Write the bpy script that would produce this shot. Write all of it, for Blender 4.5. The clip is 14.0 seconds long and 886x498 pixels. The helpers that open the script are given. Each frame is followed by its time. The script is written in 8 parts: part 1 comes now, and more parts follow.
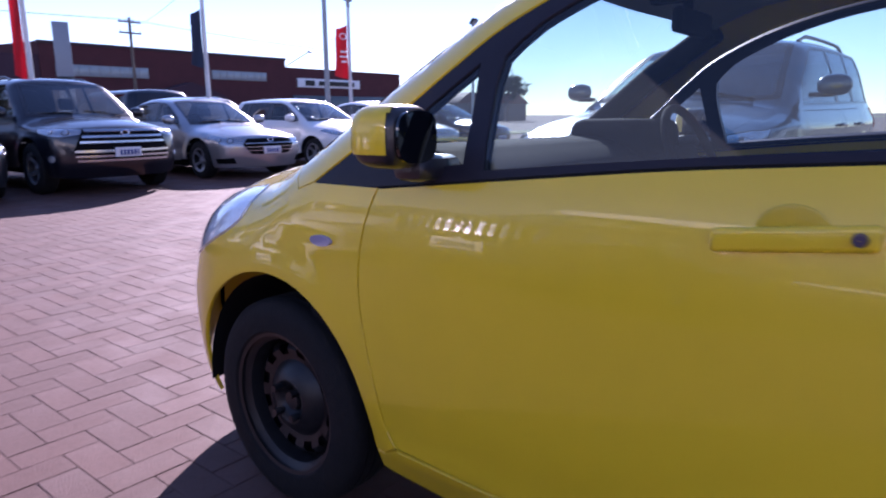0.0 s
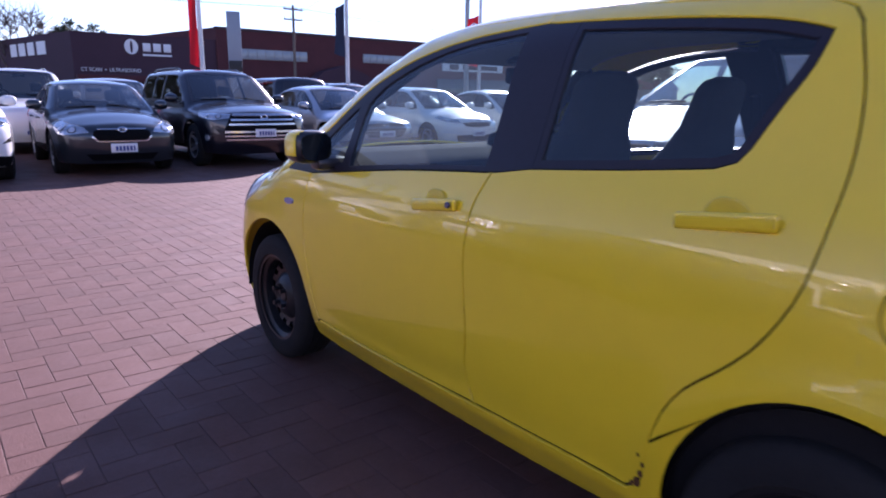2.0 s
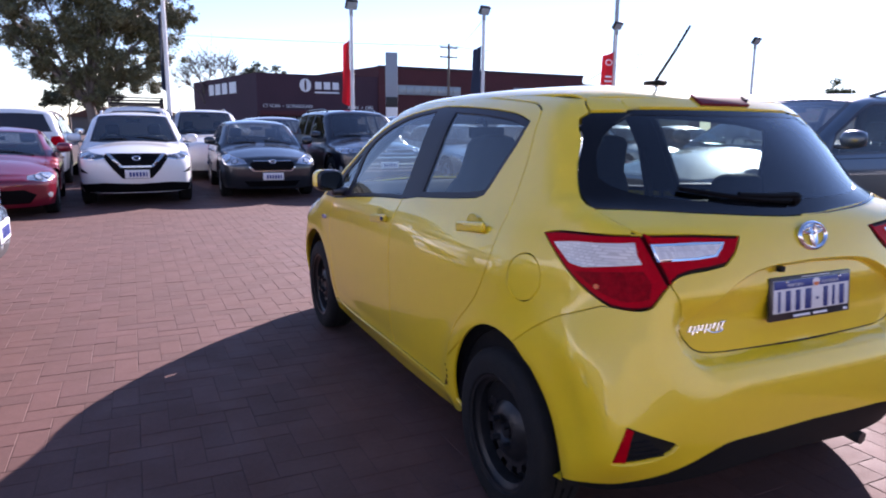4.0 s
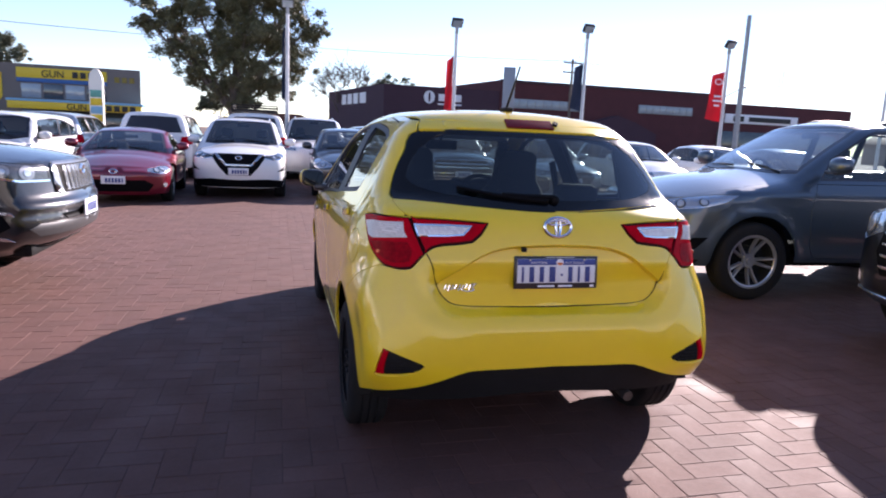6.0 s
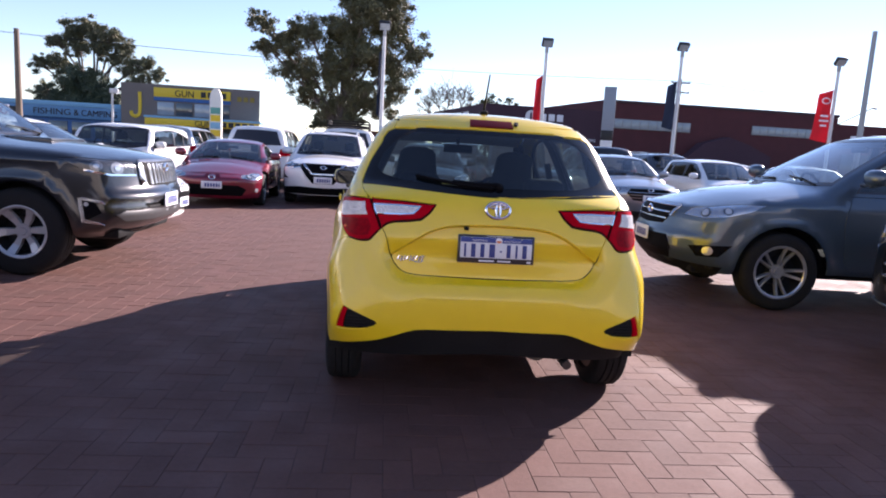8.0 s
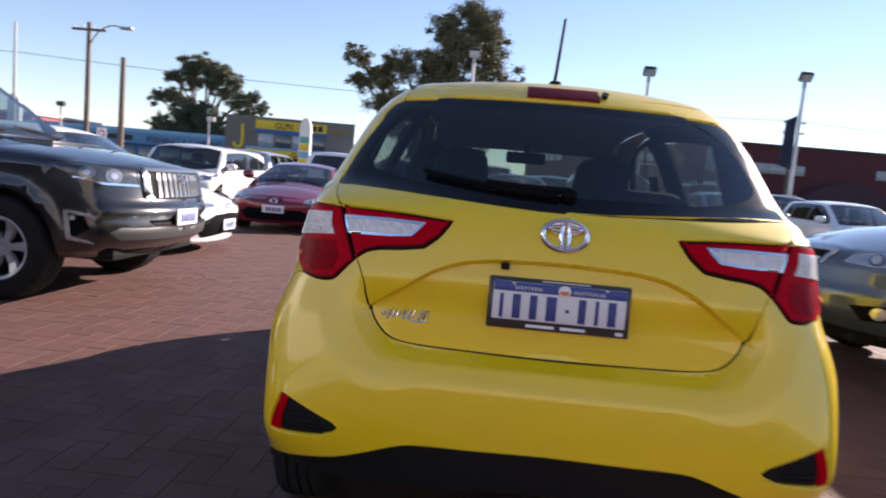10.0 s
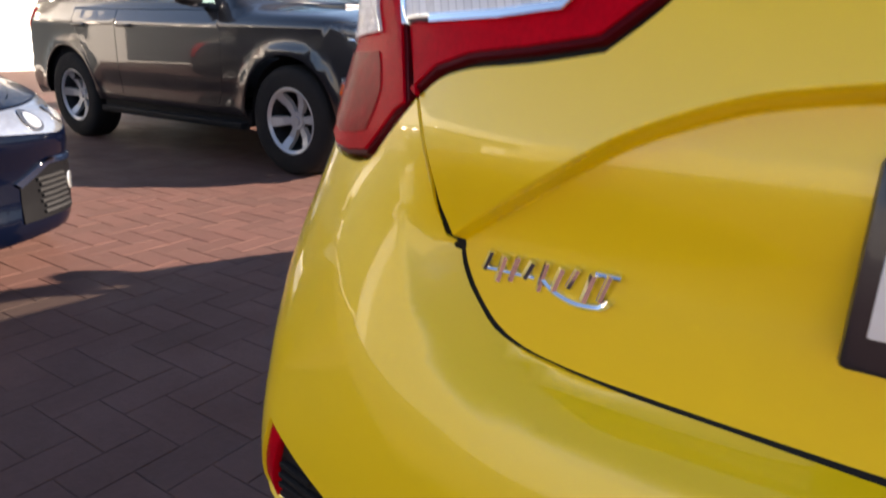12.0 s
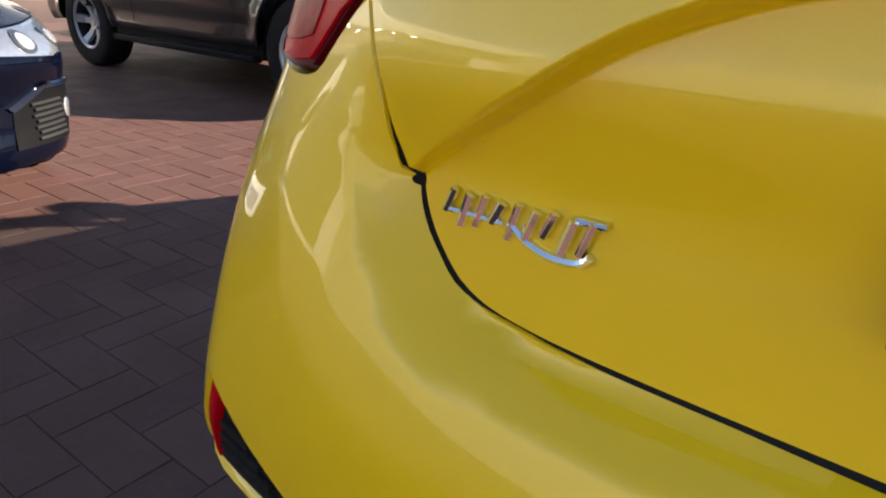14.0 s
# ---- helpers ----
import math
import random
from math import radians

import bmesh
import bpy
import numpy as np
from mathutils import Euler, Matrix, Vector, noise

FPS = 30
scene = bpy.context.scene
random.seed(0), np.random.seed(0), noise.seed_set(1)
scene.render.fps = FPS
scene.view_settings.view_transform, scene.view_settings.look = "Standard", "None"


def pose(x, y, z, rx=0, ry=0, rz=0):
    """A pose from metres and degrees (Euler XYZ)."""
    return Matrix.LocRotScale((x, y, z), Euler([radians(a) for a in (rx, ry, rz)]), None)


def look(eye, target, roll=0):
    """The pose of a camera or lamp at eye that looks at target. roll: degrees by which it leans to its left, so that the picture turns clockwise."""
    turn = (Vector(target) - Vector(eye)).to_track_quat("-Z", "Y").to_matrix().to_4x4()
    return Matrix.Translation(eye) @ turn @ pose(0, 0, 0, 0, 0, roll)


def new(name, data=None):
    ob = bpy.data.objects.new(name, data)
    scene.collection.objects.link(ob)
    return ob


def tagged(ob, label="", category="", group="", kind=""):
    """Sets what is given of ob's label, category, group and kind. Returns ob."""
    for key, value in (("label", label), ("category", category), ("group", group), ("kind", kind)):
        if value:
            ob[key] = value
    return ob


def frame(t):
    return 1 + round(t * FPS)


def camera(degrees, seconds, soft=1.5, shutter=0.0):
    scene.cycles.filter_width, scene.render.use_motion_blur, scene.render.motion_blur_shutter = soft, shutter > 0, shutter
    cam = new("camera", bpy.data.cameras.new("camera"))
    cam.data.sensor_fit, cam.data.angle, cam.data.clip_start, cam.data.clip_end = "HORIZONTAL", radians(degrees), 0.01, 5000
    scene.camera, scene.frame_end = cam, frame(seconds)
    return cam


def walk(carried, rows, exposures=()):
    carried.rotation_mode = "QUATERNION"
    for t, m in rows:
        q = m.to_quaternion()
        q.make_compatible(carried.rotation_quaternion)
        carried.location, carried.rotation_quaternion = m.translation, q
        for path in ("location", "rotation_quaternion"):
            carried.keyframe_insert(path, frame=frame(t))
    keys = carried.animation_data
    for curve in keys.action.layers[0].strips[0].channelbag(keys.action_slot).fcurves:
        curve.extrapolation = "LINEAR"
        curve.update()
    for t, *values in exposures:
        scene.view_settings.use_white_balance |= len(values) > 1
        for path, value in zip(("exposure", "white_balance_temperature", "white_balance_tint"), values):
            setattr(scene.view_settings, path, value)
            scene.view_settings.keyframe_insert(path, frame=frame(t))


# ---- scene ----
cam = camera(68.0, 14.0, soft=1.9, shutter=0.4)
PATH = [
    (0, (-1.856, -0.37, 1.081), (-0.335, 0.866, 0.682), -0.4),
    (0.5, (-1.925, -0.718, 1.108), (-0.548, 0.656, 0.644), -1.2),
    (1, (-1.971, -1.047, 1.142), (-0.723, 0.445, 0.676), -1.3),
    (1.5, (-2.042, -1.392, 1.176), (-0.796, 0.105, 0.725), -0.7),
    (2, (-2.064, -1.765, 1.226), (-0.848, -0.242, 0.778), 0.7),
    (2.5, (-2.108, -2.144, 1.262), (-0.954, -0.574, 0.812), 0.6),
    (3, (-2.119, -2.516, 1.293), (-1.056, -0.873, 0.879), 0.7),
    (3.2, (-2.095, -2.678, 1.311), (-1.087, -0.997, 0.914), 0.4),
    (5.3, (-1.457, -3.975, 1.362), (-0.826, -2.109, 1.017), 2.2),
    (5.5, (-1.372, -4.109, 1.366), (-0.781, -2.228, 1.031), 2.2),
    (6, (-1.136, -4.39, 1.378), (-0.647, -2.48, 1.041), 2.6),
    (6.5, (-0.881, -4.656, 1.373), (-0.523, -2.714, 1.055), 3.1),
    (7, (-0.707, -4.91, 1.351), (-0.458, -2.947, 1.06), 3.1),
    (7.5, (-0.612, -5.047, 1.319), (-0.419, -3.078, 1.023), 3.3),
    (7.7, (-0.584, -5.049, 1.313), (-0.397, -3.081, 1.012), 3.4),
    (9.8, (-0.267, -3.779, 1.139), (-0.298, -1.789, 0.949), 4.3),
    (10, (-0.233, -3.622, 1.14), (-0.332, -1.635, 0.938), 5.0),
    (10.5, (-0.194, -3.219, 1.135), (-0.621, -1.279, 0.903), 7.0),
    (11, (-0.17, -2.883, 1.108), (-0.77, -0.997, 0.821), 8.3),
    (11.5, (-0.164, -2.56, 1.052), (-1.069, -0.832, 0.61), 4.8),
    (12, (-0.188, -2.353, 0.965), (-1.244, -0.768, 0.357), 1.5),
    (12.5, (-0.232, -2.249, 0.922), (-1.264, -0.722, 0.146), 1.0),
    (13, (-0.243, -2.217, 0.911), (-1.282, -0.709, 0.108), 1.2),
    (13.5, (-0.226, -2.193, 0.898), (-1.308, -0.697, 0.129), 2.0),
    (14, (-0.203, -2.238, 0.925), (-1.269, -0.727, 0.164), 3.3),
]
walk(cam, [(t, look(eye, target, roll)) for t, eye, target, roll in PATH],
     [(0, 1.45, 5650, 43), (0.5, 1.26, 5680, 42), (1, 1.36, 5700, 42), (2, 1.56, 5750, 41), (3, 1.60, 5900, 37), (5.5, 1.74, 6300, 28), (6, 1.66, 6350, 28), (7.5, 1.66, 6400, 28), (10, 1.42, 6800, 23), (11, 1.55, 7250, 21), (11.5, 1.78, 7500, 20), (12, 2.0, 7600, 18), (12.5, 2.02, 7650, 17), (13, 1.93, 7650, 16.5), (13.6, 1.9, 7600, 16), (14, 1.8, 7250, 14)])

# ---- light ----
SUN_AZ, SUN_EL = radians(50), radians(23)
world = bpy.data.worlds.new("sky")
scene.world = world
world.use_nodes = True
_n = world.node_tree.nodes
_sky = _n.new("ShaderNodeTexSky")
_sky.sky_type, _sky.sun_disc = "NISHITA", False
_sky.sun_elevation, _sky.sun_rotation = SUN_EL, SUN_AZ
_sky.air_density, _sky.dust_density, _sky.ozone_density = 1.0, 0.0, 2.2
_sky.altitude = 700
_n["Background"].inputs["Strength"].default_value = 0.074
world.node_tree.links.new(_sky.outputs[0], _n["Background"].inputs["Color"])
_sd = bpy.data.lights.new("sun", "SUN")
_sd.energy, _sd.angle, _sd.color = 4.75, radians(0.53), (1.0, 0.93, 0.82)
sun = new("sun", _sd)
_to = Vector((math.sin(SUN_AZ) * math.cos(SUN_EL), math.cos(SUN_AZ) * math.cos(SUN_EL), math.sin(SUN_EL)))
sun.matrix_world = look(_to * 50, (0, 0, 0))

# ---- materials ----
MATS = {}


def mat(name, color=(0.5, 0.5, 0.5), rough=0.5, metal=0.0, coat=0.0, vary=0.12, scale=8.0, fine=60.0, bump=0.0, bump_scale=80.0, rand=0.0, spec=0.5, trans=0.0, dirt=0.0):
    """A principled surface with colour variation at two scales and a fine bump."""
    if name in MATS:
        return MATS[name]
    m = MATS[name] = bpy.data.materials.new(name)
    m.use_nodes = True
    t, n = m.node_tree, m.node_tree.nodes
    b = n["Principled BSDF"]
    b.inputs["Roughness"].default_value, b.inputs["Metallic"].default_value = rough, metal
    b.inputs["Coat Weight"].default_value, b.inputs["Coat Roughness"].default_value = coat, 0.03
    b.inputs["Specular IOR Level"].default_value = spec
    b.inputs["Transmission Weight"].default_value = trans
    co = n.new("ShaderNodeTexCoord")
    big, small = n.new("ShaderNodeTexNoise"), n.new("ShaderNodeTexNoise")
    for tex, s in ((big, scale), (small, fine)):
        tex.inputs["Scale"].default_value, tex.inputs["Detail"].default_value = s, 4
        t.links.new(co.outputs["Object"], tex.inputs["Vector"])
    add = n.new("ShaderNodeMath")
    add.operation = "ADD"
    t.links.new(big.outputs["Fac"], add.inputs[0])
    t.links.new(small.outputs["Fac"], add.inputs[1])
    last = add
    if rand:
        info = n.new("ShaderNodeObjectInfo")
        geo = n.new("ShaderNodeNewGeometry")
        mul = n.new("ShaderNodeMath")
        mul.operation = "MULTIPLY_ADD"
        both = n.new("ShaderNodeMath")
        both.operation = "ADD"
        wrap = n.new("ShaderNodeMath")
        wrap.operation = "FRACT"
        t.links.new(info.outputs["Random"], both.inputs[0])
        t.links.new(geo.outputs["Random Per Island"], both.inputs[1])
        t.links.new(both.outputs[0], wrap.inputs[0])
        t.links.new(wrap.outputs[0], mul.inputs[0])
        mul.inputs[1].default_value = rand
        t.links.new(add.outputs[0], mul.inputs[2])
        last = mul
    ramp = n.new("ShaderNodeMapRange")
    mid = 1.0 + rand / 2
    ramp.inputs["From Min"].default_value, ramp.inputs["From Max"].default_value = mid - 0.5 - rand / 2, mid + 0.5 + rand / 2
    ramp.inputs["To Min"].default_value, ramp.inputs["To Max"].default_value = 1 - vary, 1 + vary
    t.links.new(last.outputs[0], ramp.inputs["Value"])
    mix = n.new("ShaderNodeMix")
    mix.data_type, mix.blend_type = "RGBA", "MULTIPLY"
    mix.inputs["Factor"].default_value = 1.0
    mix.inputs["A"].default_value = (*color, 1)
    t.links.new(ramp.outputs[0], mix.inputs["B"])
    t.links.new(mix.outputs["Result"], b.inputs["Base Color"])
    if dirt:
        dr = n.new("ShaderNodeMapRange")
        dr.inputs["From Min"].default_value, dr.inputs["From Max"].default_value = 0.35, 0.75
        dr.inputs["To Min"].default_value, dr.inputs["To Max"].default_value = rough, min(1, rough + dirt)
        t.links.new(big.outputs["Fac"], dr.inputs["Value"])
        t.links.new(dr.outputs[0], b.inputs["Roughness"])
    if bump:
        tex = n.new("ShaderNodeTexNoise")
        tex.inputs["Scale"].default_value, tex.inputs["Detail"].default_value = bump_scale, 5
        t.links.new(co.outputs["Object"], tex.inputs["Vector"])
        bn = n.new("ShaderNodeBump")
        bn.inputs["Strength"].default_value, bn.inputs["Distance"].default_value = bump, 0.01
        t.links.new(tex.outputs["Fac"], bn.inputs["Height"])
        t.links.new(bn.outputs[0], b.inputs["Normal"])
    return m


def glass(name, tint=(0.75, 0.8, 0.78), rough=0.0, dusty=0.03, base=0.07):
    """Thin window glass: tinted see-through with a Fresnel gloss."""
    if name in MATS:
        return MATS[name]
    m = MATS[name] = bpy.data.materials.new(name)
    m.use_nodes = True
    t, n = m.node_tree, m.node_tree.nodes
    n.remove(n["Principled BSDF"])
    clear, gloss, mix, lw = n.new("ShaderNodeBsdfTransparent"), n.new("ShaderNodeBsdfGlossy"), n.new("ShaderNodeMixShader"), n.new("ShaderNodeLayerWeight")
    clear.inputs["Color"].default_value = (*tint, 1)
    gloss.inputs["Roughness"].default_value = rough
    gloss.inputs["Color"].default_value = (0.95, 0.97, 1, 1)
    lw.inputs["Blend"].default_value = 0.5
    pw, ma = n.new("ShaderNodeMath"), n.new("ShaderNodeMath")
    pw.operation, ma.operation = "POWER", "MULTIPLY_ADD"
    pw.inputs[1].default_value = 5.0
    ma.inputs[1].default_value, ma.inputs[2].default_value = 0.92, base
    t.links.new(lw.outputs["Facing"], pw.inputs[0])
    t.links.new(pw.outputs[0], ma.inputs[0])
    t.links.new(ma.outputs[0], mix.inputs[0])
    # a film of dust that scatters a little light; it also stands in for glare haze
    film, dust, ns = n.new("ShaderNodeBsdfTranslucent"), n.new("ShaderNodeMixShader"), n.new("ShaderNodeTexNoise")
    film.inputs["Color"].default_value = (0.8, 0.8, 0.78, 1)
    ns.inputs["Scale"].default_value = 3.0
    mr = n.new("ShaderNodeMapRange")
    mr.inputs["To Min"].default_value, mr.inputs["To Max"].default_value = dusty * 0.5, dusty * 1.5
    t.links.new(ns.outputs["Fac"], mr.inputs["Value"])
    t.links.new(mr.outputs[0], dust.inputs[0])
    t.links.new(clear.outputs[0], dust.inputs[1])
    t.links.new(film.outputs[0], dust.inputs[2])
    t.links.new(dust.outputs[0], mix.inputs[1])
    t.links.new(gloss.outputs[0], mix.inputs[2])
    t.links.new(mix.outputs[0], n["Material Output"].inputs["Surface"])
    return m


def paint(name, color, metal=0.0, rough=0.35):
    return mat(name, color, rough, metal, coat=1.0, vary=0.03, scale=2.0, fine=900.0 if metal else 14.0)


YELLOW = paint("yellow_paint", (0.87, 0.61, 0.008))
BLACK_TRIM = mat("black_trim", (0.018, 0.017, 0.023), 0.35, vary=0.2, coat=0.4)
PILLAR_FILM = mat("pillar_film", (0.020, 0.018, 0.027), 0.45, spec=0.3, vary=0.15)
DULL_BLACK = mat("dull_black", (0.012, 0.012, 0.013), 0.65, spec=0.15, vary=0.2, bump=0.2, bump_scale=300)
CABIN = mat("cabin_plastic", (0.017, 0.017, 0.019), 0.9, spec=0.04, vary=0.15, bump=0.15, bump_scale=400)
CLOTH = mat("seat_cloth", (0.03, 0.03, 0.034), 0.9, vary=0.25, fine=400, bump=0.4, bump_scale=600)
RUBBER = mat("tyre_rubber", (0.011, 0.011, 0.012), 0.75, spec=0.3, vary=0.25, bump=0.3, bump_scale=150, dirt=0.15)
STEEL_BLACK = mat("black_steel", (0.02, 0.02, 0.022), 0.38, metal=0.2, vary=0.25)
ALLOY = mat("alloy", (0.50, 0.51, 0.53), 0.3, metal=0.7, coat=0.3, vary=0.08)
ALLOY_GREY = mat("grey_alloy", (0.48, 0.49, 0.51), 0.36, metal=0.4, coat=0.4, vary=0.08)
CHROME = mat("chrome", (0.85, 0.86, 0.88), 0.05, metal=1.0, vary=0.02)
PLATE_WHITE = mat("plate_white", (0.72, 0.73, 0.75), 0.4, vary=0.06)
PLATE_BLUE = mat("plate_blue", (0.03, 0.06, 0.26), 0.4, vary=0.08)
INK_BLUE = mat("ink_blue", (0.02, 0.04, 0.20), 0.4, vary=0.05)
INK_WHITE = mat("ink_white", (0.8, 0.8, 0.82), 0.4, vary=0.04)
ORANGE = mat("orange_print", (0.75, 0.2, 0.04), 0.5, vary=0.05)
LAMP_RED = mat("red_lens", (0.46, 0.0015, 0.010), 0.25, spec=0.04, coat=0.0, vary=0.25, scale=25, fine=200, bump=0.05, bump_scale=220)
LAMP_DEEP = mat("deep_red_lens", (0.27, 0.001, 0.006), 0.3, spec=0.05, coat=0.0, vary=0.5, scale=30, fine=90, bump=0.08, bump_scale=90)
LAMP_CLEAR = mat("clear_lens", (0.62, 0.63, 0.65), 0.3, coat=0.5, vary=0.22, scale=30, fine=220, bump=0.35, bump_scale=160)
def ribbed(m, size, low, high, tall=0.8):
    """Gives a lens its moulded grid of small prisms."""
    t, n = m.node_tree, m.node_tree.nodes
    co, sep, add, com, br = (n.new("ShaderNode" + k) for k in ("TexCoord", "SeparateXYZ", "Math", "CombineXYZ", "TexBrick"))
    t.links.new(co.outputs["Object"], sep.inputs[0])
    t.links.new(sep.outputs["X"], add.inputs[0])
    t.links.new(sep.outputs["Y"], add.inputs[1])
    t.links.new(add.outputs[0], com.inputs["X"])
    t.links.new(sep.outputs["Z"], com.inputs["Y"])
    t.links.new(com.outputs[0], br.inputs["Vector"])
    br.inputs["Color1"].default_value, br.inputs["Color2"].default_value, br.inputs["Mortar"].default_value = (high, high, high, 1), (high * 0.8, high * 0.8, high * 0.8, 1), (low, low, low, 1)
    br.inputs["Scale"].default_value, br.inputs["Mortar Size"].default_value, br.inputs["Mortar Smooth"].default_value = 1.0, size * 0.12, 0.6
    br.inputs["Brick Width"].default_value, br.inputs["Row Height"].default_value = size, size * tall
    t.links.new(br.outputs["Color"], n["Principled BSDF"].inputs["Base Color"])


LAMP_INNER = mat("inner_lens", (0.66, 0.67, 0.69), 0.25, coat=0.5, vary=0.16, scale=14, fine=120, bump=0.2, bump_scale=90)
ribbed(LAMP_CLEAR, 0.011, 0.55, 0.80)
ribbed(LAMP_INNER, 0.007, 0.60, 0.82, 9.0)
HEAD_CLEAR = mat("headlamp_lens", (0.62, 0.65, 0.68), 0.1, metal=0.6, coat=1.0, vary=0.35, scale=14, fine=60, bump=0.2, bump_scale=60)
AMBER = mat("amber_lens", (0.6, 0.2, 0.02), 0.15, coat=1.0, vary=0.1)
GLASS_CLEAR = glass("window_glass", (0.72, 0.83, 0.82), dusty=0.026)
GLASS_DARK = glass("tinted_glass", (0.34, 0.36, 0.37))
MIRROR = mat("mirror_glass", (0.75, 0.78, 0.8), 0.02, metal=1.0, vary=0.01)
# mirror colour darkened to stand in for a dark reflection
MIRROR_DIM = mat("dim_mirror", (0.10, 0.105, 0.11), 0.03, metal=1.0, vary=0.01)

# ---- mesh helpers ----


def mesh_of(name, verts, faces, material, normals=None, smooth=True):
    me = bpy.data.meshes.new(name)
    me.from_pydata([tuple(v) for v in verts], [], [tuple(f) for f in faces])
    me.materials.append(material)
    me.polygons.foreach_set("use_smooth", [smooth] * len(me.polygons))
    if normals is not None:
        me.normals_split_custom_set(normals)
    me.update()
    return me


def part(name, me, material=None, parent=None, label="", m=None):
    """Links a bmesh or a mesh as one object under a thing or a part."""
    if isinstance(me, bmesh.types.BMesh):
        bm, me = me, bpy.data.meshes.new(name)
        bm.normal_update()
        bm.to_mesh(me)
        bm.free()
        me.materials.append(material)
        me.polygons.foreach_set("use_smooth", [True] * len(me.polygons))
        me.set_sharp_from_angle(angle=radians(38))
    ob = new(name, me)
    if m is not None:
        ob.matrix_basis = m
    if parent:
        ob.parent = parent
    if label:
        ob["label"] = label
    return ob


def thing(name, label, category, m=None, group="", kind=""):
    ob = new(name)
    ob.empty_display_size = 0.1
    if m is not None:
        ob.matrix_basis = m
    return tagged(ob, label, category, group, kind)


def box(bm, x0, x1, y0, y1, z0, z1, bevel=0.0, seg=2, m=None):
    """A box with rounded edges, added to bm."""
    r = bmesh.ops.create_cube(bm, size=1.0)
    vs = r["verts"]
    for v in vs:
        v.co = Vector(((x0 + x1) / 2 + v.co.x * (x1 - x0), (y0 + y1) / 2 + v.co.y * (y1 - y0), (z0 + z1) / 2 + v.co.z * (z1 - z0)))
    if bevel:
        es = list({e for v in vs for e in v.link_edges})
        r = bmesh.ops.bevel(bm, geom=es, offset=min(bevel, 0.49 * min(abs(x1 - x0), abs(y1 - y0), abs(z1 - z0))), segments=seg, profile=0.5, affect="EDGES")
        vs = list({v for f in r["faces"] for v in f.verts} | {v for v in vs if v.is_valid})
    if m is not None:
        bmesh.ops.transform(bm, matrix=m, verts=vs)
    return bm


def boxes(*rows, bevel=0.005, seg=2):
    bm = bmesh.new()
    for r in rows:
        box(bm, *r[:6], bevel=bevel, seg=seg)
    return bm


def tube(bm, pts, r0, r1=None, n=8):
    """A round bar along points, tapering from r0 to r1."""
    r1 = r0 if r1 is None else r1
    pts = [Vector(p) for p in pts]
    rings = []
    for i, p in enumerate(pts):
        d = (pts[min(i + 1, len(pts) - 1)] - pts[max(i - 1, 0)]).normalized()
        a = d.orthogonal().normalized()
        b = d.cross(a)
        r = r0 + (r1 - r0) * i / (len(pts) - 1)
        rings.append([bm.verts.new(p + (a * math.cos(k * 2 * math.pi / n) + b * math.sin(k * 2 * math.pi / n)) * r) for k in range(n)])
    for i in range(len(rings) - 1):
        best = min(range(n), key=lambda s: (rings[i][0].co - rings[i + 1][s].co).length)
        for k in range(n):
            bm.faces.new((rings[i][k], rings[i][(k + 1) % n], rings[i + 1][(k + 1 + best) % n], rings[i + 1][(k + best) % n]))
    bm.faces.new(rings[0][::-1])
    bm.faces.new(rings[-1])
    return bm


def lathe(bm, prof, n=48, axis="x"):
    """Turns a profile of (along, radius) about an axis."""
    rings = []
    for a, r in prof:
        ring = []
        for k in range(n):
            c, s = math.cos(2 * math.pi * k / n) * r, math.sin(2 * math.pi * k / n) * r
            ring.append(bm.verts.new((a, c, s) if axis == "x" else (c, s, a)))
        rings.append(ring)
    for i in range(len(rings) - 1):
        for k in range(n):
            bm.faces.new((rings[i][k], rings[i][(k + 1) % n], rings[i + 1][(k + 1) % n], rings[i + 1][k]))
    bmesh.ops.recalc_face_normals(bm, faces=bm.faces)
    return bm


def prism(bm, pts, d, frame_m):
    """A plate of outline pts (2D) and thickness d, placed by frame_m; its front face looks along +z of that frame."""
    top = [bm.verts.new(frame_m @ Vector((x, y, d))) for x, y in pts]
    low = [bm.verts.new(frame_m @ Vector((x, y, 0))) for x, y in pts]
    bm.faces.new(top)
    bm.faces.new(low[::-1])
    for i in range(len(pts)):
        j = (i + 1) % len(pts)
        bm.faces.new((low[i], low[j], top[j], top[i]))
    return bm


# ---- car bodies: a smooth solid, on which panels are laid ----


def curve(pts):
    """A smooth monotone curve through points."""
    p = np.array(pts, float)
    X, Y = p[:, 0], p[:, 1]
    h = np.diff(X)
    d = np.diff(Y) / h
    m = np.zeros(len(X))
    m[0], m[-1] = d[0], d[-1]
    for i in range(1, len(X) - 1):
        m[i] = 0 if d[i - 1] * d[i] <= 0 else 3 * (h[i - 1] + h[i]) / ((2 * h[i] + h[i - 1]) / d[i - 1] + (h[i] + 2 * h[i - 1]) / d[i])

    def f(x):
        x = np.clip(np.asarray(x, float), X[0], X[-1])
        i = np.clip(np.searchsorted(X, x) - 1, 0, len(X) - 2)
        t = (x - X[i]) / h[i]
        return (2 * t**3 - 3 * t**2 + 1) * Y[i] + (t**3 - 2 * t**2 + t) * h[i] * m[i] + (-2 * t**3 + 3 * t**2) * Y[i + 1] + (t**3 - t**2) * h[i] * m[i + 1]

    return f


def smax(a, b, k):
    h = np.clip(k - np.abs(a - b), 0, None) / k
    return np.maximum(a, b) + h * h * k * 0.25


def step01(x):
    x = np.clip(x, 0, 1)
    return x * x * (3 - 2 * x)


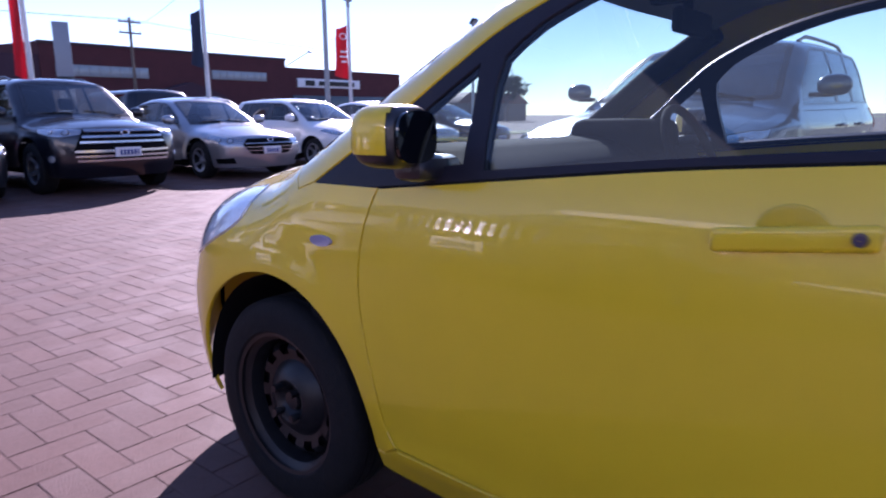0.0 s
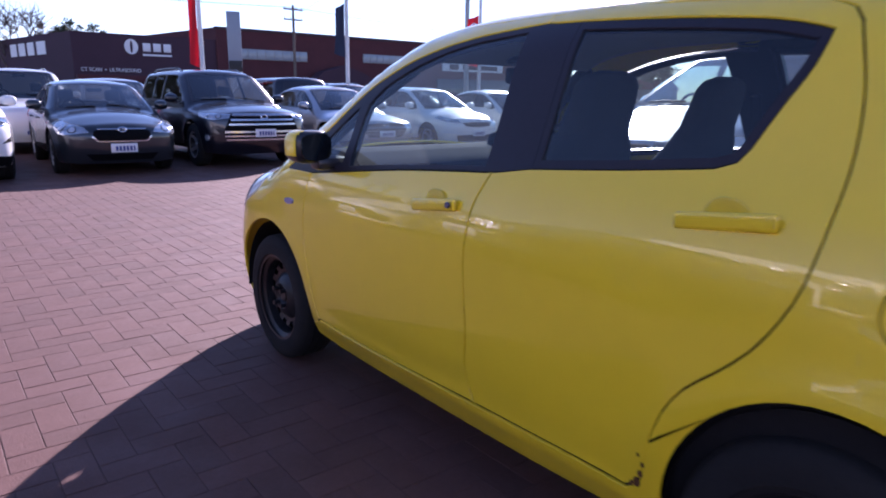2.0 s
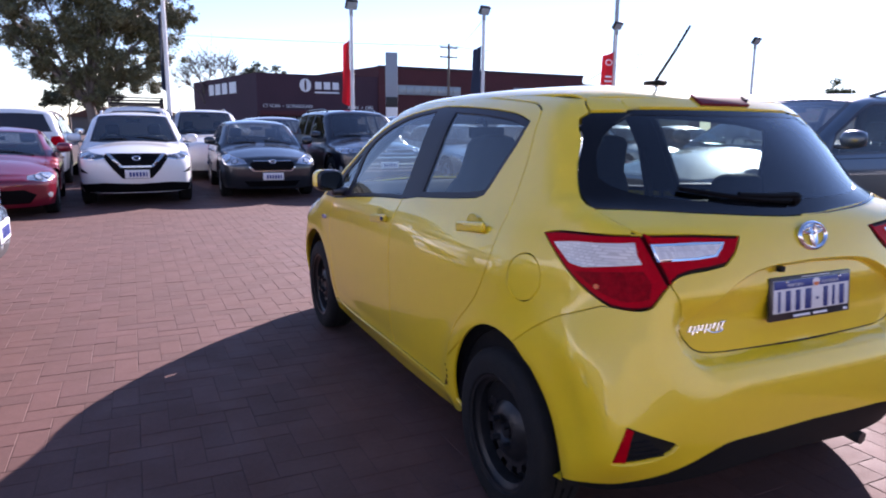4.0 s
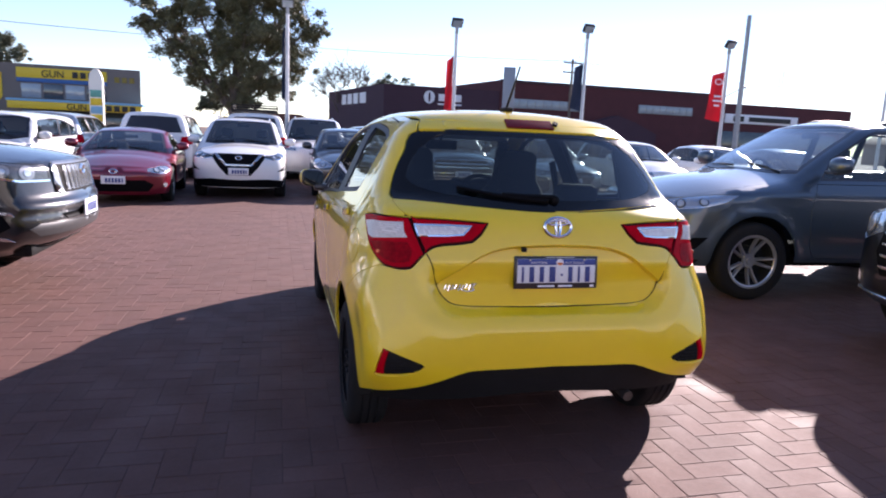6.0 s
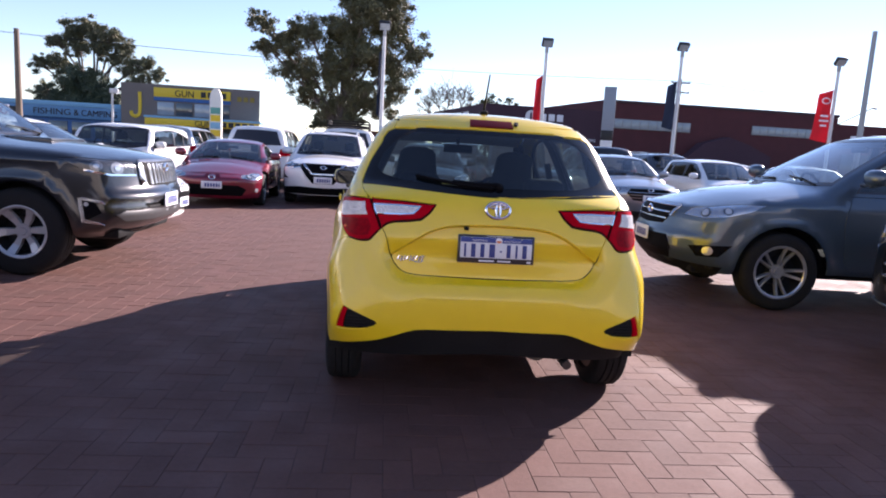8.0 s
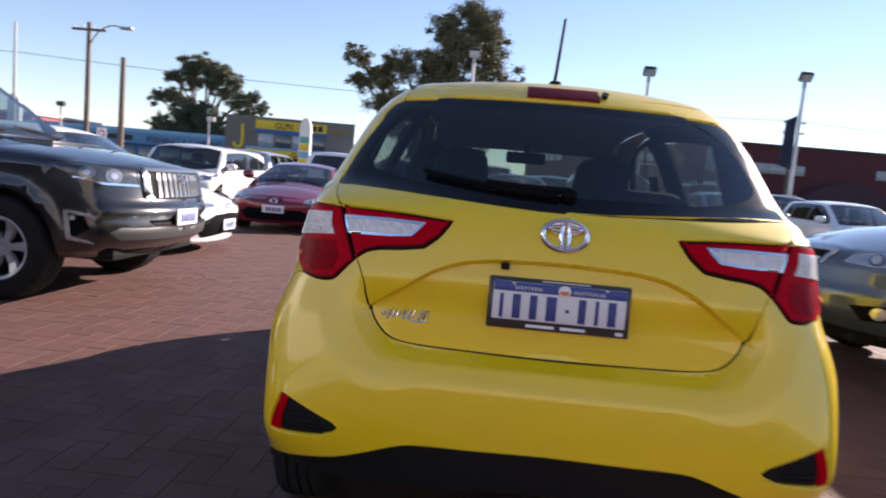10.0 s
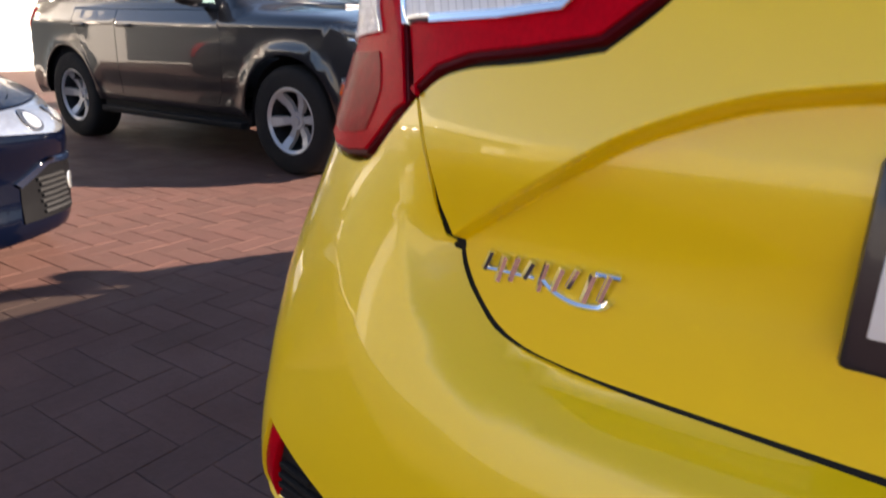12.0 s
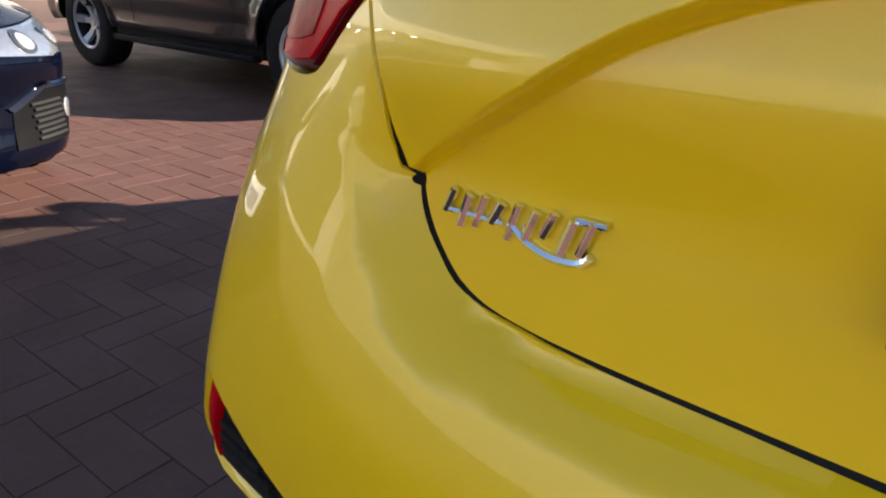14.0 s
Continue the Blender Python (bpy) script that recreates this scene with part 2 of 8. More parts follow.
class Shape:
    """A car body: side, top, rear and front surfaces, blended. y is forwards, x across."""

    def __init__(s, cx=0.40, cr=-1.45, cf=1.35, r=0.40, ks=0.10, kr=0.10, kf=0.14, belly=0.17, fa=0.48, fn=2.4, half=0.75, extra=None, scale=(1, 1, 1), **curves):
        s.cx, s.cr, s.cf, s.r, s.ks, s.kr, s.kf, s.belly, s.fa, s.fn, s.half, s.extra = cx, cr, cf, r, ks, kr, kf, belly, fa, fn, half, extra
        s.scale = np.array(scale, float)
        s.width, s.plan, s.rear, s.reara, s.rearn, s.front, s.top, s.crown = (curve(curves[k]) for k in ("width", "plan", "rear", "reara", "rearn", "front", "top", "crown"))
        s.q0 = cx + r * math.pi / 2
        s.q1 = s.q0 + cf - cr
        s.q2 = s.q1 + r * math.pi / 2 + cx

    def F(s, x, y, z):
        a = np.abs(x)
        side = a - s.width(z) * s.plan(y)
        rear = s.rear(z) + s.reara(z) * (a / s.half) ** s.rearn(z) - y
        front = y - s.front(z) + s.fa * (a / s.half) ** s.fn
        if s.extra:
            side, rear, front = s.extra(side, rear, front, a, y, z)
        top = (z - s.top(y) + s.crown(y) * (a / (s.half * 0.733)) ** 2.2) * 0.8
        v = smax(smax(smax(side, top, s.ks), rear, s.kr), front, s.kf)
        return np.maximum(v, s.belly - z)

    def shoot(s, o, d, far=1.6):
        lo, hi = np.zeros(len(o)), np.full(len(o), far)
        for _ in range(32):
            m = (lo + hi) / 2
            P = o + d * m[:, None]
            inside = s.F(P[:, 0], P[:, 1], P[:, 2]) < 0
            lo, hi = np.where(inside, m, lo), np.where(inside, hi, m)
        return o + d * ((lo + hi) / 2)[:, None]

    def normal(s, P, e=2e-3):
        g = np.stack([s.F(*(P + np.eye(3)[k] * e).T) - s.F(*(P - np.eye(3)[k] * e).T) for k in range(3)], 1)
        return g / np.maximum(np.linalg.norm(g, axis=1, keepdims=True), 1e-9)

    def ring(s, q, z):
        """Points on the body at girth q (0: middle of the rear, minus: left side, +-q2: middle of the front) and height z."""
        q, z = np.asarray(q, float), np.asarray(z, float)
        a, sg = np.abs(q), np.where(q < 0, -1.0, 1.0)
        rear, front = a < s.q0, a > s.q1
        ph = np.where(rear, np.clip((s.q0 - a) / s.r, 0, math.pi / 2), np.where(front, np.clip((a - s.q1) / s.r, 0, math.pi / 2), 0))
        flat_r, flat_f = a < s.cx, a > s.q2 - s.cx
        ox = np.where(flat_r, q, np.where(flat_f, sg * (s.q2 - a), np.where(rear | front, sg * s.cx, sg * 0.1)))
        oy = np.where(rear, s.cr, np.where(front, s.cf, s.cr + a - s.q0))
        dx = np.where(flat_r | flat_f, 0, sg * np.cos(ph))
        dy = np.where(rear, -np.sin(ph), np.where(front, np.sin(ph), 0))
        o, d = np.stack([ox, oy, z], 1), np.stack([dx, dy, 0 * q], 1)
        # start well inside the body where a ray leaves through the front or rear
        return s.shoot(o - d * np.where(rear | front, 0.3, 0.0)[:, None], d, 1.9)

    def up(s, x, y):
        x, y = np.asarray(x, float), np.asarray(y, float)
        return s.shoot(np.stack([x, y, 0 * x + 0.45], 1), np.stack([0 * x, 0 * x, 0 * x + 1], 1), 2.0)

    def girth(s, P):
        """The girth q of places on the body."""
        out = []
        for x, y, _ in P:
            a, sg = abs(x), (-1 if x < 0 else 1)
            if s.cr <= y <= s.cf:
                q = s.q0 + y - s.cr
            elif y < s.cr:
                q = a if a < s.cx else s.cx + s.r * (math.pi / 2 - math.atan2(s.cr - y, a - s.cx))
            else:
                q = s.q2 - a if a < s.cx else s.q1 + s.r * math.atan2(y - s.cf, a - s.cx)
            out.append(sg * q)
        return out

    def qs(s, y, a=0.80):
        """Left-hand girth of a side point."""
        return s.girth([(-a, y, 0)])[0]

    def edge(s, xy):
        """(q, z) of points given in plan, where the body is met from below."""
        P = s.up([p[0] for p in xy], [p[1] for p in xy])
        return list(zip(s.girth(P), P[:, 2]))


def spline(pts, step=0.03):
    """Points along a smooth line through pts."""
    P = [np.array(p, float) for p in pts]
    if len(P) == 2:
        n = max(1, int(np.linalg.norm(P[1] - P[0]) / step))
        return [tuple(P[0] + (P[1] - P[0]) * i / n) for i in range(n + 1)]
    out = []
    for i in range(len(P) - 1):
        a, b, c, d = P[max(i - 1, 0)], P[i], P[i + 1], P[min(i + 2, len(P) - 1)]
        n = max(1, int(np.linalg.norm(c - b) / step))
        for k in range(n):
            t = k / n
            out.append(tuple(0.5 * (2 * b + (c - a) * t + (2 * a - 5 * b + 4 * c - d) * t * t + (3 * b - a - 3 * c + d) * t**3)))
    return out + [tuple(P[-1])]


def outline(*lines, step=0.03):
    """A closed outline from lines that are smooth within and meet in corners."""
    out = []
    for l in lines:
        for p in spline(l, step):
            if not out or math.dist(out[-1], p) > 1e-4:
                out.append(p)
    if math.dist(out[0], out[-1]) < 1e-4:
        out.pop()
    return out


def inside(P, poly):
    P, poly = np.asarray(P, float), np.asarray(poly, float)
    c = np.zeros(len(P), bool)
    x, y = P[:, 0], P[:, 1]
    j = len(poly) - 1
    for i in range(len(poly)):
        (xi, yi), (xj, yj) = poly[i], poly[j]
        if yi != yj:
            c ^= ((yi > y) != (yj > y)) & (x < (xj - xi) * (y - yi) / (yj - yi) + xi)
        j = i
    return c


def grown(poly, d):
    """The outline moved outwards by d (inwards if negative)."""
    p = np.asarray(poly, float)
    area = 0.5 * np.sum(p[:, 0] * np.roll(p[:, 1], -1) - np.roll(p[:, 0], -1) * p[:, 1])
    t = np.roll(p, -1, 0) - np.roll(p, 1, 0)
    t /= np.maximum(np.linalg.norm(t, axis=1, keepdims=True), 1e-9)
    n = np.stack([t[:, 1], -t[:, 0]], 1) * (1 if area > 0 else -1)
    return [tuple(v) for v in p + n * d]


def patch(s, poly, holes=(), how="ring", step=0.04, off=0.0, lip=0.012, flip=False, gap=0.0, name="panel", material=None, lines=()):
    """A panel on the body s: the outline in (q, z), or in (x, y) seen from above, laid on the surface, its edges turned in by lip."""
    from mathutils.geometry import delaunay_2d_cdt
    if gap:
        poly = grown(poly, -gap)
    loops = [poly, *holes]
    pts, edges = [], []
    for loop in loops:
        b = len(pts)
        pts += [tuple(p) for p in loop]
        edges += [(b + i, b + (i + 1) % len(loop)) for i in range(len(loop))]
    for line in lines:
        b = len(pts)
        pts += [tuple(p) for p in line]
        edges += [(b + i, b + i + 1) for i in range(len(line) - 1)]
    nb = len(pts)
    P = np.array(poly)
    lo, hi = P.min(0), P.max(0)
    gx, gy = np.meshgrid(np.arange(lo[0], hi[0], step), np.arange(lo[1], hi[1], step * 0.87))
    gx = gx + (np.arange(gx.shape[0]) % 2)[:, None] * step / 2
    G = np.stack([gx.ravel(), gy.ravel()], 1)
    keep = inside(G, poly)
    for h in holes:
        keep &= ~inside(G, h)
    G = G[keep]
    if len(G):
        E = np.array(pts)
        near = np.array([np.min(np.abs(E - g).sum(1)) for g in G]) if len(G) * nb < 4e7 else np.full(len(G), 9)
        G = G[near > step * 0.55]
    v2, _, tris, *_ = delaunay_2d_cdt([Vector(p) for p in pts] + [Vector(g) for g in G], edges, [], 0, 1e-6)
    v2 = np.array([tuple(v) for v in v2])
    T = np.array([t for t in tris if len(t) == 3])
    C = v2[T].mean(1)
    ok = inside(C, poly)
    for h in holes:
        ok &= ~inside(C, h)
    T = T[ok]
    if flip:
        v2 = v2 * (-1, 1)
    V = s.ring(v2[:, 0], v2[:, 1]) if how == "ring" else s.up(v2[:, 0], v2[:, 1])
    N = s.normal(V)
    V = V + N * off
    cr = np.cross(V[T[:, 1]] - V[T[:, 0]], V[T[:, 2]] - V[T[:, 0]])
    back = (cr * N[T].mean(1)).sum(1) < 0
    T[back] = T[back][:, ::-1]
    verts, faces = list(V), [tuple(t) for t in T]
    norms = [N[i] for f in faces for i in f]
    if lip:
        count = {}
        for f in faces:
            for a, b in ((f[0], f[1]), (f[1], f[2]), (f[2], f[0])):
                count[(a, b)] = 1
        rim = [(a, b) for a, b in count if (b, a) not in count]
        low = {}
        rim = [(a, b) for a, b in rim if a != b]
        for a, b in rim:
            for i in (a, b):
                if i not in low:
                    low[i] = len(verts)
                    verts.append(V[i] - N[i] * lip)
            side = np.cross(V[b] - V[a], N[a])
            side = side / max(np.linalg.norm(side), 1e-9)
            faces.append((b, a, low[a], low[b]))
            # the turned edge is softly rounded into the panel
            norms += [N[b] * 0.5 + side * 0.7, N[a] * 0.5 + side * 0.7, side, side]
    sc = s.scale
    verts = np.array(verts) * sc
    norms = np.array(norms) / sc
    norms /= np.maximum(np.linalg.norm(norms, axis=1, keepdims=True), 1e-9)
    return mesh_of(name, verts, faces, material, [tuple(n) for n in norms])


def both(poly):
    """The outline mirrored to the other side."""
    return [(-p[0], p[1]) for p in poly][::-1]


def ellipse(cx, cy, rx, ry, a0=0.0, a1=360.0, n=40):
    k = n if a1 - a0 >= 359 else n + 1
    return [(cx + rx * math.cos(radians(a0 + (a1 - a0) * i / n)), cy + ry * math.sin(radians(a0 + (a1 - a0) * i / n))) for i in range(k)]

# ---- wheels and cabin pieces, shared by the cars ----


def tyre_mesh(r, w, rim):
    bm = bmesh.new()
    h = w / 2
    prof = [(-h * 0.80, rim), (-h * 0.97, rim + 0.012), (-h, (r + rim) / 2), (-h * 0.95, r - 0.028), (-h * 0.86, r - 0.012), (-h * 0.72, r - 0.002), (-h * 0.42, r), (-h * 0.40, r - 0.008), (-h * 0.34, r - 0.008), (-h * 0.32, r), (-h * 0.05, r), (-h * 0.04, r - 0.008), (h * 0.04, r - 0.008), (h * 0.05, r), (h * 0.32, r), (h * 0.34, r - 0.008), (h * 0.40, r - 0.008), (h * 0.42, r), (h * 0.72, r - 0.002), (h * 0.86, r - 0.012), (h * 0.95, r - 0.028), (h, (r + rim) / 2), (h * 0.97, rim + 0.012), (h * 0.80, rim)]
    return lathe(bm, prof, 56)


def steel_rim(rim, w):
    """A pressed steel wheel with vent holes and a raised hub; its face looks to -x."""
    bm = bmesh.new()
    h = w / 2
    lathe(bm, [(-h * 0.86, rim - 0.004), (-h * 0.9, rim + 0.008), (-h * 0.82, rim + 0.014), (-h * 0.74, rim), (-h * 0.6, rim - 0.018), (h * 0.8, rim - 0.03), (h * 0.8, rim + 0.006)], 56)
    prof = [(0.030, -0.03), (0.044, -0.052), (0.062, -0.060), (0.085, -0.052), (0.112, -0.026), (0.128, -0.030), (0.146, -0.036), (0.160, -0.026), (rim - 0.016, 0.004)]
    n = 72
    rings = [[bm.verts.new((x, math.cos(k * 2 * math.pi / n) * r, math.sin(k * 2 * math.pi / n) * r)) for k in range(n)] for r, x in prof]
    for i in range(len(prof) - 1):
        for k in range(n):
            if i in (5, 6) and k % 6 in (1, 2, 3):
                continue
            bm.faces.new((rings[i][k], rings[i][(k + 1) % n], rings[i + 1][(k + 1) % n], rings[i + 1][k]))
    lathe(bm, [(-0.05, 0.001), (-0.05, 0.026), (-0.03, 0.031)], 24)
    for k in range(4):
        a = radians(45 + 90 * k)
        m = Matrix.Translation((0, math.cos(a) * 0.05, math.sin(a) * 0.05))
        q = bmesh.ops.create_cone(bm, cap_ends=True, segments=6, radius1=0.011, radius2=0.010, depth=0.03)
        bmesh.ops.transform(bm, matrix=Matrix.Translation((-0.068, math.cos(a) * 0.05, math.sin(a) * 0.05)) @ Matrix.Rotation(radians(90), 4, "Y"), verts=q["verts"])
    bmesh.ops.recalc_face_normals(bm, faces=bm.faces)
    return bm


def alloy_rim(rim, w):
    """The ring and hub of an alloy wheel, joined by its back plate."""
    bm = bmesh.new()
    h = w / 2
    lathe(bm, [(-0.058, 0.001), (-0.060, 0.030), (-0.05, 0.036), (-0.052, 0.06), (-0.03, 0.078), (0.035, 0.08), (0.040, 0.09), (h * 0.8, rim - 0.03), (-h * 0.5, rim - 0.022), (-h * 0.74, rim - 0.012), (-h * 0.84, rim - 0.014), (-h * 0.9, rim), (-h * 0.88, rim + 0.010), (-h * 0.78, rim + 0.006)], 48)
    return bm


def spoke_set(rim, w, spokes=6, wide=0.055, split=False):
    """One spoke and the turns at which it repeats."""
    bm = bmesh.new()
    h = w / 2
    for off in ((-0.16, 0.16) if split else (0,)):
        wa, wb = (wide * 0.42, wide * 0.36) if split else (wide * 0.62, wide)
        o = off * 0.19
        r0, r1 = 0.045, rim - 0.004
        rows = []
        for j, (r, x) in enumerate(((r0, -0.048), ((r0 + r1) / 2, -0.060), (r1, -h * 0.82))):
            f = j / 2
            hw = wa + (wb - wa) * f
            cy = o * (0.3 + 1.2 * f)
            rows.append([bm.verts.new(p) for p in ((x + 0.03, cy - hw / 2, r), (x, cy - hw / 2 + 0.008, r), (x, cy + hw / 2 - 0.008, r), (x + 0.03, cy + hw / 2, r))])
        for a, b in zip(rows, rows[1:]):
            for i in range(4):
                bm.faces.new((a[i], a[(i + 1) % 4], b[(i + 1) % 4], b[i]))
    bmesh.ops.recalc_face_normals(bm, faces=bm.faces)
    me = bpy.data.meshes.new("spoke")
    bm.to_mesh(me)
    bm.free()
    return me, [2 * math.pi * k / spokes for k in range(spokes)]


def hub_back(rim):
    bm = bmesh.new()
    return lathe(bm, [(0.02, 0.001), (0.02, 0.12), (0.015, 0.13), (0.04, 0.14), (0.05, rim - 0.02)], 32)


def add_wheels(car, xs, ys, r, w, rim, rim_bm, rim_mat, spokes=None):
    """Four wheels on their tyres under a car: tyre, brake drum, rim and spokes."""
    first = None
    for y in ys:
        for sx in (-1, 1):
            m = Matrix.Translation((sx * xs, y, r)) @ (Matrix.Identity(4) if sx < 0 else Matrix.Rotation(math.pi, 4, "Z"))
            if first is None:
                wheel = part("wheel", rim_bm, STEEL_BLACK if spokes else rim_mat, car, m=m)
                tyre = part("tyre", tyre_mesh(r, w, rim), RUBBER, wheel, "black rubber tyre")
                drum = part("brake_drum", hub_back(rim), STEEL_BLACK, wheel)
                first = wheel, tyre, drum
                if spokes:
                    spokes[0].materials.append(rim_mat)
                    bm = bmesh.new()
                    h = w / 2
                    lathe(bm, [(-h * 0.80, rim - 0.022), (-h * 0.86, rim - 0.016), (-h * 0.92, rim), (-h * 0.90, rim + 0.011), (-h * 0.80, rim + 0.007)], 48)
                    ring = part("rim", bm, rim_mat, wheel)
                    bm = bmesh.new()
                    lathe(bm, [(-0.064, 0.001), (-0.066, 0.030), (-0.056, 0.036), (-0.058, 0.062), (-0.03, 0.075)], 24)
                    hub = part("hub", bm, rim_mat, wheel)
            else:
                wheel = part("wheel", first[0].data, None, car, m=m)
                part("tyre", first[1].data, None, wheel, "black rubber tyre")
                part("brake_drum", first[2].data, None, wheel)
                if spokes:
                    part("rim", ring.data, None, wheel)
                    part("hub", hub.data, None, wheel)
            if spokes:
                for a in spokes[1]:
                    part("spoke", spokes[0], None, wheel, m=Matrix.Rotation(a + 0.3 * y, 4, "X"))


def soft_box(x0, x1, y0, y1, z0, z1, bevel=0.05, lean=0.0, seg=3):
    bm = bmesh.new()
    box(bm, x0, x1, y0, y1, z0, z1, bevel=bevel, seg=seg)
    for v in bm.verts:
        v.co.y -= lean * (v.co.z - z0)
    return bm


def add_seat(car, x, y, z=0.42, w=0.48, head=True, rest=0.62, material=None):
    c = material or CLOTH
    seat = part("front_seat", soft_box(x - w / 2, x + w / 2, y - 0.02, y + 0.50, z - 0.16, z + 0.08, 0.06), c, car)
    bm = soft_box(x - w / 2, x + w / 2, y - 0.16, y, z, z + rest, 0.075, 0.32)
    for v in bm.verts:
        f = max(0, (v.co.z - z - rest * 0.55) / (rest * 0.45))
        v.co.x = x + (v.co.x - x) * (1 - 0.28 * f)
        if abs(v.co.x - x) > w * 0.3:
            v.co.y += 0.035
    part("backrest", bm, c, seat)
    if head:
        yb = y - 0.08 - 0.32 * rest
        part("headrest", soft_box(x - 0.125, x + 0.125, yb - 0.10, yb + 0.02, z + rest + 0.035, z + rest + 0.235, 0.05, 0.15), c, seat)
        for d in (-0.05, 0.05):
            part("headrest_post", tube(bmesh.new(), [(x + d, yb - 0.03, z + rest - 0.05), (x + d, yb - 0.04, z + rest + 0.06)], 0.006), CHROME, seat)


def bucket_seat(car, x, y, z):
    """A front seat whose backrest narrows into its own head support."""
    seat = part("front_seat", soft_box(x - 0.25, x + 0.25, y - 0.02, y + 0.50, z - 0.16, z + 0.08, 0.06), CLOTH, car)
    bm = bmesh.new()
    rows = []
    prof = [(0.0, 0.22, 0.07), (0.15, 0.245, 0.085), (0.35, 0.25, 0.08), (0.48, 0.24, 0.07), (0.56, 0.195, 0.06), (0.63, 0.145, 0.055), (0.70, 0.132, 0.055), (0.77, 0.125, 0.05), (0.80, 0.10, 0.04), (0.815, 0.05, 0.02)]
    n = 28
    for h, w, t in prof:
        row = []
        for k in range(n):
            a = 2 * math.pi * k / n
            cx, cy = (math.copysign(abs(c) ** 0.55, c) for c in (math.cos(a), math.sin(a)))
            bow = 0.03 * max(0, abs(cx) - 0.55) / 0.45 * (1 if h < 0.55 else 0.3)
            row.append(bm.verts.new((x + cx * w, y - 0.08 - 0.30 * h + cy * t + bow, z + h)))
        rows.append(row)
    for a, b in zip(rows, rows[1:]):
        for k in range(n):
            bm.faces.new((a[k], a[(k + 1) % n], b[(k + 1) % n], b[k]))
    bm.faces.new(rows[0][::-1])
    bm.faces.new(rows[-1])
    part("backrest", bm, CLOTH, seat)


# ---- the yellow hatchback ----


CREASE = curve([(0, 0.954), (0.16, 0.949), (0.245, 0.939), (0.33, 0.910), (0.416, 0.855), (0.52, 0.782), (0.6, 0.72)])


def soft(t):
    u = np.clip(t, 0, 1)
    return u ** 3 * (u * (u * 6 - 15) + 10)



def hatch_extra(side, rear, front, a, y, z):
    # the bumper stands proud of the tailgate: a steep ledge under the gate, a shoulder, then a rounded crest
    r = 0.13
    dx, dz = a - 0.512 - 0.020 * step01((z - 0.81) / 0.08) + r, 0.688 + r - z
    d = np.hypot(np.maximum(dx, 0), np.maximum(dz, 0)) + np.minimum(np.maximum(dx, dz), 0) - r
    fade = 0.036 * (1 - soft((z - 0.77) / 0.13)) + 0.030 * (1 - soft((z - 0.68) / 0.17))
    d = d / (1 + 0.6 * step01((a - 0.33) / 0.2))
    sink = fade * (0.58 * np.clip(1 - np.maximum(d, 0) / 0.027, 0, 1) ** 1.1 + 0.42 * np.clip(1 - np.maximum(d, 0) / 0.088, 0, 1) ** 1.4)
    # the pressing around the number plate
    crease = CREASE(a)
    sink = sink + 0.026 * (lambda u: 0.7 * u + 0.3 * step01(u))(np.clip((crease - z) / 0.011, 0, 1)) * step01((z - 0.70) / 0.16) * step01((0.527 - a) / 0.018)
    rear = rear + sink
    side = side + 0.046 * step01((z - 0.68) / 0.2) * step01((1.16 - z) / 0.2) * step01((-1.35 - y) / 0.4) + 0.009 * np.exp(-(((z - 0.50) / 0.14) ** 2)) * step01((-1.45 - y) / 0.3)
    # a soft shoulder crease and flared arches along the side
    side = side + 0.003 * np.exp(-(((z - 0.62 - 0.03 * (0.3 - y)) / 0.10) ** 2)) * step01((0.72 - y) / 0.25) * step01((y + 1.0) / 0.3)
    side = side - 0.010 * np.exp(-(((z - 0.30) / 0.035) ** 2)) * step01((0.7 - y) / 0.1) * step01((y + 1.0) / 0.1)
    for c in (1.06, -1.365):
        rr = np.hypot(y - c, z - 0.30)
        side = side - (0.006 if c > 0 else 0.010) * np.exp(-(((rr - 0.39) / 0.05) ** 2))
    return side, rear, front


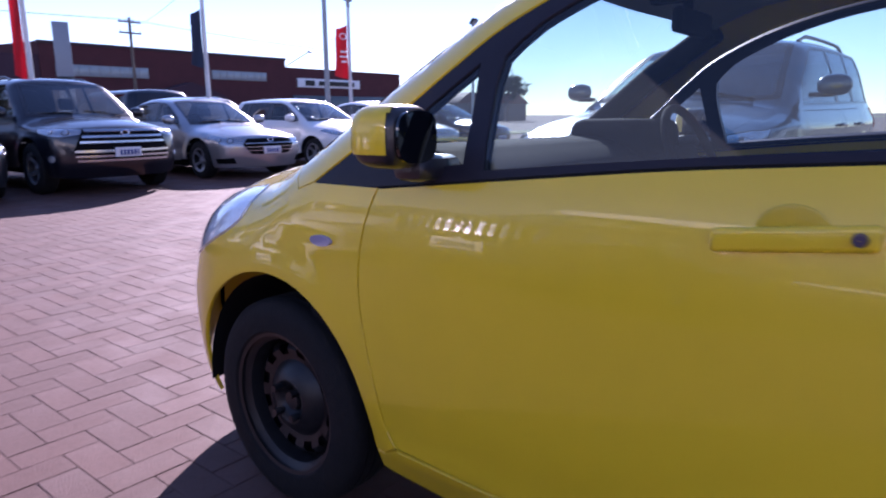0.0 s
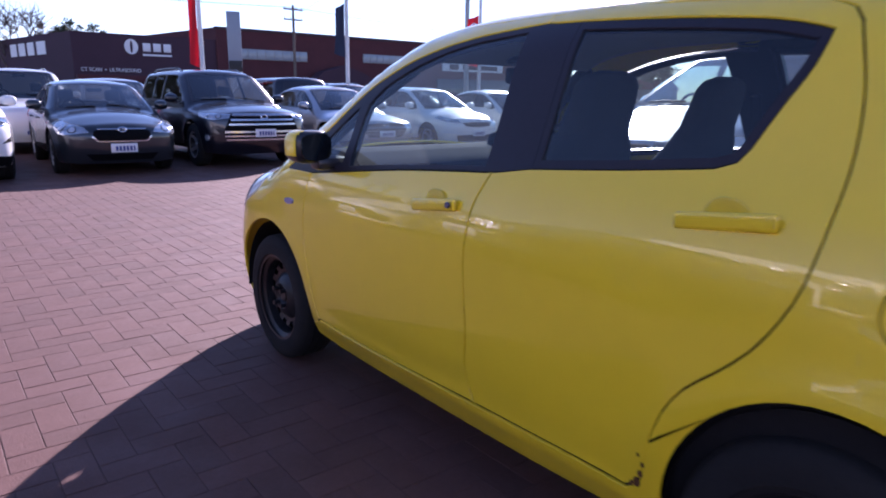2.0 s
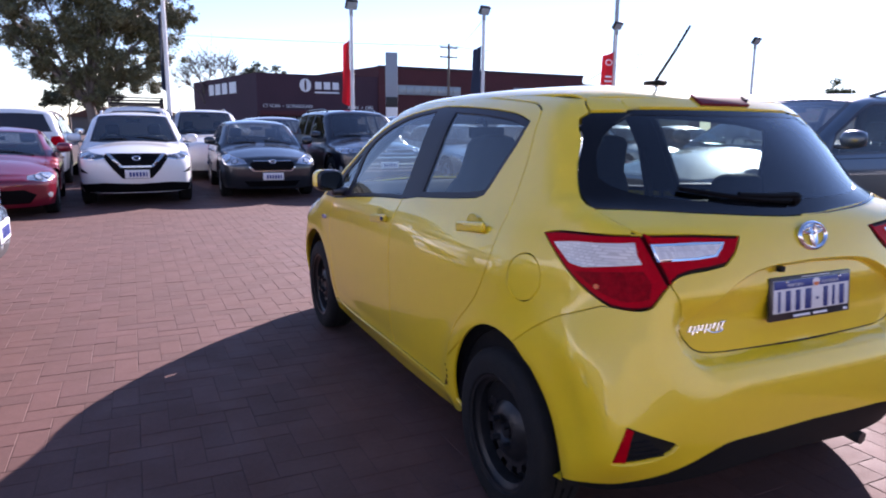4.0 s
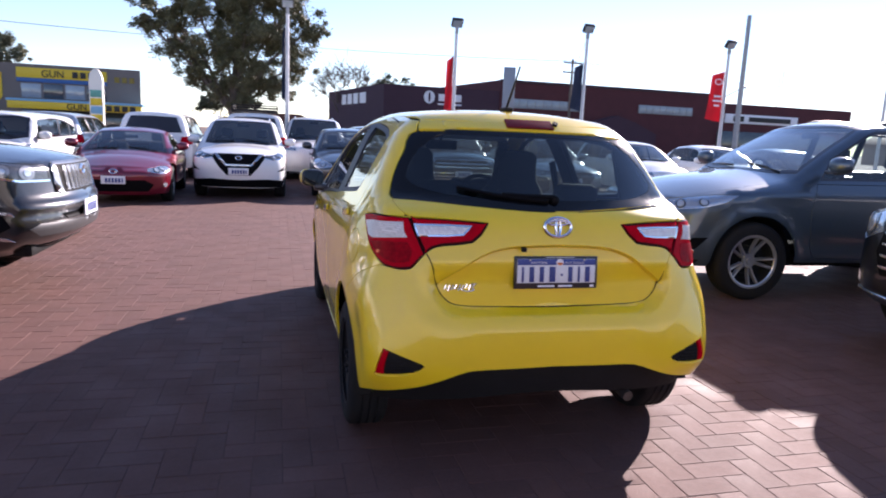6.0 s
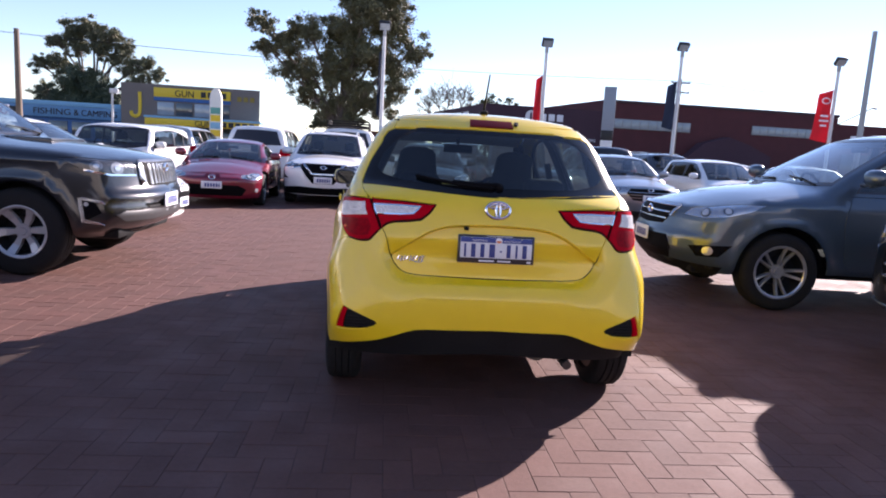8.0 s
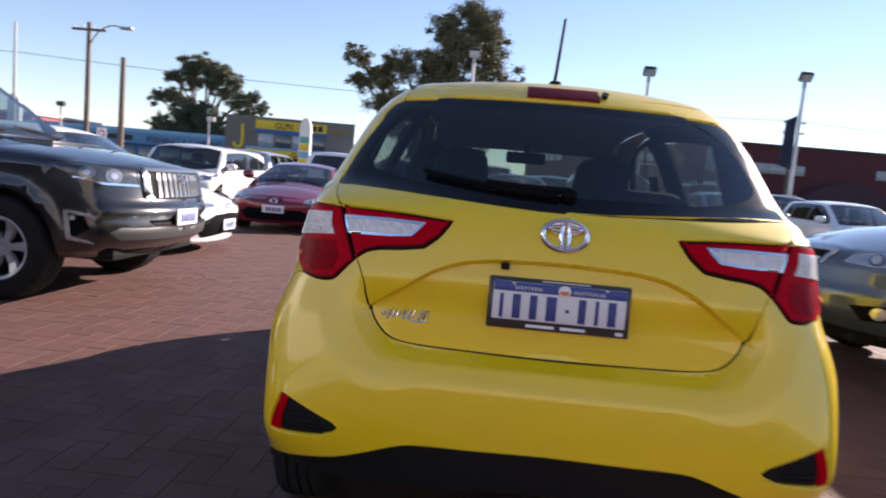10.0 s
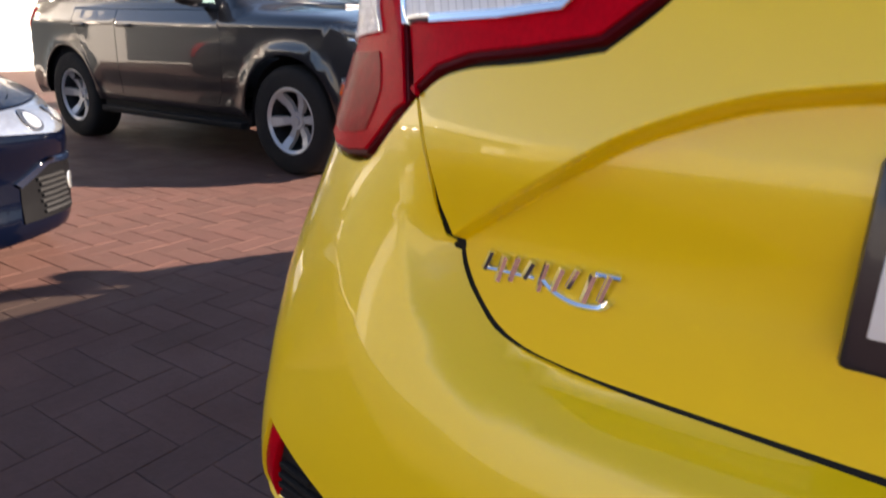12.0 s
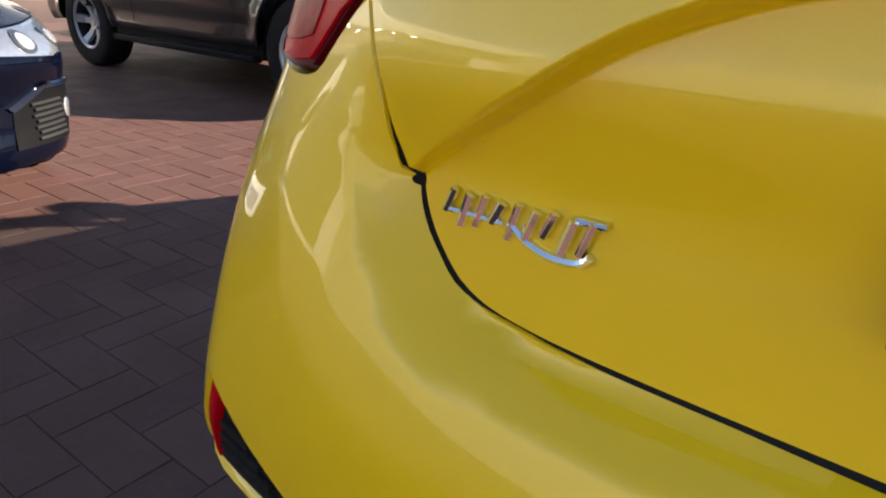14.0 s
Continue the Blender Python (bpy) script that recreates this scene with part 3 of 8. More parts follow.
HATCH = Shape(
    width=[(0.10, 0.70), (0.2, 0.775), (0.3, 0.815), (0.45, 0.838), (0.62, 0.843), (0.8, 0.838), (0.9, 0.828), (1.0, 0.797), (1.06, 0.765), (1.2, 0.70), (1.35, 0.63), (1.45, 0.575), (1.55, 0.51)],
    plan=[(-2.0, 0.946), (-1.8, 0.961), (-1.6, 0.979), (-1.35, 0.990), (-1.0, 0.993), (-0.4, 1), (0.5, 1), (1.0, 0.995), (1.3, 0.992), (1.45, 0.982), (1.6, 0.945), (1.8, 0.85), (2.0, 0.7)],
    rear=[(0.1, -1.84), (0.25, -1.90), (0.4, -1.94), (0.55, -1.95), (0.7, -1.937), (0.8, -1.922), (0.9, -1.903), (1.0, -1.876), (1.05, -1.853), (1.08, -1.83), (1.12, -1.79), (1.3, -1.63), (1.42, -1.51), (1.47, -1.45), (1.55, -1.35)],
    reara=[(0.1, 0.13), (0.3, 0.10), (0.45, 0.038), (0.6, 0.07), (0.75, 0.109), (0.95, 0.153), (1.05, 0.125), (1.15, 0.27), (1.3, 0.28), (1.5, 0.26)],
    rearn=[(0.1, 3.5), (0.6, 4), (0.8, 4), (1.0, 3.4), (1.15, 2.4), (1.5, 2.2)],
    front=[(0.1, 1.84), (0.3, 1.945), (0.5, 1.965), (0.65, 1.925), (0.8, 1.84), (0.9, 1.7), (1.2, 1.5)],
    top=[(-1.6, 1.446), (-1.45, 1.483), (-1.12, 1.520), (-0.6, 1.532), (-0.1, 1.523), (0.2, 1.492), (0.42, 1.415), (0.7, 1.255), (0.95, 1.10), (1.12, 1.01), (1.2, 0.99), (1.5, 0.93), (1.7, 0.865), (1.85, 0.77), (2.0, 0.58)],
    crown=[(-2, 0.045), (0.3, 0.045), (0.7, 0.052), (1.2, 0.058), (2, 0.065)],
    fa=0.37, fn=2.6, kr=0.09,
    extra=hatch_extra)


def build_hatchback():
    s = HATCH
    car = thing("hatchback", "bright yellow five-door hatchback with black steel wheels, parked on brick paving", "car")
    Y = lambda pts: [(s.qs(y), z) for y, z in pts]
    G = 0.0018
    top_edge = [(-0.49, -1.335), (-0.515, -1.0), (-0.525, -0.4), (-0.525, 0.0), (-0.53, 0.22), (-0.545, 0.40)]
    screen_edge = [(-0.545, 0.40), (-0.60, 0.62), (-0.66, 0.82), (-0.705, 1.0)]
    hood_edge = [(-0.705, 1.0), (-0.70, 1.2), (-0.665, 1.4), (-0.60, 1.55)]
    arch_r = [(s.qs(y), z) for y, z in ellipse(-1.365, 0.29, 0.345, 0.395, 0, 180, 26)]
    arch_f = [(s.qs(y), z) for y, z in ellipse(1.06, 0.29, 0.372, 0.385, 0, 180, 26)]
    # outlines of the left side, in girth and height
    lamp = [[(-0.960, 1.028), (-0.90, 1.040), (-0.80, 1.047), (-0.70, 1.051), (-0.60, 1.050), (-0.46, 1.047), (-0.30, 1.037)], [(-0.30, 1.037), (-0.33, 0.995), (-0.37, 0.963)], [(-0.37, 0.963), (-0.43, 0.953), (-0.49, 0.946), (-0.525, 0.935), (-0.548, 0.914)], [(-0.548, 0.914), (-0.565, 0.893), (-0.583, 0.868), (-0.598, 0.850)], [(-0.598, 0.850), (-0.635, 0.844), (-0.70, 0.852), (-0.76, 0.886), (-0.826, 0.930), (-0.960, 1.028)]]
    seam_low = [(-0.72, 0.852), (-0.80, 0.815), (-0.86, 0.785), (-0.94, 0.728), (-1.005, 0.670)]
    door_r = [(-1.225, 1.385), (-1.268, 1.262), (-1.288, 1.14), (-1.287, 1.01), (-1.272, 0.90), (-1.24, 0.82), (-1.19, 0.742), (-1.13, 0.68), (-1.065, 0.62), (-1.02, 0.55), (-0.995, 0.47)]
    door_seam = [(-0.36, 1.468), (-0.526, 1.478), (-0.789, 1.468), (-1.064, 1.446), (-1.15, 1.434), (-1.20, 1.415), (-1.225, 1.385)]
    pillar_line = [(0.875, 0.925), (0.775, 0.993), (0.662, 1.078), (0.537, 1.180), (0.417, 1.268), (0.25, 1.345), (0.10, 1.390), (-0.05, 1.418), (-0.20, 1.434), (-0.36, 1.446)]
    glass_edge = [(-0.655, 1.064), (-0.72, 1.090), (-0.80, 1.116), (-0.862, 1.140), (-0.93, 1.210), (-0.985, 1.275), (-1.06, 1.350), (-1.088, 1.385), (-1.085, 1.405)]
    belt = [(-1.055, 1.087), (-0.8, 1.062), (-0.5, 1.036), (-0.23, 1.014), (0.0, 0.997), (0.2, 0.977), (0.45, 0.950), (0.655, 0.926)]
    b_line = [(-0.385, 1.022), (-0.345, 0.92), (-0.326, 0.79), (-0.328, 0.68), (-0.341, 0.57), (-0.343, 0.5), (-0.338, 0.43), (-0.36, 0.345), (-0.372, 0.316)]
    f_line = [(0.655, 0.926), (0.690, 0.84), (0.709, 0.74), (0.707, 0.66), (0.692, 0.57), (0.662, 0.45), (0.638, 0.35), (0.615, 0.312)]
    edge_roof, edge_screen, edge_hood = s.edge(top_edge), s.edge(screen_edge), s.edge(hood_edge)
    rear_arch_front = [p for p in arch_r if p[0] < s.qs(-1.335)]
    # arch points run from the front foot over the top to the rear foot
    side = outline(
        seam_low[::-1], [seam_low[0], (-0.70, 0.852)], lamp[4][2:], lamp[0][:5] + [(-0.655, 1.051)], [(-0.655, 1.051), glass_edge[0]], glass_edge, [glass_edge[-1], edge_roof[0]], edge_roof, edge_screen,
        [edge_screen[-1], (s.qs(0.935), 0.905)], [(s.qs(0.935), 0.905), Y(pillar_line)[0]], Y(pillar_line), [Y(pillar_line)[-1], Y(door_seam)[0]], Y(door_seam), Y(door_r), [Y(door_r)[-1], arch_r[7]], arch_r[7:19], [arch_r[18], seam_low[-1]])
    fender = outline(Y(f_line), [Y(f_line)[-1], (s.qs(0.66), 0.285)], [(s.qs(0.66), 0.285), arch_f[-1]], arch_f[::-1], [arch_f[0], (s.qs(1.50), 0.45)], [(s.qs(1.50), 0.45), (s.qs(1.46), 0.60), (s.qs(1.44), 0.68)], [(s.qs(1.44), 0.68), (s.qs(1.32), 0.734), (s.qs(1.253), 0.764), (s.qs(1.19), 0.804), (s.qs(1.175), 0.848), edge_hood[1]], edge_hood[1::-1], [edge_hood[0], (s.qs(0.935), 0.905)], [(s.qs(0.935), 0.905), Y(pillar_line)[0]], [Y(pillar_line)[0], Y(f_line)[0]])
    f_door = outline(Y(f_line), Y([(0.615, 0.312), (0.35, 0.300), (0.0, 0.306), (-0.372, 0.316)]), Y(b_line[::-1]), Y([(-0.385, 1.022), (-0.23, 1.012), (0.0, 0.995), (0.2, 0.975), (0.45, 0.948), (0.655, 0.926)]))
    win_r = outline(Y([(-0.525, 1.044), (-0.8, 1.066), (-1.03, 1.089)]), Y([(-1.03, 1.089), (-1.075, 1.105), (-1.095, 1.135)]), Y([(-1.095, 1.135), (-1.125, 1.21), (-1.165, 1.30), (-1.178, 1.37)]), Y([(-1.178, 1.37), (-1.05, 1.400), (-0.85, 1.420), (-0.66, 1.432), (-0.495, 1.440)]), Y([(-0.495, 1.440), (-0.525, 1.044)]))
    r_door = outline(Y(b_line), Y([(-0.372, 0.316), (-0.7, 0.318), (-0.93, 0.318)]), Y([(-0.93, 0.318), (-0.975, 0.36), (-0.995, 0.47)]), Y(door_r[::-1]), Y(door_seam[::-1]), Y([(-0.36, 1.468), (-0.36, 1.446)]), Y([(-0.36, 1.446), (-0.40, 1.442)]), Y([(-0.40, 1.442), (-0.495, 1.440)]), Y([(-0.495, 1.440), (-0.66, 1.432), (-0.85, 1.420), (-1.05, 1.400), (-1.178, 1.37)]), Y([(-1.178, 1.37), (-1.165, 1.30), (-1.125, 1.21), (-1.095, 1.135)]), Y([(-1.095, 1.135), (-1.075, 1.105), (-1.03, 1.089)]), Y([(-1.03, 1.089), (-0.8, 1.066), (-0.525, 1.044)]), Y([(-0.525, 1.044), (-0.385, 1.022)]))
    sill = outline(Y([(0.66, 0.285), (0.615, 0.306), (0.35, 0.295), (0.0, 0.300), (-0.5, 0.312), (-0.93, 0.312)]), Y([(-0.93, 0.312), (-0.972, 0.35), (-0.99, 0.46)]), [Y([(-0.99, 0.46)])[0], arch_r[7]], arch_r[7::-1], Y([(-1.019, 0.29), (-1.012, 0.225), (-0.6, 0.195), (0.0, 0.19), (0.5, 0.2), (0.685, 0.235), (0.686, 0.285)]), Y([(0.686, 0.285), (0.66, 0.285)]))
    black_top = outline(Y(pillar_line), Y([(-0.36, 1.446), (-0.40, 1.442), (-0.495, 1.440)]), Y([(-0.495, 1.440), (-0.525, 1.044)]), Y([(-0.525, 1.044), (-0.385, 1.024), (-0.23, 1.014), (0.0, 0.997), (0.2, 0.977), (0.45, 0.950), (0.655, 0.928), (0.78, 0.918), (0.875, 0.925)]))
    win_f = outline(Y([(-0.345, 1.036), (-0.1, 1.020), (0.15, 0.998), (0.385, 0.975)]), Y([(0.385, 0.975), (0.40, 1.06), (0.41, 1.15), (0.405, 1.20)]), Y([(0.405, 1.20), (0.34, 1.262), (0.20, 1.330), (0.05, 1.378), (-0.10, 1.406), (-0.305, 1.424)]), Y([(-0.305, 1.424), (-0.345, 1.036)]))
    win_t = outline(Y([(0.435, 0.985), (0.462, 1.19)]), Y([(0.462, 1.19), (0.52, 1.145), (0.58, 1.095), (0.62, 1.055)]), Y([(0.62, 1.055), (0.58, 0.99), (0.565, 0.97)]), Y([(0.565, 0.97), (0.435, 0.985)]))
    win_rg = grown(win_r, -0.004)
    for f in (False, True):
        side_name = {"material": YELLOW, "flip": f}
        flap = ellipse(-1.005, 0.880, 0.078, 0.078)
        part("body_side", patch(s, side, [flap] if not f else [], gap=G, name="body_side", **side_name), parent=car)
        if not f:
            part("fuel_flap", patch(s, grown(flap, -0.0045), gap=0, name="fuel_flap", lip=0.008, **side_name), parent=car)
        part("front_wing", patch(s, fender, gap=G, name="front_wing", **side_name), parent=car)
        d1 = part("front_door", patch(s, f_door, gap=0.004, name="front_door", **side_name), parent=car)
        d2 = part("rear_door", patch(s, r_door, gap=0.004, name="rear_door", **side_name), parent=car)
        # black backing strips paint the shade down in the door gaps
        for dd in (f_door, r_door):
            part("door_seal", patch(s, grown(dd, 0.005), [grown(dd, -0.012)], off=-0.007, lip=0.003, step=0.04, name="door_seal", material=DULL_BLACK, flip=f), parent=car, label="black strip that paints shade into the gap")
        part("sill_panel", patch(s, sill, gap=G, name="sill_panel", **side_name), parent=car)
        part("window_surround", patch(s, black_top, [win_f, win_t], gap=0.001, off=-0.003, lip=0.02, name="window_surround", material=PILLAR_FILM, flip=f), parent=car, label="black window surround and pillar")
        part("front_window", patch(s, grown(win_f, -0.002), off=-0.008, lip=0.004, step=0.08, name="front_window", material=GLASS_CLEAR, flip=f), parent=car, label="clear side window")
        part("quarter_window", patch(s, grown(win_t, -0.002), off=-0.008, lip=0.004, step=0.08, name="quarter_window", material=GLASS_CLEAR, flip=f), parent=car, label="small triangular window")
        part("rear_window_frame", patch(s, grown(win_r, -0.001), [grown(win_r, -0.022)], off=-0.003, lip=0.02, name="rear_window_frame", material=PILLAR_FILM, flip=f), parent=d2, label="black rubber window frame")
        part("rear_window", patch(s, grown(win_r, -0.023), off=-0.009, lip=0.004, step=0.08, name="rear_window", material=GLASS_CLEAR, flip=f), parent=d2, label="lightly tinted side window")
        # inner trims
        part("frame_lining", patch(s, black_top, [grown(win_f, -0.003), grown(win_t, -0.003)], gap=0.004, off=-0.030, lip=0, name="frame_lining", material=CABIN, flip=f), parent=car, label="dark lining of the window frame")
        part("frame_lining", patch(s, grown(win_r, 0.055), [grown(win_r, 0.006)], off=-0.030, lip=0, name="frame_lining", material=CABIN, flip=f), parent=car, label="dark lining of the window frame")
        inner = Y([(-1.60, 0.25), (0.95, 0.25)]) + Y([(0.95, 0.88), (0.2, 0.955), (-0.5, 1.015), (-1.10, 1.062), (-1.30, 1.10), (-1.45, 1.10), (-1.60, 1.05)])
        part("door_trim", patch(s, outline(*[[inner[i], inner[(i + 1) % len(inner)]] for i in range(len(inner))], step=0.08), off=-0.055, lip=0.02, step=0.08, name="door_trim", material=CABIN, flip=f), parent=car, label="dark grey inner door trim")
        cp = Y([(-1.10, 1.06), (-1.13, 1.2), (-1.19, 1.36), (-1.30, 1.40)]) + [(-1.06, 1.33), (-0.97, 1.25), (-0.85, 1.13), (s.qs(-1.45), 1.06)]
        part("pillar_trim", patch(s, outline(*[[cp[i], cp[(i + 1) % len(cp)]] for i in range(len(cp))], step=0.06), off=-0.035, lip=0.012, step=0.06, name="pillar_trim", material=CABIN, flip=f), parent=car, label="dark pillar trim")
        # tail lamps: the outer piece on the body, the inner one on the tailgate
        whole = outline(*lamp)
        cut = [(-0.632, 1.2), (-0.628, 1.0), (-0.610, 0.97), (-0.585, 0.94), (-0.549, 0.912), (-0.535, 0.7)]
        def cutx(z):
            return float(np.interp(z, [c[1] for c in cut[::-1]], [c[0] for c in cut[::-1]]))
        def clip(poly, keep_left):
            d = [(p[0] - cutx(p[1])) * (1 if keep_left else -1) for p in poly]
            out = []
            for i in range(len(poly)):
                j = (i + 1) % len(poly)
                if d[i] <= 0:
                    out.append(poly[i])
                if (d[i] <= 0) != (d[j] <= 0):
                    t = d[i] / (d[i] - d[j])
                    out.append((poly[i][0] + (poly[j][0] - poly[i][0]) * t, poly[i][1] + (poly[j][1] - poly[i][1]) * t))
            return out
        for nm, half in (("tail_lamp", clip(whole, True)), ("tailgate_lamp", clip(whole, False))):
            half = grown(half, -0.0035)
            body = part(nm, patch(s, half, off=0.003, lip=0.03, step=0.03, name=nm, material=mat("lamp_edge", (0.075, 0.002, 0.005), 0.3, spec=0.08), flip=f), parent=car, label="red and clear tail lamp with a dark edge")
            part("red_lens", patch(s, grown(half, -0.0045), off=0.0060, lip=0.006, step=0.02, name="red_lens", material=LAMP_RED, flip=f), parent=body)
            if nm == "tail_lamp":
                clear = [(-0.895, 1.006), (-0.80, 1.020), (-0.648, 1.029), (-0.640, 0.995), (-0.626, 0.970), (-0.70, 0.962), (-0.78, 0.950), (-0.82, 0.955)]
            else:
                clear = [(-0.606, 1.024), (-0.47, 1.026), (-0.370, 1.024), (-0.383, 1.008), (-0.406, 0.986), (-0.464, 0.980), (-0.585, 0.976)]
            cl = outline(*[[clear[i], clear[(i + 1) % len(clear)]] for i in range(len(clear))], step=0.02)
            if nm != "tail_lamp":
                part("chrome_edge", patch(s, cl, [grown(cl, -0.0065)], off=0.0115, lip=0.005, step=0.02, name="chrome_edge", material=CHROME, flip=f), parent=body)
            part("clear_lens", patch(s, grown(cl, -0.0070 if nm != "tail_lamp" else 0.0), off=0.0100, lip=0.004, step=0.02, name="clear_lens", material=LAMP_CLEAR if nm == "tail_lamp" else LAMP_INNER, flip=f), parent=body)
            if nm == "tail_lamp":
                deep = outline([(-0.80, 0.935), (-0.71, 0.945), (-0.622, 0.950)], [(-0.622, 0.950), (-0.600, 0.915), (-0.606, 0.875)], [(-0.606, 0.875), (-0.66, 0.866), (-0.72, 0.886), (-0.80, 0.935)], step=0.02)
                part("deep_lens", patch(s, deep, off=0.0075, lip=0.003, step=0.02, name="deep_lens", material=LAMP_DEEP, flip=f), parent=body, label="dark red lower lens")
                # orange disc painted on as a sun glint in the red lens
                part("lamp_bulb", patch(s, ellipse(-0.735, 0.902, 0.007, 0.007, n=12), off=0.012, lip=0.004, step=0.01, name="lamp_bulb", material=mat("glint_orange", (0.85, 0.16, 0.03), 0.4, coat=0.1), flip=f), parent=body, label="small orange disc painted as a sun glint")
        # fog-lamp shaped housings in the bumper
        fog = outline([(-0.650, 0.538), (-0.59, 0.503), (-0.538, 0.474)], [(-0.538, 0.474), (-0.526, 0.460), (-0.540, 0.442)], [(-0.540, 0.442), (-0.58, 0.426), (-0.64, 0.420), (-0.676, 0.424)], [(-0.676, 0.424), (-0.664, 0.48), (-0.650, 0.538)], step=0.015)
        hous = part("bumper_insert", patch(s, grown(fog, -0.001), off=-0.014, lip=0.004, step=0.02, name="bumper_insert", material=DULL_BLACK, flip=f), parent=car, label="black ribbed plastic insert in the bumper")
        for k in range(4):
            zz = 0.434 + 0.016 * k
            rib = outline([(-0.640 + 0.002 * k, zz), (-0.56 - 0.012 * k, zz)], [(-0.56 - 0.012 * k, zz), (-0.56 - 0.012 * k, zz + 0.006)], [(-0.56 - 0.012 * k, zz + 0.006), (-0.640 + 0.002 * k, zz + 0.006)], step=0.02)
            part("rib", patch(s, rib, off=-0.006, lip=0.008, step=0.02, name="rib", material=DULL_BLACK, flip=f), parent=hous)
        red = outline([(-0.650, 0.535), (-0.632, 0.524)], [(-0.632, 0.524), (-0.640, 0.48), (-0.646, 0.426)], [(-0.646, 0.426), (-0.674, 0.428)], [(-0.674, 0.428), (-0.662, 0.48), (-0.650, 0.535)], step=0.015)
        part("reflector", patch(s, grown(red, -0.002), off=-0.004, lip=0.01, step=0.02, name="reflector", material=LAMP_RED, flip=f), parent=hous, label="red reflector")
        # head lamp
        hl = outline([edge_hood[1], (s.qs(1.175), 0.848), (s.qs(1.19), 0.804), (s.qs(1.253), 0.764), (s.qs(1.32), 0.734), (s.qs(1.44), 0.68)], [(s.qs(1.44), 0.68), (-s.q1 - 0.25, 0.64), (-s.q1 - 0.48, 0.66)], [(-s.q1 - 0.48, 0.66), (-s.q1 - 0.44, 0.74), edge_hood[3]], [edge_hood[3], edge_hood[2], edge_hood[1]])
        part("head_lamp", patch(s, grown(hl, -0.003), off=0.004, lip=0.03, name="head_lamp", material=mat("pale_headlamp", (0.78, 0.79, 0.80), 0.12, metal=0.1, coat=1.0, vary=0.2, scale=14, fine=60, bump=0.1, bump_scale=60), flip=f), parent=car, label="clear head lamp")
        rep = [(s.qs(y), z) for y, z in ellipse(0.832, 0.789, 0.036, 0.013)]
        part("side_repeater", patch(s, rep, off=0.010, lip=0.012, step=0.01, name="side_repeater", material=mat("violet_lens", (0.30, 0.27, 0.42), 0.15, coat=1.0), flip=f), parent=car, label="small oval indicator lamp")
        if not f:
            for y_, z_, rr in ((-0.965, 0.345, 0.010), (-0.975, 0.372, 0.007), (-0.982, 0.400, 0.005), (-0.950, 0.334, 0.006), (-0.968, 0.420, 0.004)):
                part("rust_spot", patch(s, ellipse(s.qs(y_), z_, rr, rr * 1.4, n=9), off=0.0012, lip=0.001, step=0.01, name="rust_spot", material=mat("rust", (0.10, 0.035, 0.012), 0.9, vary=0.5, fine=300), flip=f), parent=car, label="brown rust spot at the arch")
    # rear: bumper, tailgate, glass, spoiler
    low = [(-0.835, 0.28), (-0.79, 0.305), (-0.72, 0.330), (-0.62, 0.350), (-0.54, 0.370), (-0.47, 0.398), (-0.40, 0.428), (-0.34, 0.438), (-0.2, 0.440), (0.0, 0.444)]
    gate_low = [(-0.548, 0.914), (-0.530, 0.884), (-0.518, 0.852), (-0.512, 0.815), (-0.507, 0.790), (-0.498, 0.762), (-0.478, 0.733), (-0.444, 0.706), (-0.386, 0.694), (-0.25, 0.690), (0, 0.687)]
    mir = lambda l: [(-x, z) for x, z in l[::-1]]
    arch_back = [p for p in arch_r if p[1] < 0.668 and p[0] > s.qs(-1.42)]
    left = [seam_low[0], (-0.70, 0.852), (-0.635, 0.844), (-0.598, 0.850), (-0.583, 0.868), (-0.565, 0.893), gate_low[0]]
    bumper = outline(arch_back[::-1], [arch_back[0], seam_low[-1]], seam_low[::-1], left, gate_low + mir(gate_low)[1:], [(-x, z) for x, z in left[::-1]], [(-x, z) for x, z in seam_low], [(-seam_low[-1][0], seam_low[-1][1]), (-arch_back[0][0], arch_back[0][1])], [(-x, z) for x, z in arch_back], [(-arch_back[-1][0], arch_back[-1][1]), mir(low)[-1]], [(-x, z) for x, z in low], [(0.0, 0.444), (-0.2, 0.440)], low[::-1][1:], [low[0], arch_back[-1]], step=0.009)
    foghole = outline([(-0.650, 0.538), (-0.59, 0.503), (-0.538, 0.474)], [(-0.538, 0.474), (-0.526, 0.460), (-0.540, 0.442)], [(-0.540, 0.442), (-0.58, 0.426), (-0.64, 0.420), (-0.676, 0.424)], [(-0.676, 0.424), (-0.664, 0.48), (-0.650, 0.538)], step=0.015)
    def ledge(d):
        """The line at distance d round the tailgate's opening."""
        r = 0.13 + d
        l = [(-0.382 - r * math.cos(radians(k)), 0.818 - r * math.sin(radians(k))) for k in range(8, 91, 4)]
        l += [(x, l[-1][1]) for x in np.linspace(-0.36, 0, 24)]
        return l + [(-x, z) for x, z in l[-2::-1]]
    part("rear_bumper", patch(s, bumper, [foghole, both(foghole)], lines=[ledge(d) for d in (0.014, 0.024, 0.034, 0.045, 0.056, 0.068)], gap=0.0018, step=0.011, lip=0.03, name="rear_bumper", material=YELLOW), parent=car)
    lamp_cut = [(-0.627, 1.052), (-0.46, 1.049), (-0.30, 1.039)], [(-0.30, 1.039), (-0.33, 0.995), (-0.37, 0.961)], [(-0.37, 0.961), (-0.43, 0.951), (-0.49, 0.944), (-0.525, 0.933), (-0.548, 0.914)]
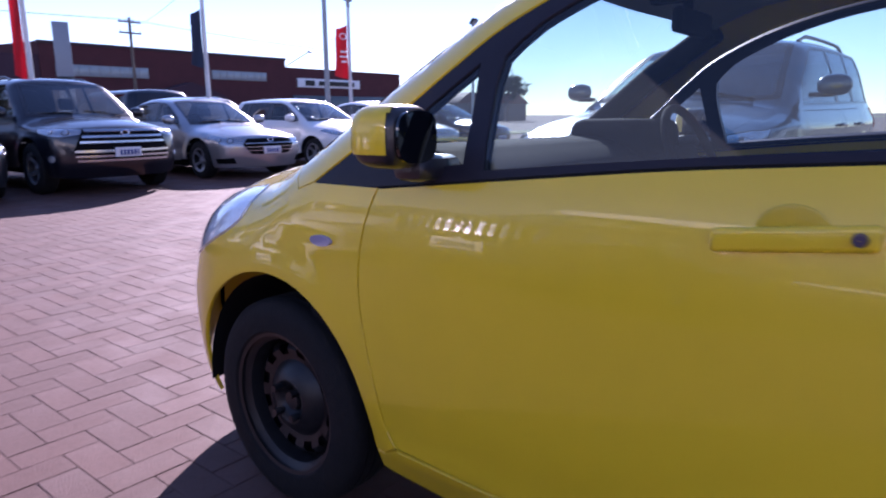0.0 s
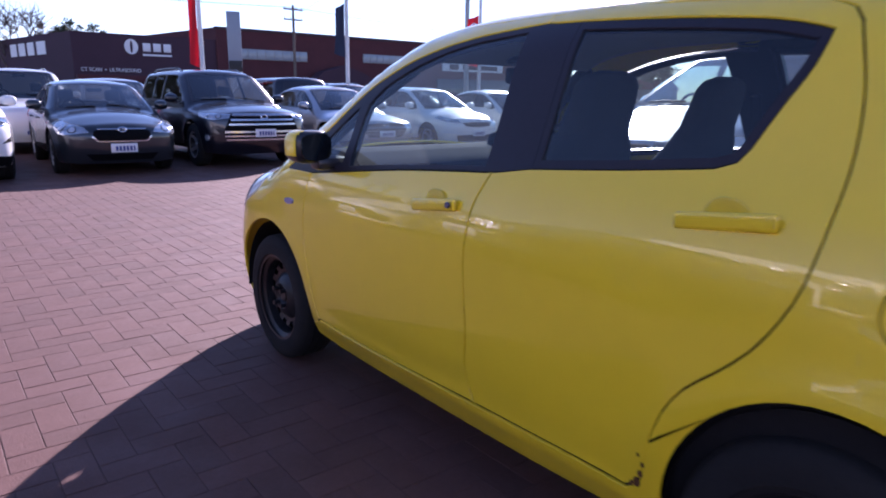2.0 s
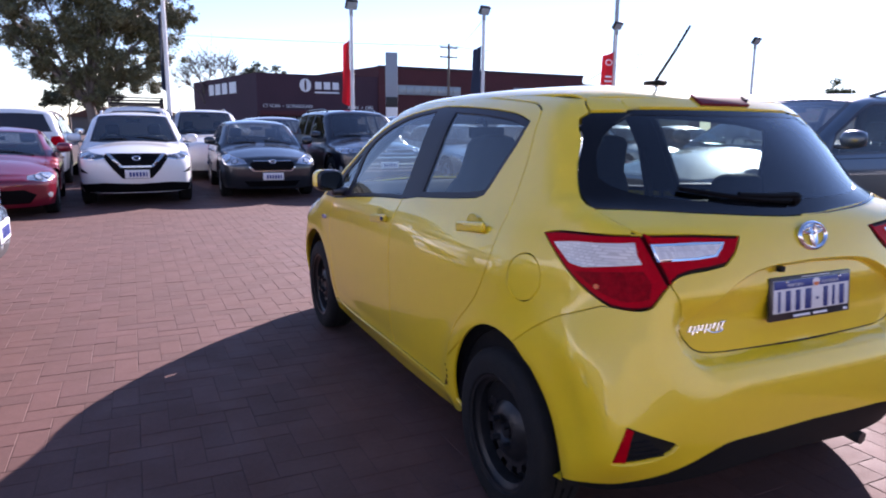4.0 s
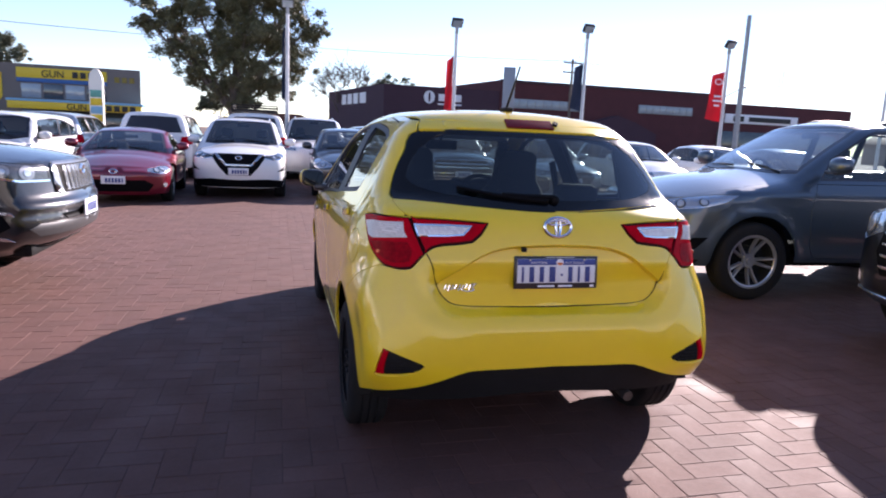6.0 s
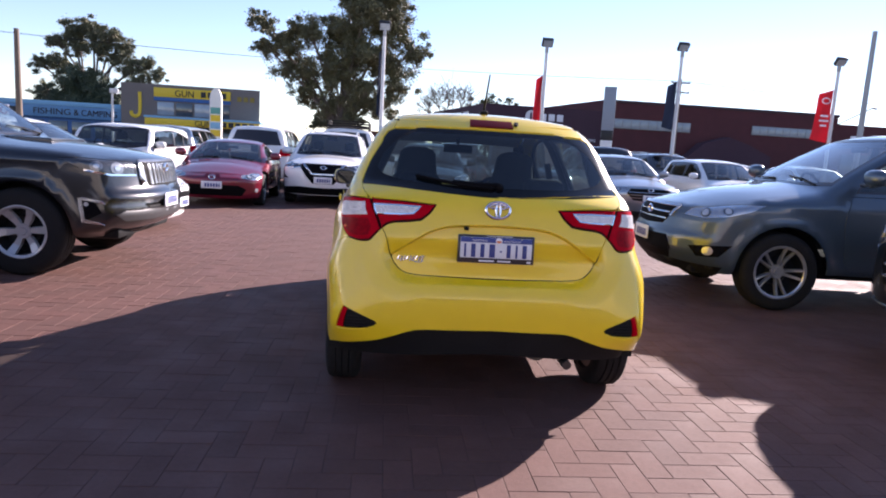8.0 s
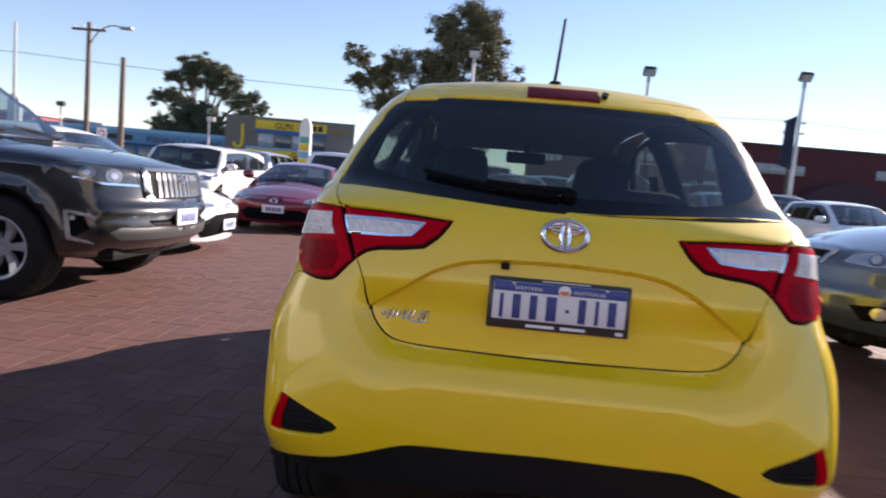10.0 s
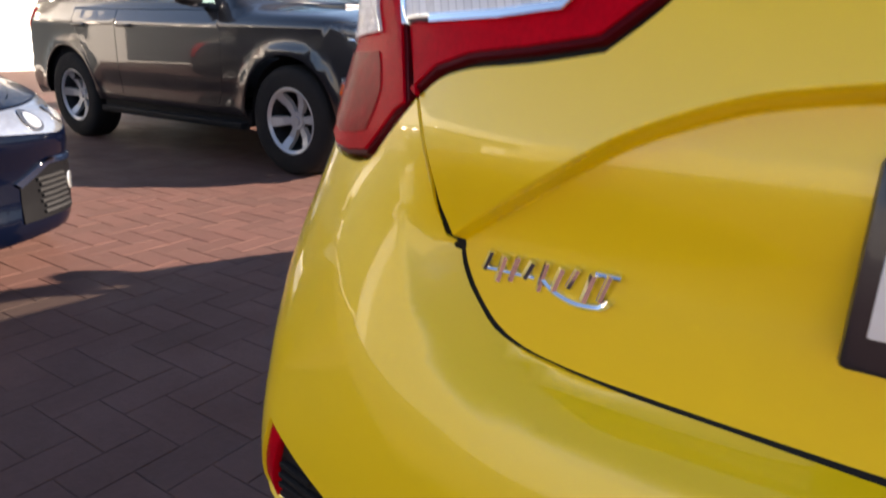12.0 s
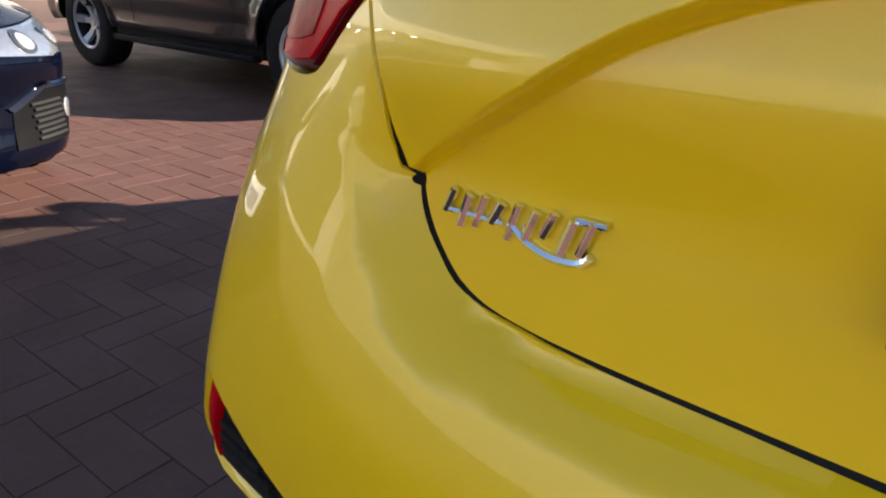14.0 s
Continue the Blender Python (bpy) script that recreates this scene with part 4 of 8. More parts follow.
    g_low = [(-0.80, 1.112), (-0.66, 1.112), (-0.50, 1.108), (-0.35, 1.101), (-0.2, 1.092), (-0.08, 1.086), (0, 1.085)]
    gate = outline([(-0.80, 1.113), (-0.72, 1.087), (-0.655, 1.062), (-0.627, 1.052)], *lamp_cut, gate_low + mir(gate_low)[1:], *[mir(l) for l in lamp_cut[::-1]], mir([(-0.80, 1.113), (-0.72, 1.087), (-0.655, 1.062), (-0.627, 1.052)]), mir(g_low), g_low[::-1], step=0.009)
    cz = lambda q: float(CREASE(abs(q)))
    qq = np.linspace(-0.504, 0.504, 110)
    creases = [[(q, cz(q) - d) for q in qq] for d in (-0.003, 0.0005, 0.004, 0.0075, 0.0105, 0.014)]
    part("tailgate", patch(s, gate, lines=creases, gap=0.0026, step=0.02, lip=0.02, name="tailgate", material=YELLOW), parent=car)
    # black backing strip, painted as the shade in the tailgate gap
    part("gate_seal", patch(s, grown(gate, 0.007), [grown(gate, -0.014)], off=-0.008, lip=0.004, step=0.03, name="gate_seal", material=DULL_BLACK), parent=car, label="black strip that paints shade into the gap")
    g_top = [(-1.078, 1.402), (-0.9, 1.412), (-0.6, 1.414), (-0.3, 1.416), (0, 1.417)]
    ge = [(-0.805, 1.119), (-0.864, 1.143), (-0.93, 1.212), (-0.985, 1.276), (-1.06, 1.350), (-1.084, 1.385), (-1.078, 1.402)]
    rg = outline(ge, g_top + mir(g_top)[1:], mir(ge), [mir(ge)[-1], (0.80, 1.114)], mir([(-0.80, 1.114)] + g_low[1:]), ([(-0.80, 1.114)] + g_low[1:])[::-1], [(-0.80, 1.114), ge[0]])
    seen = outline([(-0.83, 1.20), (-0.90, 1.28), (-0.93, 1.33), (-0.93, 1.365)], [(-0.93, 1.365), (-0.80, 1.388), (-0.4, 1.395), (0, 1.396), (0.4, 1.395), (0.80, 1.388), (0.93, 1.365)], [(0.93, 1.365), (0.93, 1.33), (0.90, 1.28), (0.83, 1.20)], [(0.83, 1.20), (0.7, 1.165), (0.4, 1.137), (0, 1.130), (-0.4, 1.137), (-0.7, 1.165), (-0.83, 1.20)])
    part("rear_glass_border", patch(s, grown(rg, -0.002), [seen], off=-0.002, lip=0.012, name="rear_glass_border", material=mat("glass_black_border", (0.005, 0.005, 0.006), 0.12, spec=0.35), flip=False), parent=car, label="glossy black border of the rear window")
    part("rear_glass", patch(s, grown(seen, -0.001), off=-0.003, lip=0.006, step=0.06, name="rear_glass", material=glass("rear_tinted_glass", (0.29, 0.36, 0.36), dusty=0.02)), parent=car, label="tinted rear window")
    sp_b = [(-1.086, 1.407), (-0.9, 1.417), (-0.6, 1.419), (-0.3, 1.421), (0, 1.422)]
    # roof, screen and bonnet, seen from above
    half_roof = top_edge
    roof = outline(half_roof, [(-0.545, 0.40), (-0.3, 0.455), (0, 0.475), (0.3, 0.455), (0.545, 0.40)], [(-x, y) for x, y in half_roof[::-1]], [(0.49, -1.335), (0.25, -1.345), (0, -1.35), (-0.25, -1.345), (-0.49, -1.335)])
    part("roof", patch(s, roof, how="up", gap=G, name="roof", material=YELLOW), parent=car)
    part("headlining", patch(s, grown(roof, -0.02), how="up", off=-0.035, lip=0, step=0.1, name="headlining", material=mat("headlining", (0.30, 0.29, 0.28), 0.9, vary=0.1)), parent=car, label="grey cloth headlining")
    screen = outline(screen_edge, [(-0.705, 1.0), (-0.45, 1.10), (0, 1.14), (0.45, 1.10), (0.705, 1.0)], [(-x, y) for x, y in screen_edge[::-1]], [(0.545, 0.40), (0.3, 0.455), (0, 0.475), (-0.3, 0.455), (-0.545, 0.40)])
    part("windscreen", patch(s, screen, how="up", gap=0.006, off=-0.004, lip=0.004, step=0.08, name="windscreen", material=GLASS_CLEAR), parent=car, label="clear windscreen")
    hood = outline(hood_edge, [(-0.60, 1.55), (-0.45, 1.68), (0, 1.76), (0.45, 1.68), (0.60, 1.55)], [(-x, y) for x, y in hood_edge[::-1]], [(0.705, 1.0), (0.45, 1.11), (0, 1.15), (-0.45, 1.11), (-0.705, 1.0)])
    part("bonnet", patch(s, hood, how="up", gap=G, name="bonnet", material=YELLOW), parent=car)
    # spoiler over the rear window, a proud lip with the high brake lamp
    zt = sp_b + mir(sp_b)[1:]
    edge_top = s.edge([(-0.49, -1.337), (-0.25, -1.347), (0, -1.352), (0.25, -1.347), (0.49, -1.337)])
    spoiler = outline(zt, [zt[-1], edge_top[-1]], edge_top[::-1], [edge_top[0], zt[0]])
    k_ = (1.450 - zt[0][1]) / (edge_top[0][1] - zt[0][1])
    qc = zt[0][0] + (edge_top[0][0] - zt[0][0]) * k_
    crest = [(q, 1.450) for q in np.linspace(qc, -qc, 25)]
    cxy = [(float(P_[0]), float(P_[1])) for P_ in s.ring([c[0] for c in crest], [c[1] for c in crest])]
    sp = part("roof_spoiler", patch(s, outline([(-0.49, -1.337), (-0.25, -1.347), (0, -1.352), (0.25, -1.347), (0.49, -1.337)], [(0.49, -1.337), cxy[-1]], cxy[::-1], [cxy[0], (-0.49, -1.337)]), how="up", gap=0.0005, off=0.002, lip=0.01, step=0.025, name="roof_spoiler", material=YELLOW), parent=car)
    part("spoiler_face", patch(s, outline(zt, [zt[-1], crest[-1]], crest[::-1], [crest[0], zt[0]]), gap=0.0005, off=0.002, lip=0.022, step=0.025, name="spoiler_face", material=YELLOW), parent=sp)
    part("high_brake_lamp", patch(s, outline([(-0.115, 1.428), (0.115, 1.428)], [(0.115, 1.428), (0.112, 1.462)], [(0.112, 1.462), (-0.112, 1.462)], [(-0.112, 1.462), (-0.115, 1.428)]), off=0.012, lip=0.02, step=0.02, name="high_brake_lamp", material=mat("dark_red_lens", (0.15, 0.006, 0.010), 0.45, spec=0.15)), parent=sp, label="dark red high brake lamp")
    part("washer_nozzle", patch(s, ellipse(0.135, 1.452, 0.012, 0.008, n=12), off=0.014, lip=0.02, step=0.01, name="washer_nozzle", material=DULL_BLACK), parent=sp)
    # front bumper and underside
    fb = outline([(s.qs(1.50), 0.45), (s.qs(1.46), 0.60), (s.qs(1.44), 0.68)], [(s.qs(1.44), 0.68), (-s.q1 - 0.25, 0.64), (-s.q1 - 0.48, 0.66), (-s.q2, 0.66)], [(-s.q2, 0.66), (-s.q2, 0.22)], [(-s.q2, 0.22), (-s.q1 - 0.3, 0.22), (s.qs(1.44), 0.22)], [(s.qs(1.44), 0.22), (s.qs(1.433), 0.29), (s.qs(1.50), 0.45)])
    grille = outline([(-s.q2, 0.58), (-s.q2 + 0.40, 0.56), (-s.q2 + 0.46, 0.30), (-s.q2, 0.28)], step=0.03)
    for f in (False, True):
        part("front_bumper", patch(s, fb, gap=G, name="front_bumper", material=YELLOW, flip=f), parent=car)
        nose = outline([(-s.q2, 0.66), (-s.q1 - 0.48, 0.66)], [(-s.q1 - 0.48, 0.66), (-s.q1 - 0.44, 0.74), edge_hood[3]], s.edge([(-0.60, 1.55), (-0.45, 1.68), (-0.0005, 1.76)]), [(-s.q2, s.edge([(-0.0005, 1.76)])[0][1]), (-s.q2, 0.66)])
        part("nose_panel", patch(s, nose, gap=G, name="nose_panel", material=YELLOW, flip=f), parent=car)
        part("lower_grille", patch(s, grille, off=0.004, lip=0.02, name="lower_grille", material=DULL_BLACK, flip=f), parent=car, label="black lower grille")
    diff = outline([(-0.80, 0.25), (-0.80, 0.30), (-0.60, 0.34), (-0.40, 0.432), (0, 0.455), (0.40, 0.432), (0.60, 0.34), (0.80, 0.30), (0.80, 0.25)], [(0.80, 0.25), (0.4, 0.27), (0, 0.29), (-0.4, 0.27), (-0.80, 0.25)])
    part("lower_valance", patch(s, diff, off=-0.045, lip=0.05, name="lower_valance", material=DULL_BLACK), parent=car, label="black plastic lower valance")
    part("underbody", boxes((-0.66, 0.66, -1.78, -1.68, 0.33, 0.44), (-0.72, 0.72, -0.98, 0.72, 0.19, 0.30), (-0.50, 0.50, -1.70, -0.98, 0.30, 0.42), (-0.56, 0.56, 0.72, 1.70, 0.22, 0.40), bevel=0.03), DULL_BLACK, car, "black underbody")
    bm = bmesh.new()
    tube(bm, [(0.38, -0.8, 0.24), (0.38, -1.5, 0.25), (0.40, -1.72, 0.27), (0.41, -1.86, 0.255)], 0.022, 0.024, 12)
    tube(bm, [(0.30, -1.62, 0.275), (0.36, -1.40, 0.27)], 0.075, 0.075, 16)
    part("exhaust", bm, mat("exhaust_steel", (0.10, 0.095, 0.09), 0.5, metal=0.8, vary=0.3), car)
    bm = bmesh.new()
    box(bm, -0.60, 0.60, -1.42, -1.30, 0.24, 0.34, 0.03)
    part("rear_axle", bm, STEEL_BLACK, car)
    for y, x in ((-1.365, -1), (-1.365, 1), (1.06, -1), (1.06, 1)):
        bm = bmesh.new()
        n = 20
        pr = [[bm.verts.new((x * xx, y + (0.352 if y < 0 else 0.371) * math.cos(math.pi * k / n), 0.27 + 0.390 * math.sin(math.pi * k / n))) for k in range(n + 1)] for xx in (0.80, 0.50)]
        for k in range(n):
            bm.faces.new((pr[0][k], pr[0][k + 1], pr[1][k + 1], pr[1][k]))
        bm.faces.new(pr[1])
        part("wheel_arch_liner", bm, DULL_BLACK, car, "black wheel-arch liner")
    add_wheels(car, 0.735, (-1.355, 1.055), 0.297, 0.185, 0.197, steel_rim(0.197, 0.185), STEEL_BLACK)
    # door handles; each finger bowl is a flush disc with its shade painted in
    for sx in (-1, 1):
        for y0, y1, z0 in ((-0.285, -0.066, 0.905), (-1.204, -0.984, 0.989)):
            tilt = 0.115
            ym = (y0 + y1) / 2
            P = s.ring([s.qs(ym) * (1 if sx < 0 else -1)], [z0])[0]
            bm = bmesh.new()
            box(bm, -0.014, 0.006, y0 - ym, y1 - ym, -0.019, 0.019, 0.0097, 4)
            for v in bm.verts:
                v.co.x *= 1.0 if abs(v.co.y) < 0.09 else 0.7
                v.co.z -= tilt * v.co.y
            h = part("door_handle", bm, YELLOW, car, m=Matrix.Translation((P[0] + sx * 0.012, ym, z0)) @ Matrix.Rotation(0 if sx > 0 else math.pi, 4, "Z") @ Matrix.Rotation(0, 4, "X") if sx > 0 else Matrix.Translation((P[0] - 0.012, ym, z0)) @ Matrix.Scale(-1, 4, (1, 0, 0)))
            bm = bmesh.new()
            bmesh.ops.create_uvsphere(bm, u_segments=24, v_segments=12, radius=1)
            bmesh.ops.scale(bm, vec=(0.0028, 0.050, 0.040), verts=bm.verts)
            part("handle_bowl", bm, mat("yellow_bowl_shade", (0.66, 0.47, 0.008), 0.4, coat=0.3, vary=0.03), car, m=Matrix.Translation((P[0] - sx * 0.0025, ym + 0.0, z0 + 0.010)), label="flush disc in darker yellow, painted as the finger recess's shade")
            if y0 > -0.5 and sx < 0:
                bm = bmesh.new()
                lathe(bm, [(-0.004, 0.001), (-0.004, 0.008), (0.002, 0.010), (0.004, 0.0101)], 16)
                part("keyhole", bm, mat("keyhole_metal", (0.12, 0.11, 0.2), 0.3, metal=0.8), h, m=Matrix.Translation((0.011, -0.085, 0.010)) @ Matrix.Rotation(math.pi, 4, "Z"), label="small metal lock")
    # mirrors: a black shell with a yellow cap over its front and top
    def shell(k, keep=None):
        bm = bmesh.new()
        bmesh.ops.create_uvsphere(bm, u_segments=32, v_segments=20, radius=1)
        if keep:
            bmesh.ops.delete(bm, geom=[v for v in bm.verts if not keep(v.co)], context="VERTS")
        for v in bm.verts:
            x, y, z = (math.copysign(abs(c) ** 0.6, c) for c in v.co)
            v.co = Vector((x * 0.082, (y if y > 0 else y * 0.55) * 0.078, z * 0.062)) * k
        return bm
    for sx in (-1, 1):
        mp = Matrix.Translation((sx * 0.890, 0.525, 1.040)) @ Matrix.Rotation(-sx * radians(8), 4, "Z")
        case = part("door_mirror", shell(1.0), BLACK_TRIM, car, m=mp, label="black door mirror with a yellow cap")
        bm = shell(1.035, lambda c: c.y > (-0.45 if c.x * sx > 0.2 else 0.05) and c.z > -0.45)
        part("mirror_cap", bm, YELLOW, case, "yellow mirror cap")
        bm = bmesh.new()
        pts = [(math.copysign(abs(math.cos(a)) ** 0.6, math.cos(a)) * 0.068, math.copysign(abs(math.sin(a)) ** 0.6, math.sin(a)) * 0.050) for a in (2 * math.pi * k / 32 for k in range(32))]
        prism(bm, pts, 0.006, Matrix.Translation((0, -0.040, 0)) @ Matrix.Rotation(radians(90), 4, "X"))
        part("mirror_glass", bm, MIRROR_DIM, case)
        bm = bmesh.new()
        box(bm, min(sx * 0.74, sx * 0.88), max(sx * 0.74, sx * 0.88), 0.48, 0.56, 0.950, 1.0, 0.018)
        part("mirror_foot", bm, BLACK_TRIM, case, m=case.matrix_basis.inverted())
    for sx in (-1, 1):
        pr = s.up([sx * (abs(x) - 0.03) for x, y in screen_edge], [y - 0.03 for x, y in screen_edge])
        part("windscreen_pillar", tube(bmesh.new(), [(p[0], p[1], p[2] - 0.045) for p in pr], 0.042, 0.045, 10), CABIN, car, "dark inner pillar trim")
    # number plate, emblem, badge
    tilt = radians(-5)
    pl = part("plate_frame", boxes((-0.192, 0.192, -0.014, 0, -0.078, 0.078), bevel=0.006), BLACK_TRIM, car, m=Matrix.Translation((0.0, -1.877, 0.837)) @ Matrix.Rotation(tilt, 4, "X") @ Matrix.Diagonal((0.98, 1, 0.88, 1)), label="number plate in a black frame")
    part("plate", boxes((-0.179, 0.179, -0.0165, -0.010, -0.050, 0.065), bevel=0.002), PLATE_WHITE, pl, "white registration plate with blue bars")
    part("plate_band", boxes((-0.178, 0.178, -0.0185, -0.0150, 0.036, 0.064), bevel=0.001), PLATE_BLUE, pl, "blue band")
    x = -0.160
    for w in (0.010, 0.022, 0.020, 0.028, 0.0, 0.020, 0.010, 0.022):
        if w:
            part("plate_bar", boxes((x, x + w, -0.0185, -0.0150, -0.045, 0.028), bevel=0.001), INK_BLUE, pl)
        else:
            w = 0.010
            part("plate_bar", boxes((x, x + w, -0.0185, -0.0150, -0.016, -0.006), bevel=0.001), INK_BLUE, pl)
        x += w + 0.0245
    for word, x0 in (("WESTERN", -0.122), ("AUSTRALIA", 0.036)):
        cu = bpy.data.curves.new("plate_word", "FONT")
        cu.body, cu.size, cu.extrude, cu.space_character = word, 0.0150, 0.0004, 1.15
        ob = new("plate_word", cu)
        me = bpy.data.meshes.new_from_object(ob)
        bpy.data.objects.remove(ob)
        me.materials.append(INK_WHITE)
        part("plate_word", me, None, pl, m=Matrix.Translation((x0, -0.0192, 0.042)) @ Matrix.Rotation(radians(90), 4, "X"))
    bm = bmesh.new()
    prism(bm, ellipse(0.012, 0.048, 0.017, 0.017, n=24), 0.001, Matrix.Translation((0, -0.0186, 0)) @ Matrix.Rotation(radians(90), 4, "X"))
    part("plate_emblem", bm, INK_WHITE, pl)
    bm = bmesh.new()
    prism(bm, ellipse(0.012, 0.048, 0.013, 0.013, 180, 360, n=16), 0.001, Matrix.Translation((0, -0.0198, 0)) @ Matrix.Rotation(radians(90), 4, "X"))
    part("plate_emblem", bm, ORANGE, pl)
    part("frame_bar", boxes((-0.085, -0.008, -0.0165, -0.0125, -0.0695, -0.0605), (0.008, 0.075, -0.0165, -0.0125, -0.0695, -0.0605), bevel=0.0012), INK_WHITE, pl, "white printed bars")
    part("frame_bar", boxes((-0.050, 0.080, -0.0165, -0.0125, 0.0705, 0.0735), bevel=0.0006), INK_WHITE, pl)
    part("frame_bar", boxes((0.156, 0.176, -0.0165, -0.0125, -0.071, -0.060), bevel=0.002), INK_WHITE, pl)
    for xx in (-0.125, 0.125):
        bm = bmesh.new()
        bmesh.ops.create_uvsphere(bm, u_segments=10, v_segments=6, radius=0.006)
        part("plate_screw", bm, CHROME, pl, m=Matrix.Translation((xx, -0.018, 0.060)))
    # emblem: three plain chrome ovals
    e0 = part("emblem", ring_mesh(0.066, 0.047, 0.0075), CHROME, car, m=Matrix.Translation((0, -1.872, 1.026)) @ Matrix.Rotation(radians(90 - 14), 4, "X"), label="chrome oval emblem")
    part("emblem_loop", ring_mesh(0.050, 0.016, 0.0065), CHROME, e0, m=Matrix.Translation((0, 0.018, 0.001)))
    part("emblem_loop", ring_mesh(0.017, 0.040, 0.0065), CHROME, e0, m=Matrix.Translation((0, 0, 0.002)))
    # model badge: slanted chrome strokes
    b0, b1 = s.ring([-0.475, -0.340], [0.772, 0.772])
    turn = math.atan2(b1[1] - b0[1], b1[0] - b0[0])
    fm = Matrix.Translation((-0.479, b0[1] - 0.004 * math.tan(turn) - 0.002, 0.754)) @ Matrix.Rotation(turn, 4, "Z") @ Matrix.Rotation(radians(90), 4, "X") @ Matrix.Rotation(radians(2.5), 4, "Z")
    bars = part("model_badge", stroke_mesh([[(0.068, 0.012), (0.080, 0.003), (0.100, -0.003), (0.122, -0.002), (0.131, 0.005)]], 0.0032, 0.006), CHROME, car, m=fm, label="chrome model badge of plain slanted strokes")
    for k in range(9):
        x0, low = 0.006 + 0.0145 * k, (0.010, 0.001, 0.004)[k % 3]
        part("badge_stroke", stroke_mesh([[(x0, low), (x0 + 0.009, 0.028 - 0.002 * (k % 2))]], 0.0040 if k % 2 else 0.0033, 0.0062), CHROME, bars)
    for x0, x1, z0 in ((0.010, 0.060, 0.011), (0.118, 0.140, 0.027)):
        part("badge_stroke", stroke_mesh([[(x0, z0), (x1, z0)]], 0.0022, 0.0050), CHROME, bars)
    # rear wiper, camera button, aerial
    bm = bmesh.new()
    lathe(bm, [(-0.016, 0.001), (-0.015, 0.010), (-0.008, 0.019), (0.012, 0.022)], 20)
    P = s.ring([0.012], [1.132])[0]
    wiper_black = mat("wiper_black", (0.004, 0.004, 0.005), 0.6, spec=0.1, vary=0.15)
    wp = part("rear_wiper", bm, wiper_black, car, m=Matrix.Translation((P[0], P[1] - 0.010, P[2])) @ Matrix.Rotation(radians(90), 4, "Z"), label="black rear wiper resting on the glass")
    for nm, line, off, r_a, r_b in (("wiper_arm", ((0.010, 1.140), (-0.10, 1.140), (-0.22, 1.147)), 0.018, 0.012, 0.009), ("wiper_blade", ((-0.02, 1.124), (-0.20, 1.136), (-0.40, 1.166)), 0.010, 0.010, 0.007)):
        bm = bmesh.new()
        pts = [Vector(s.ring([q], [z])[0]) + Vector((0, -off, 0.004)) for q, z in spline(line, 0.05)]
        tube(bm, [wp.matrix_basis.inverted() @ p for p in pts], r_a, r_b)
        part(nm, bm, wiper_black, wp)
    bm = bmesh.new()
    box(bm, -0.011, 0.011, -0.016, 0.004, -0.009, 0.009, 0.004)
    part("tailgate_camera", bm, DULL_BLACK, car, m=Matrix.Translation((-0.150, -1.880, 0.934)), label="small black reversing camera")
    bm = bmesh.new()
    z = float(s.up([0], [-1.13])[0][2])
    box(bm, -0.022, 0.022, -0.05, 0.05, 0.0, 0.022, 0.01)
    aer = part("aerial", bm, DULL_BLACK, car, m=Matrix.Translation((0, -1.13, z - 0.002)), label="short black roof aerial")
    bm = bmesh.new()
    tube(bm, [(0, 0, 0.018), (0, -0.10, 0.13), (0, -0.165, 0.21)], 0.0065, 0.0045)
    part("aerial_rod", bm, DULL_BLACK, aer)
    # cabin
    floor_ = part("cabin_floor", boxes((-0.70, 0.70, -1.55, 1.0, 0.30, 0.34), bevel=0.01), CABIN, car)
    for x in (-0.34, 0.34):
        bucket_seat(car, x, -0.12, 0.50)
    bench = part("rear_seat", soft_box(-0.62, 0.62, -0.98, -0.50, 0.40, 0.60, 0.06), CLOTH, car)
    part("backrest", soft_box(-0.62, 0.62, -1.16, -0.98, 0.52, 1.06, 0.07, 0.28), CLOTH, bench)
    for x in (-0.36, 0.36):
        part("headrest", soft_box(x - 0.12, x + 0.12, -1.30, -1.19, 1.02, 1.17, 0.052, 0.1, 5), CLOTH, bench)
    part("parcel_shelf", boxes((-0.60, 0.60, -1.62, -1.30, 1.015, 1.035), bevel=0.01), CABIN, car)
    bm = bmesh.new()
    prof = [(0.62, 0.45), (0.54, 0.62), (0.46, 0.80), (0.48, 0.94), (0.56, 0.995), (0.70, 1.012), (0.88, 1.00), (1.0, 0.975), (1.06, 0.94), (1.06, 0.45)]
    a = [bm.verts.new((-0.70, y, z)) for y, z in prof]
    b = [bm.verts.new((0.70, y, z)) for y, z in prof]
    for i in range(len(prof)):
        j = (i + 1) % len(prof)
        bm.faces.new((a[i], a[j], b[j], b[i]))
    bm.faces.new(a[::-1])
    bm.faces.new(b)
    bmesh.ops.bevel(bm, geom=list(bm.edges), offset=0.02, segments=2, affect="EDGES")
    dash = part("dashboard", bm, CABIN, car)
    part("instrument_hood", soft_box(0.20, 0.52, 0.46, 0.75, 0.94, 1.065, 0.045), CABIN, dash)
    bm = bmesh.new()
    tor = [(Vector((0.185 * math.cos(k * math.pi / 18), 0.185 * math.sin(k * math.pi / 18), 0))) for k in range(37)]
    tube(bm, tor, 0.015, n=10)
    sw = part("steering_wheel", bm, CABIN, car, m=Matrix.Translation((0.36, 0.36, 0.93)) @ Matrix.Rotation(radians(65), 4, "X"))
    part("steering_hub", boxes((-0.075, 0.075, -0.06, 0.06, -0.05, 0.0), (-0.17, 0.17, -0.02, 0.015, -0.02, -0.005), bevel=0.012), CABIN, sw)
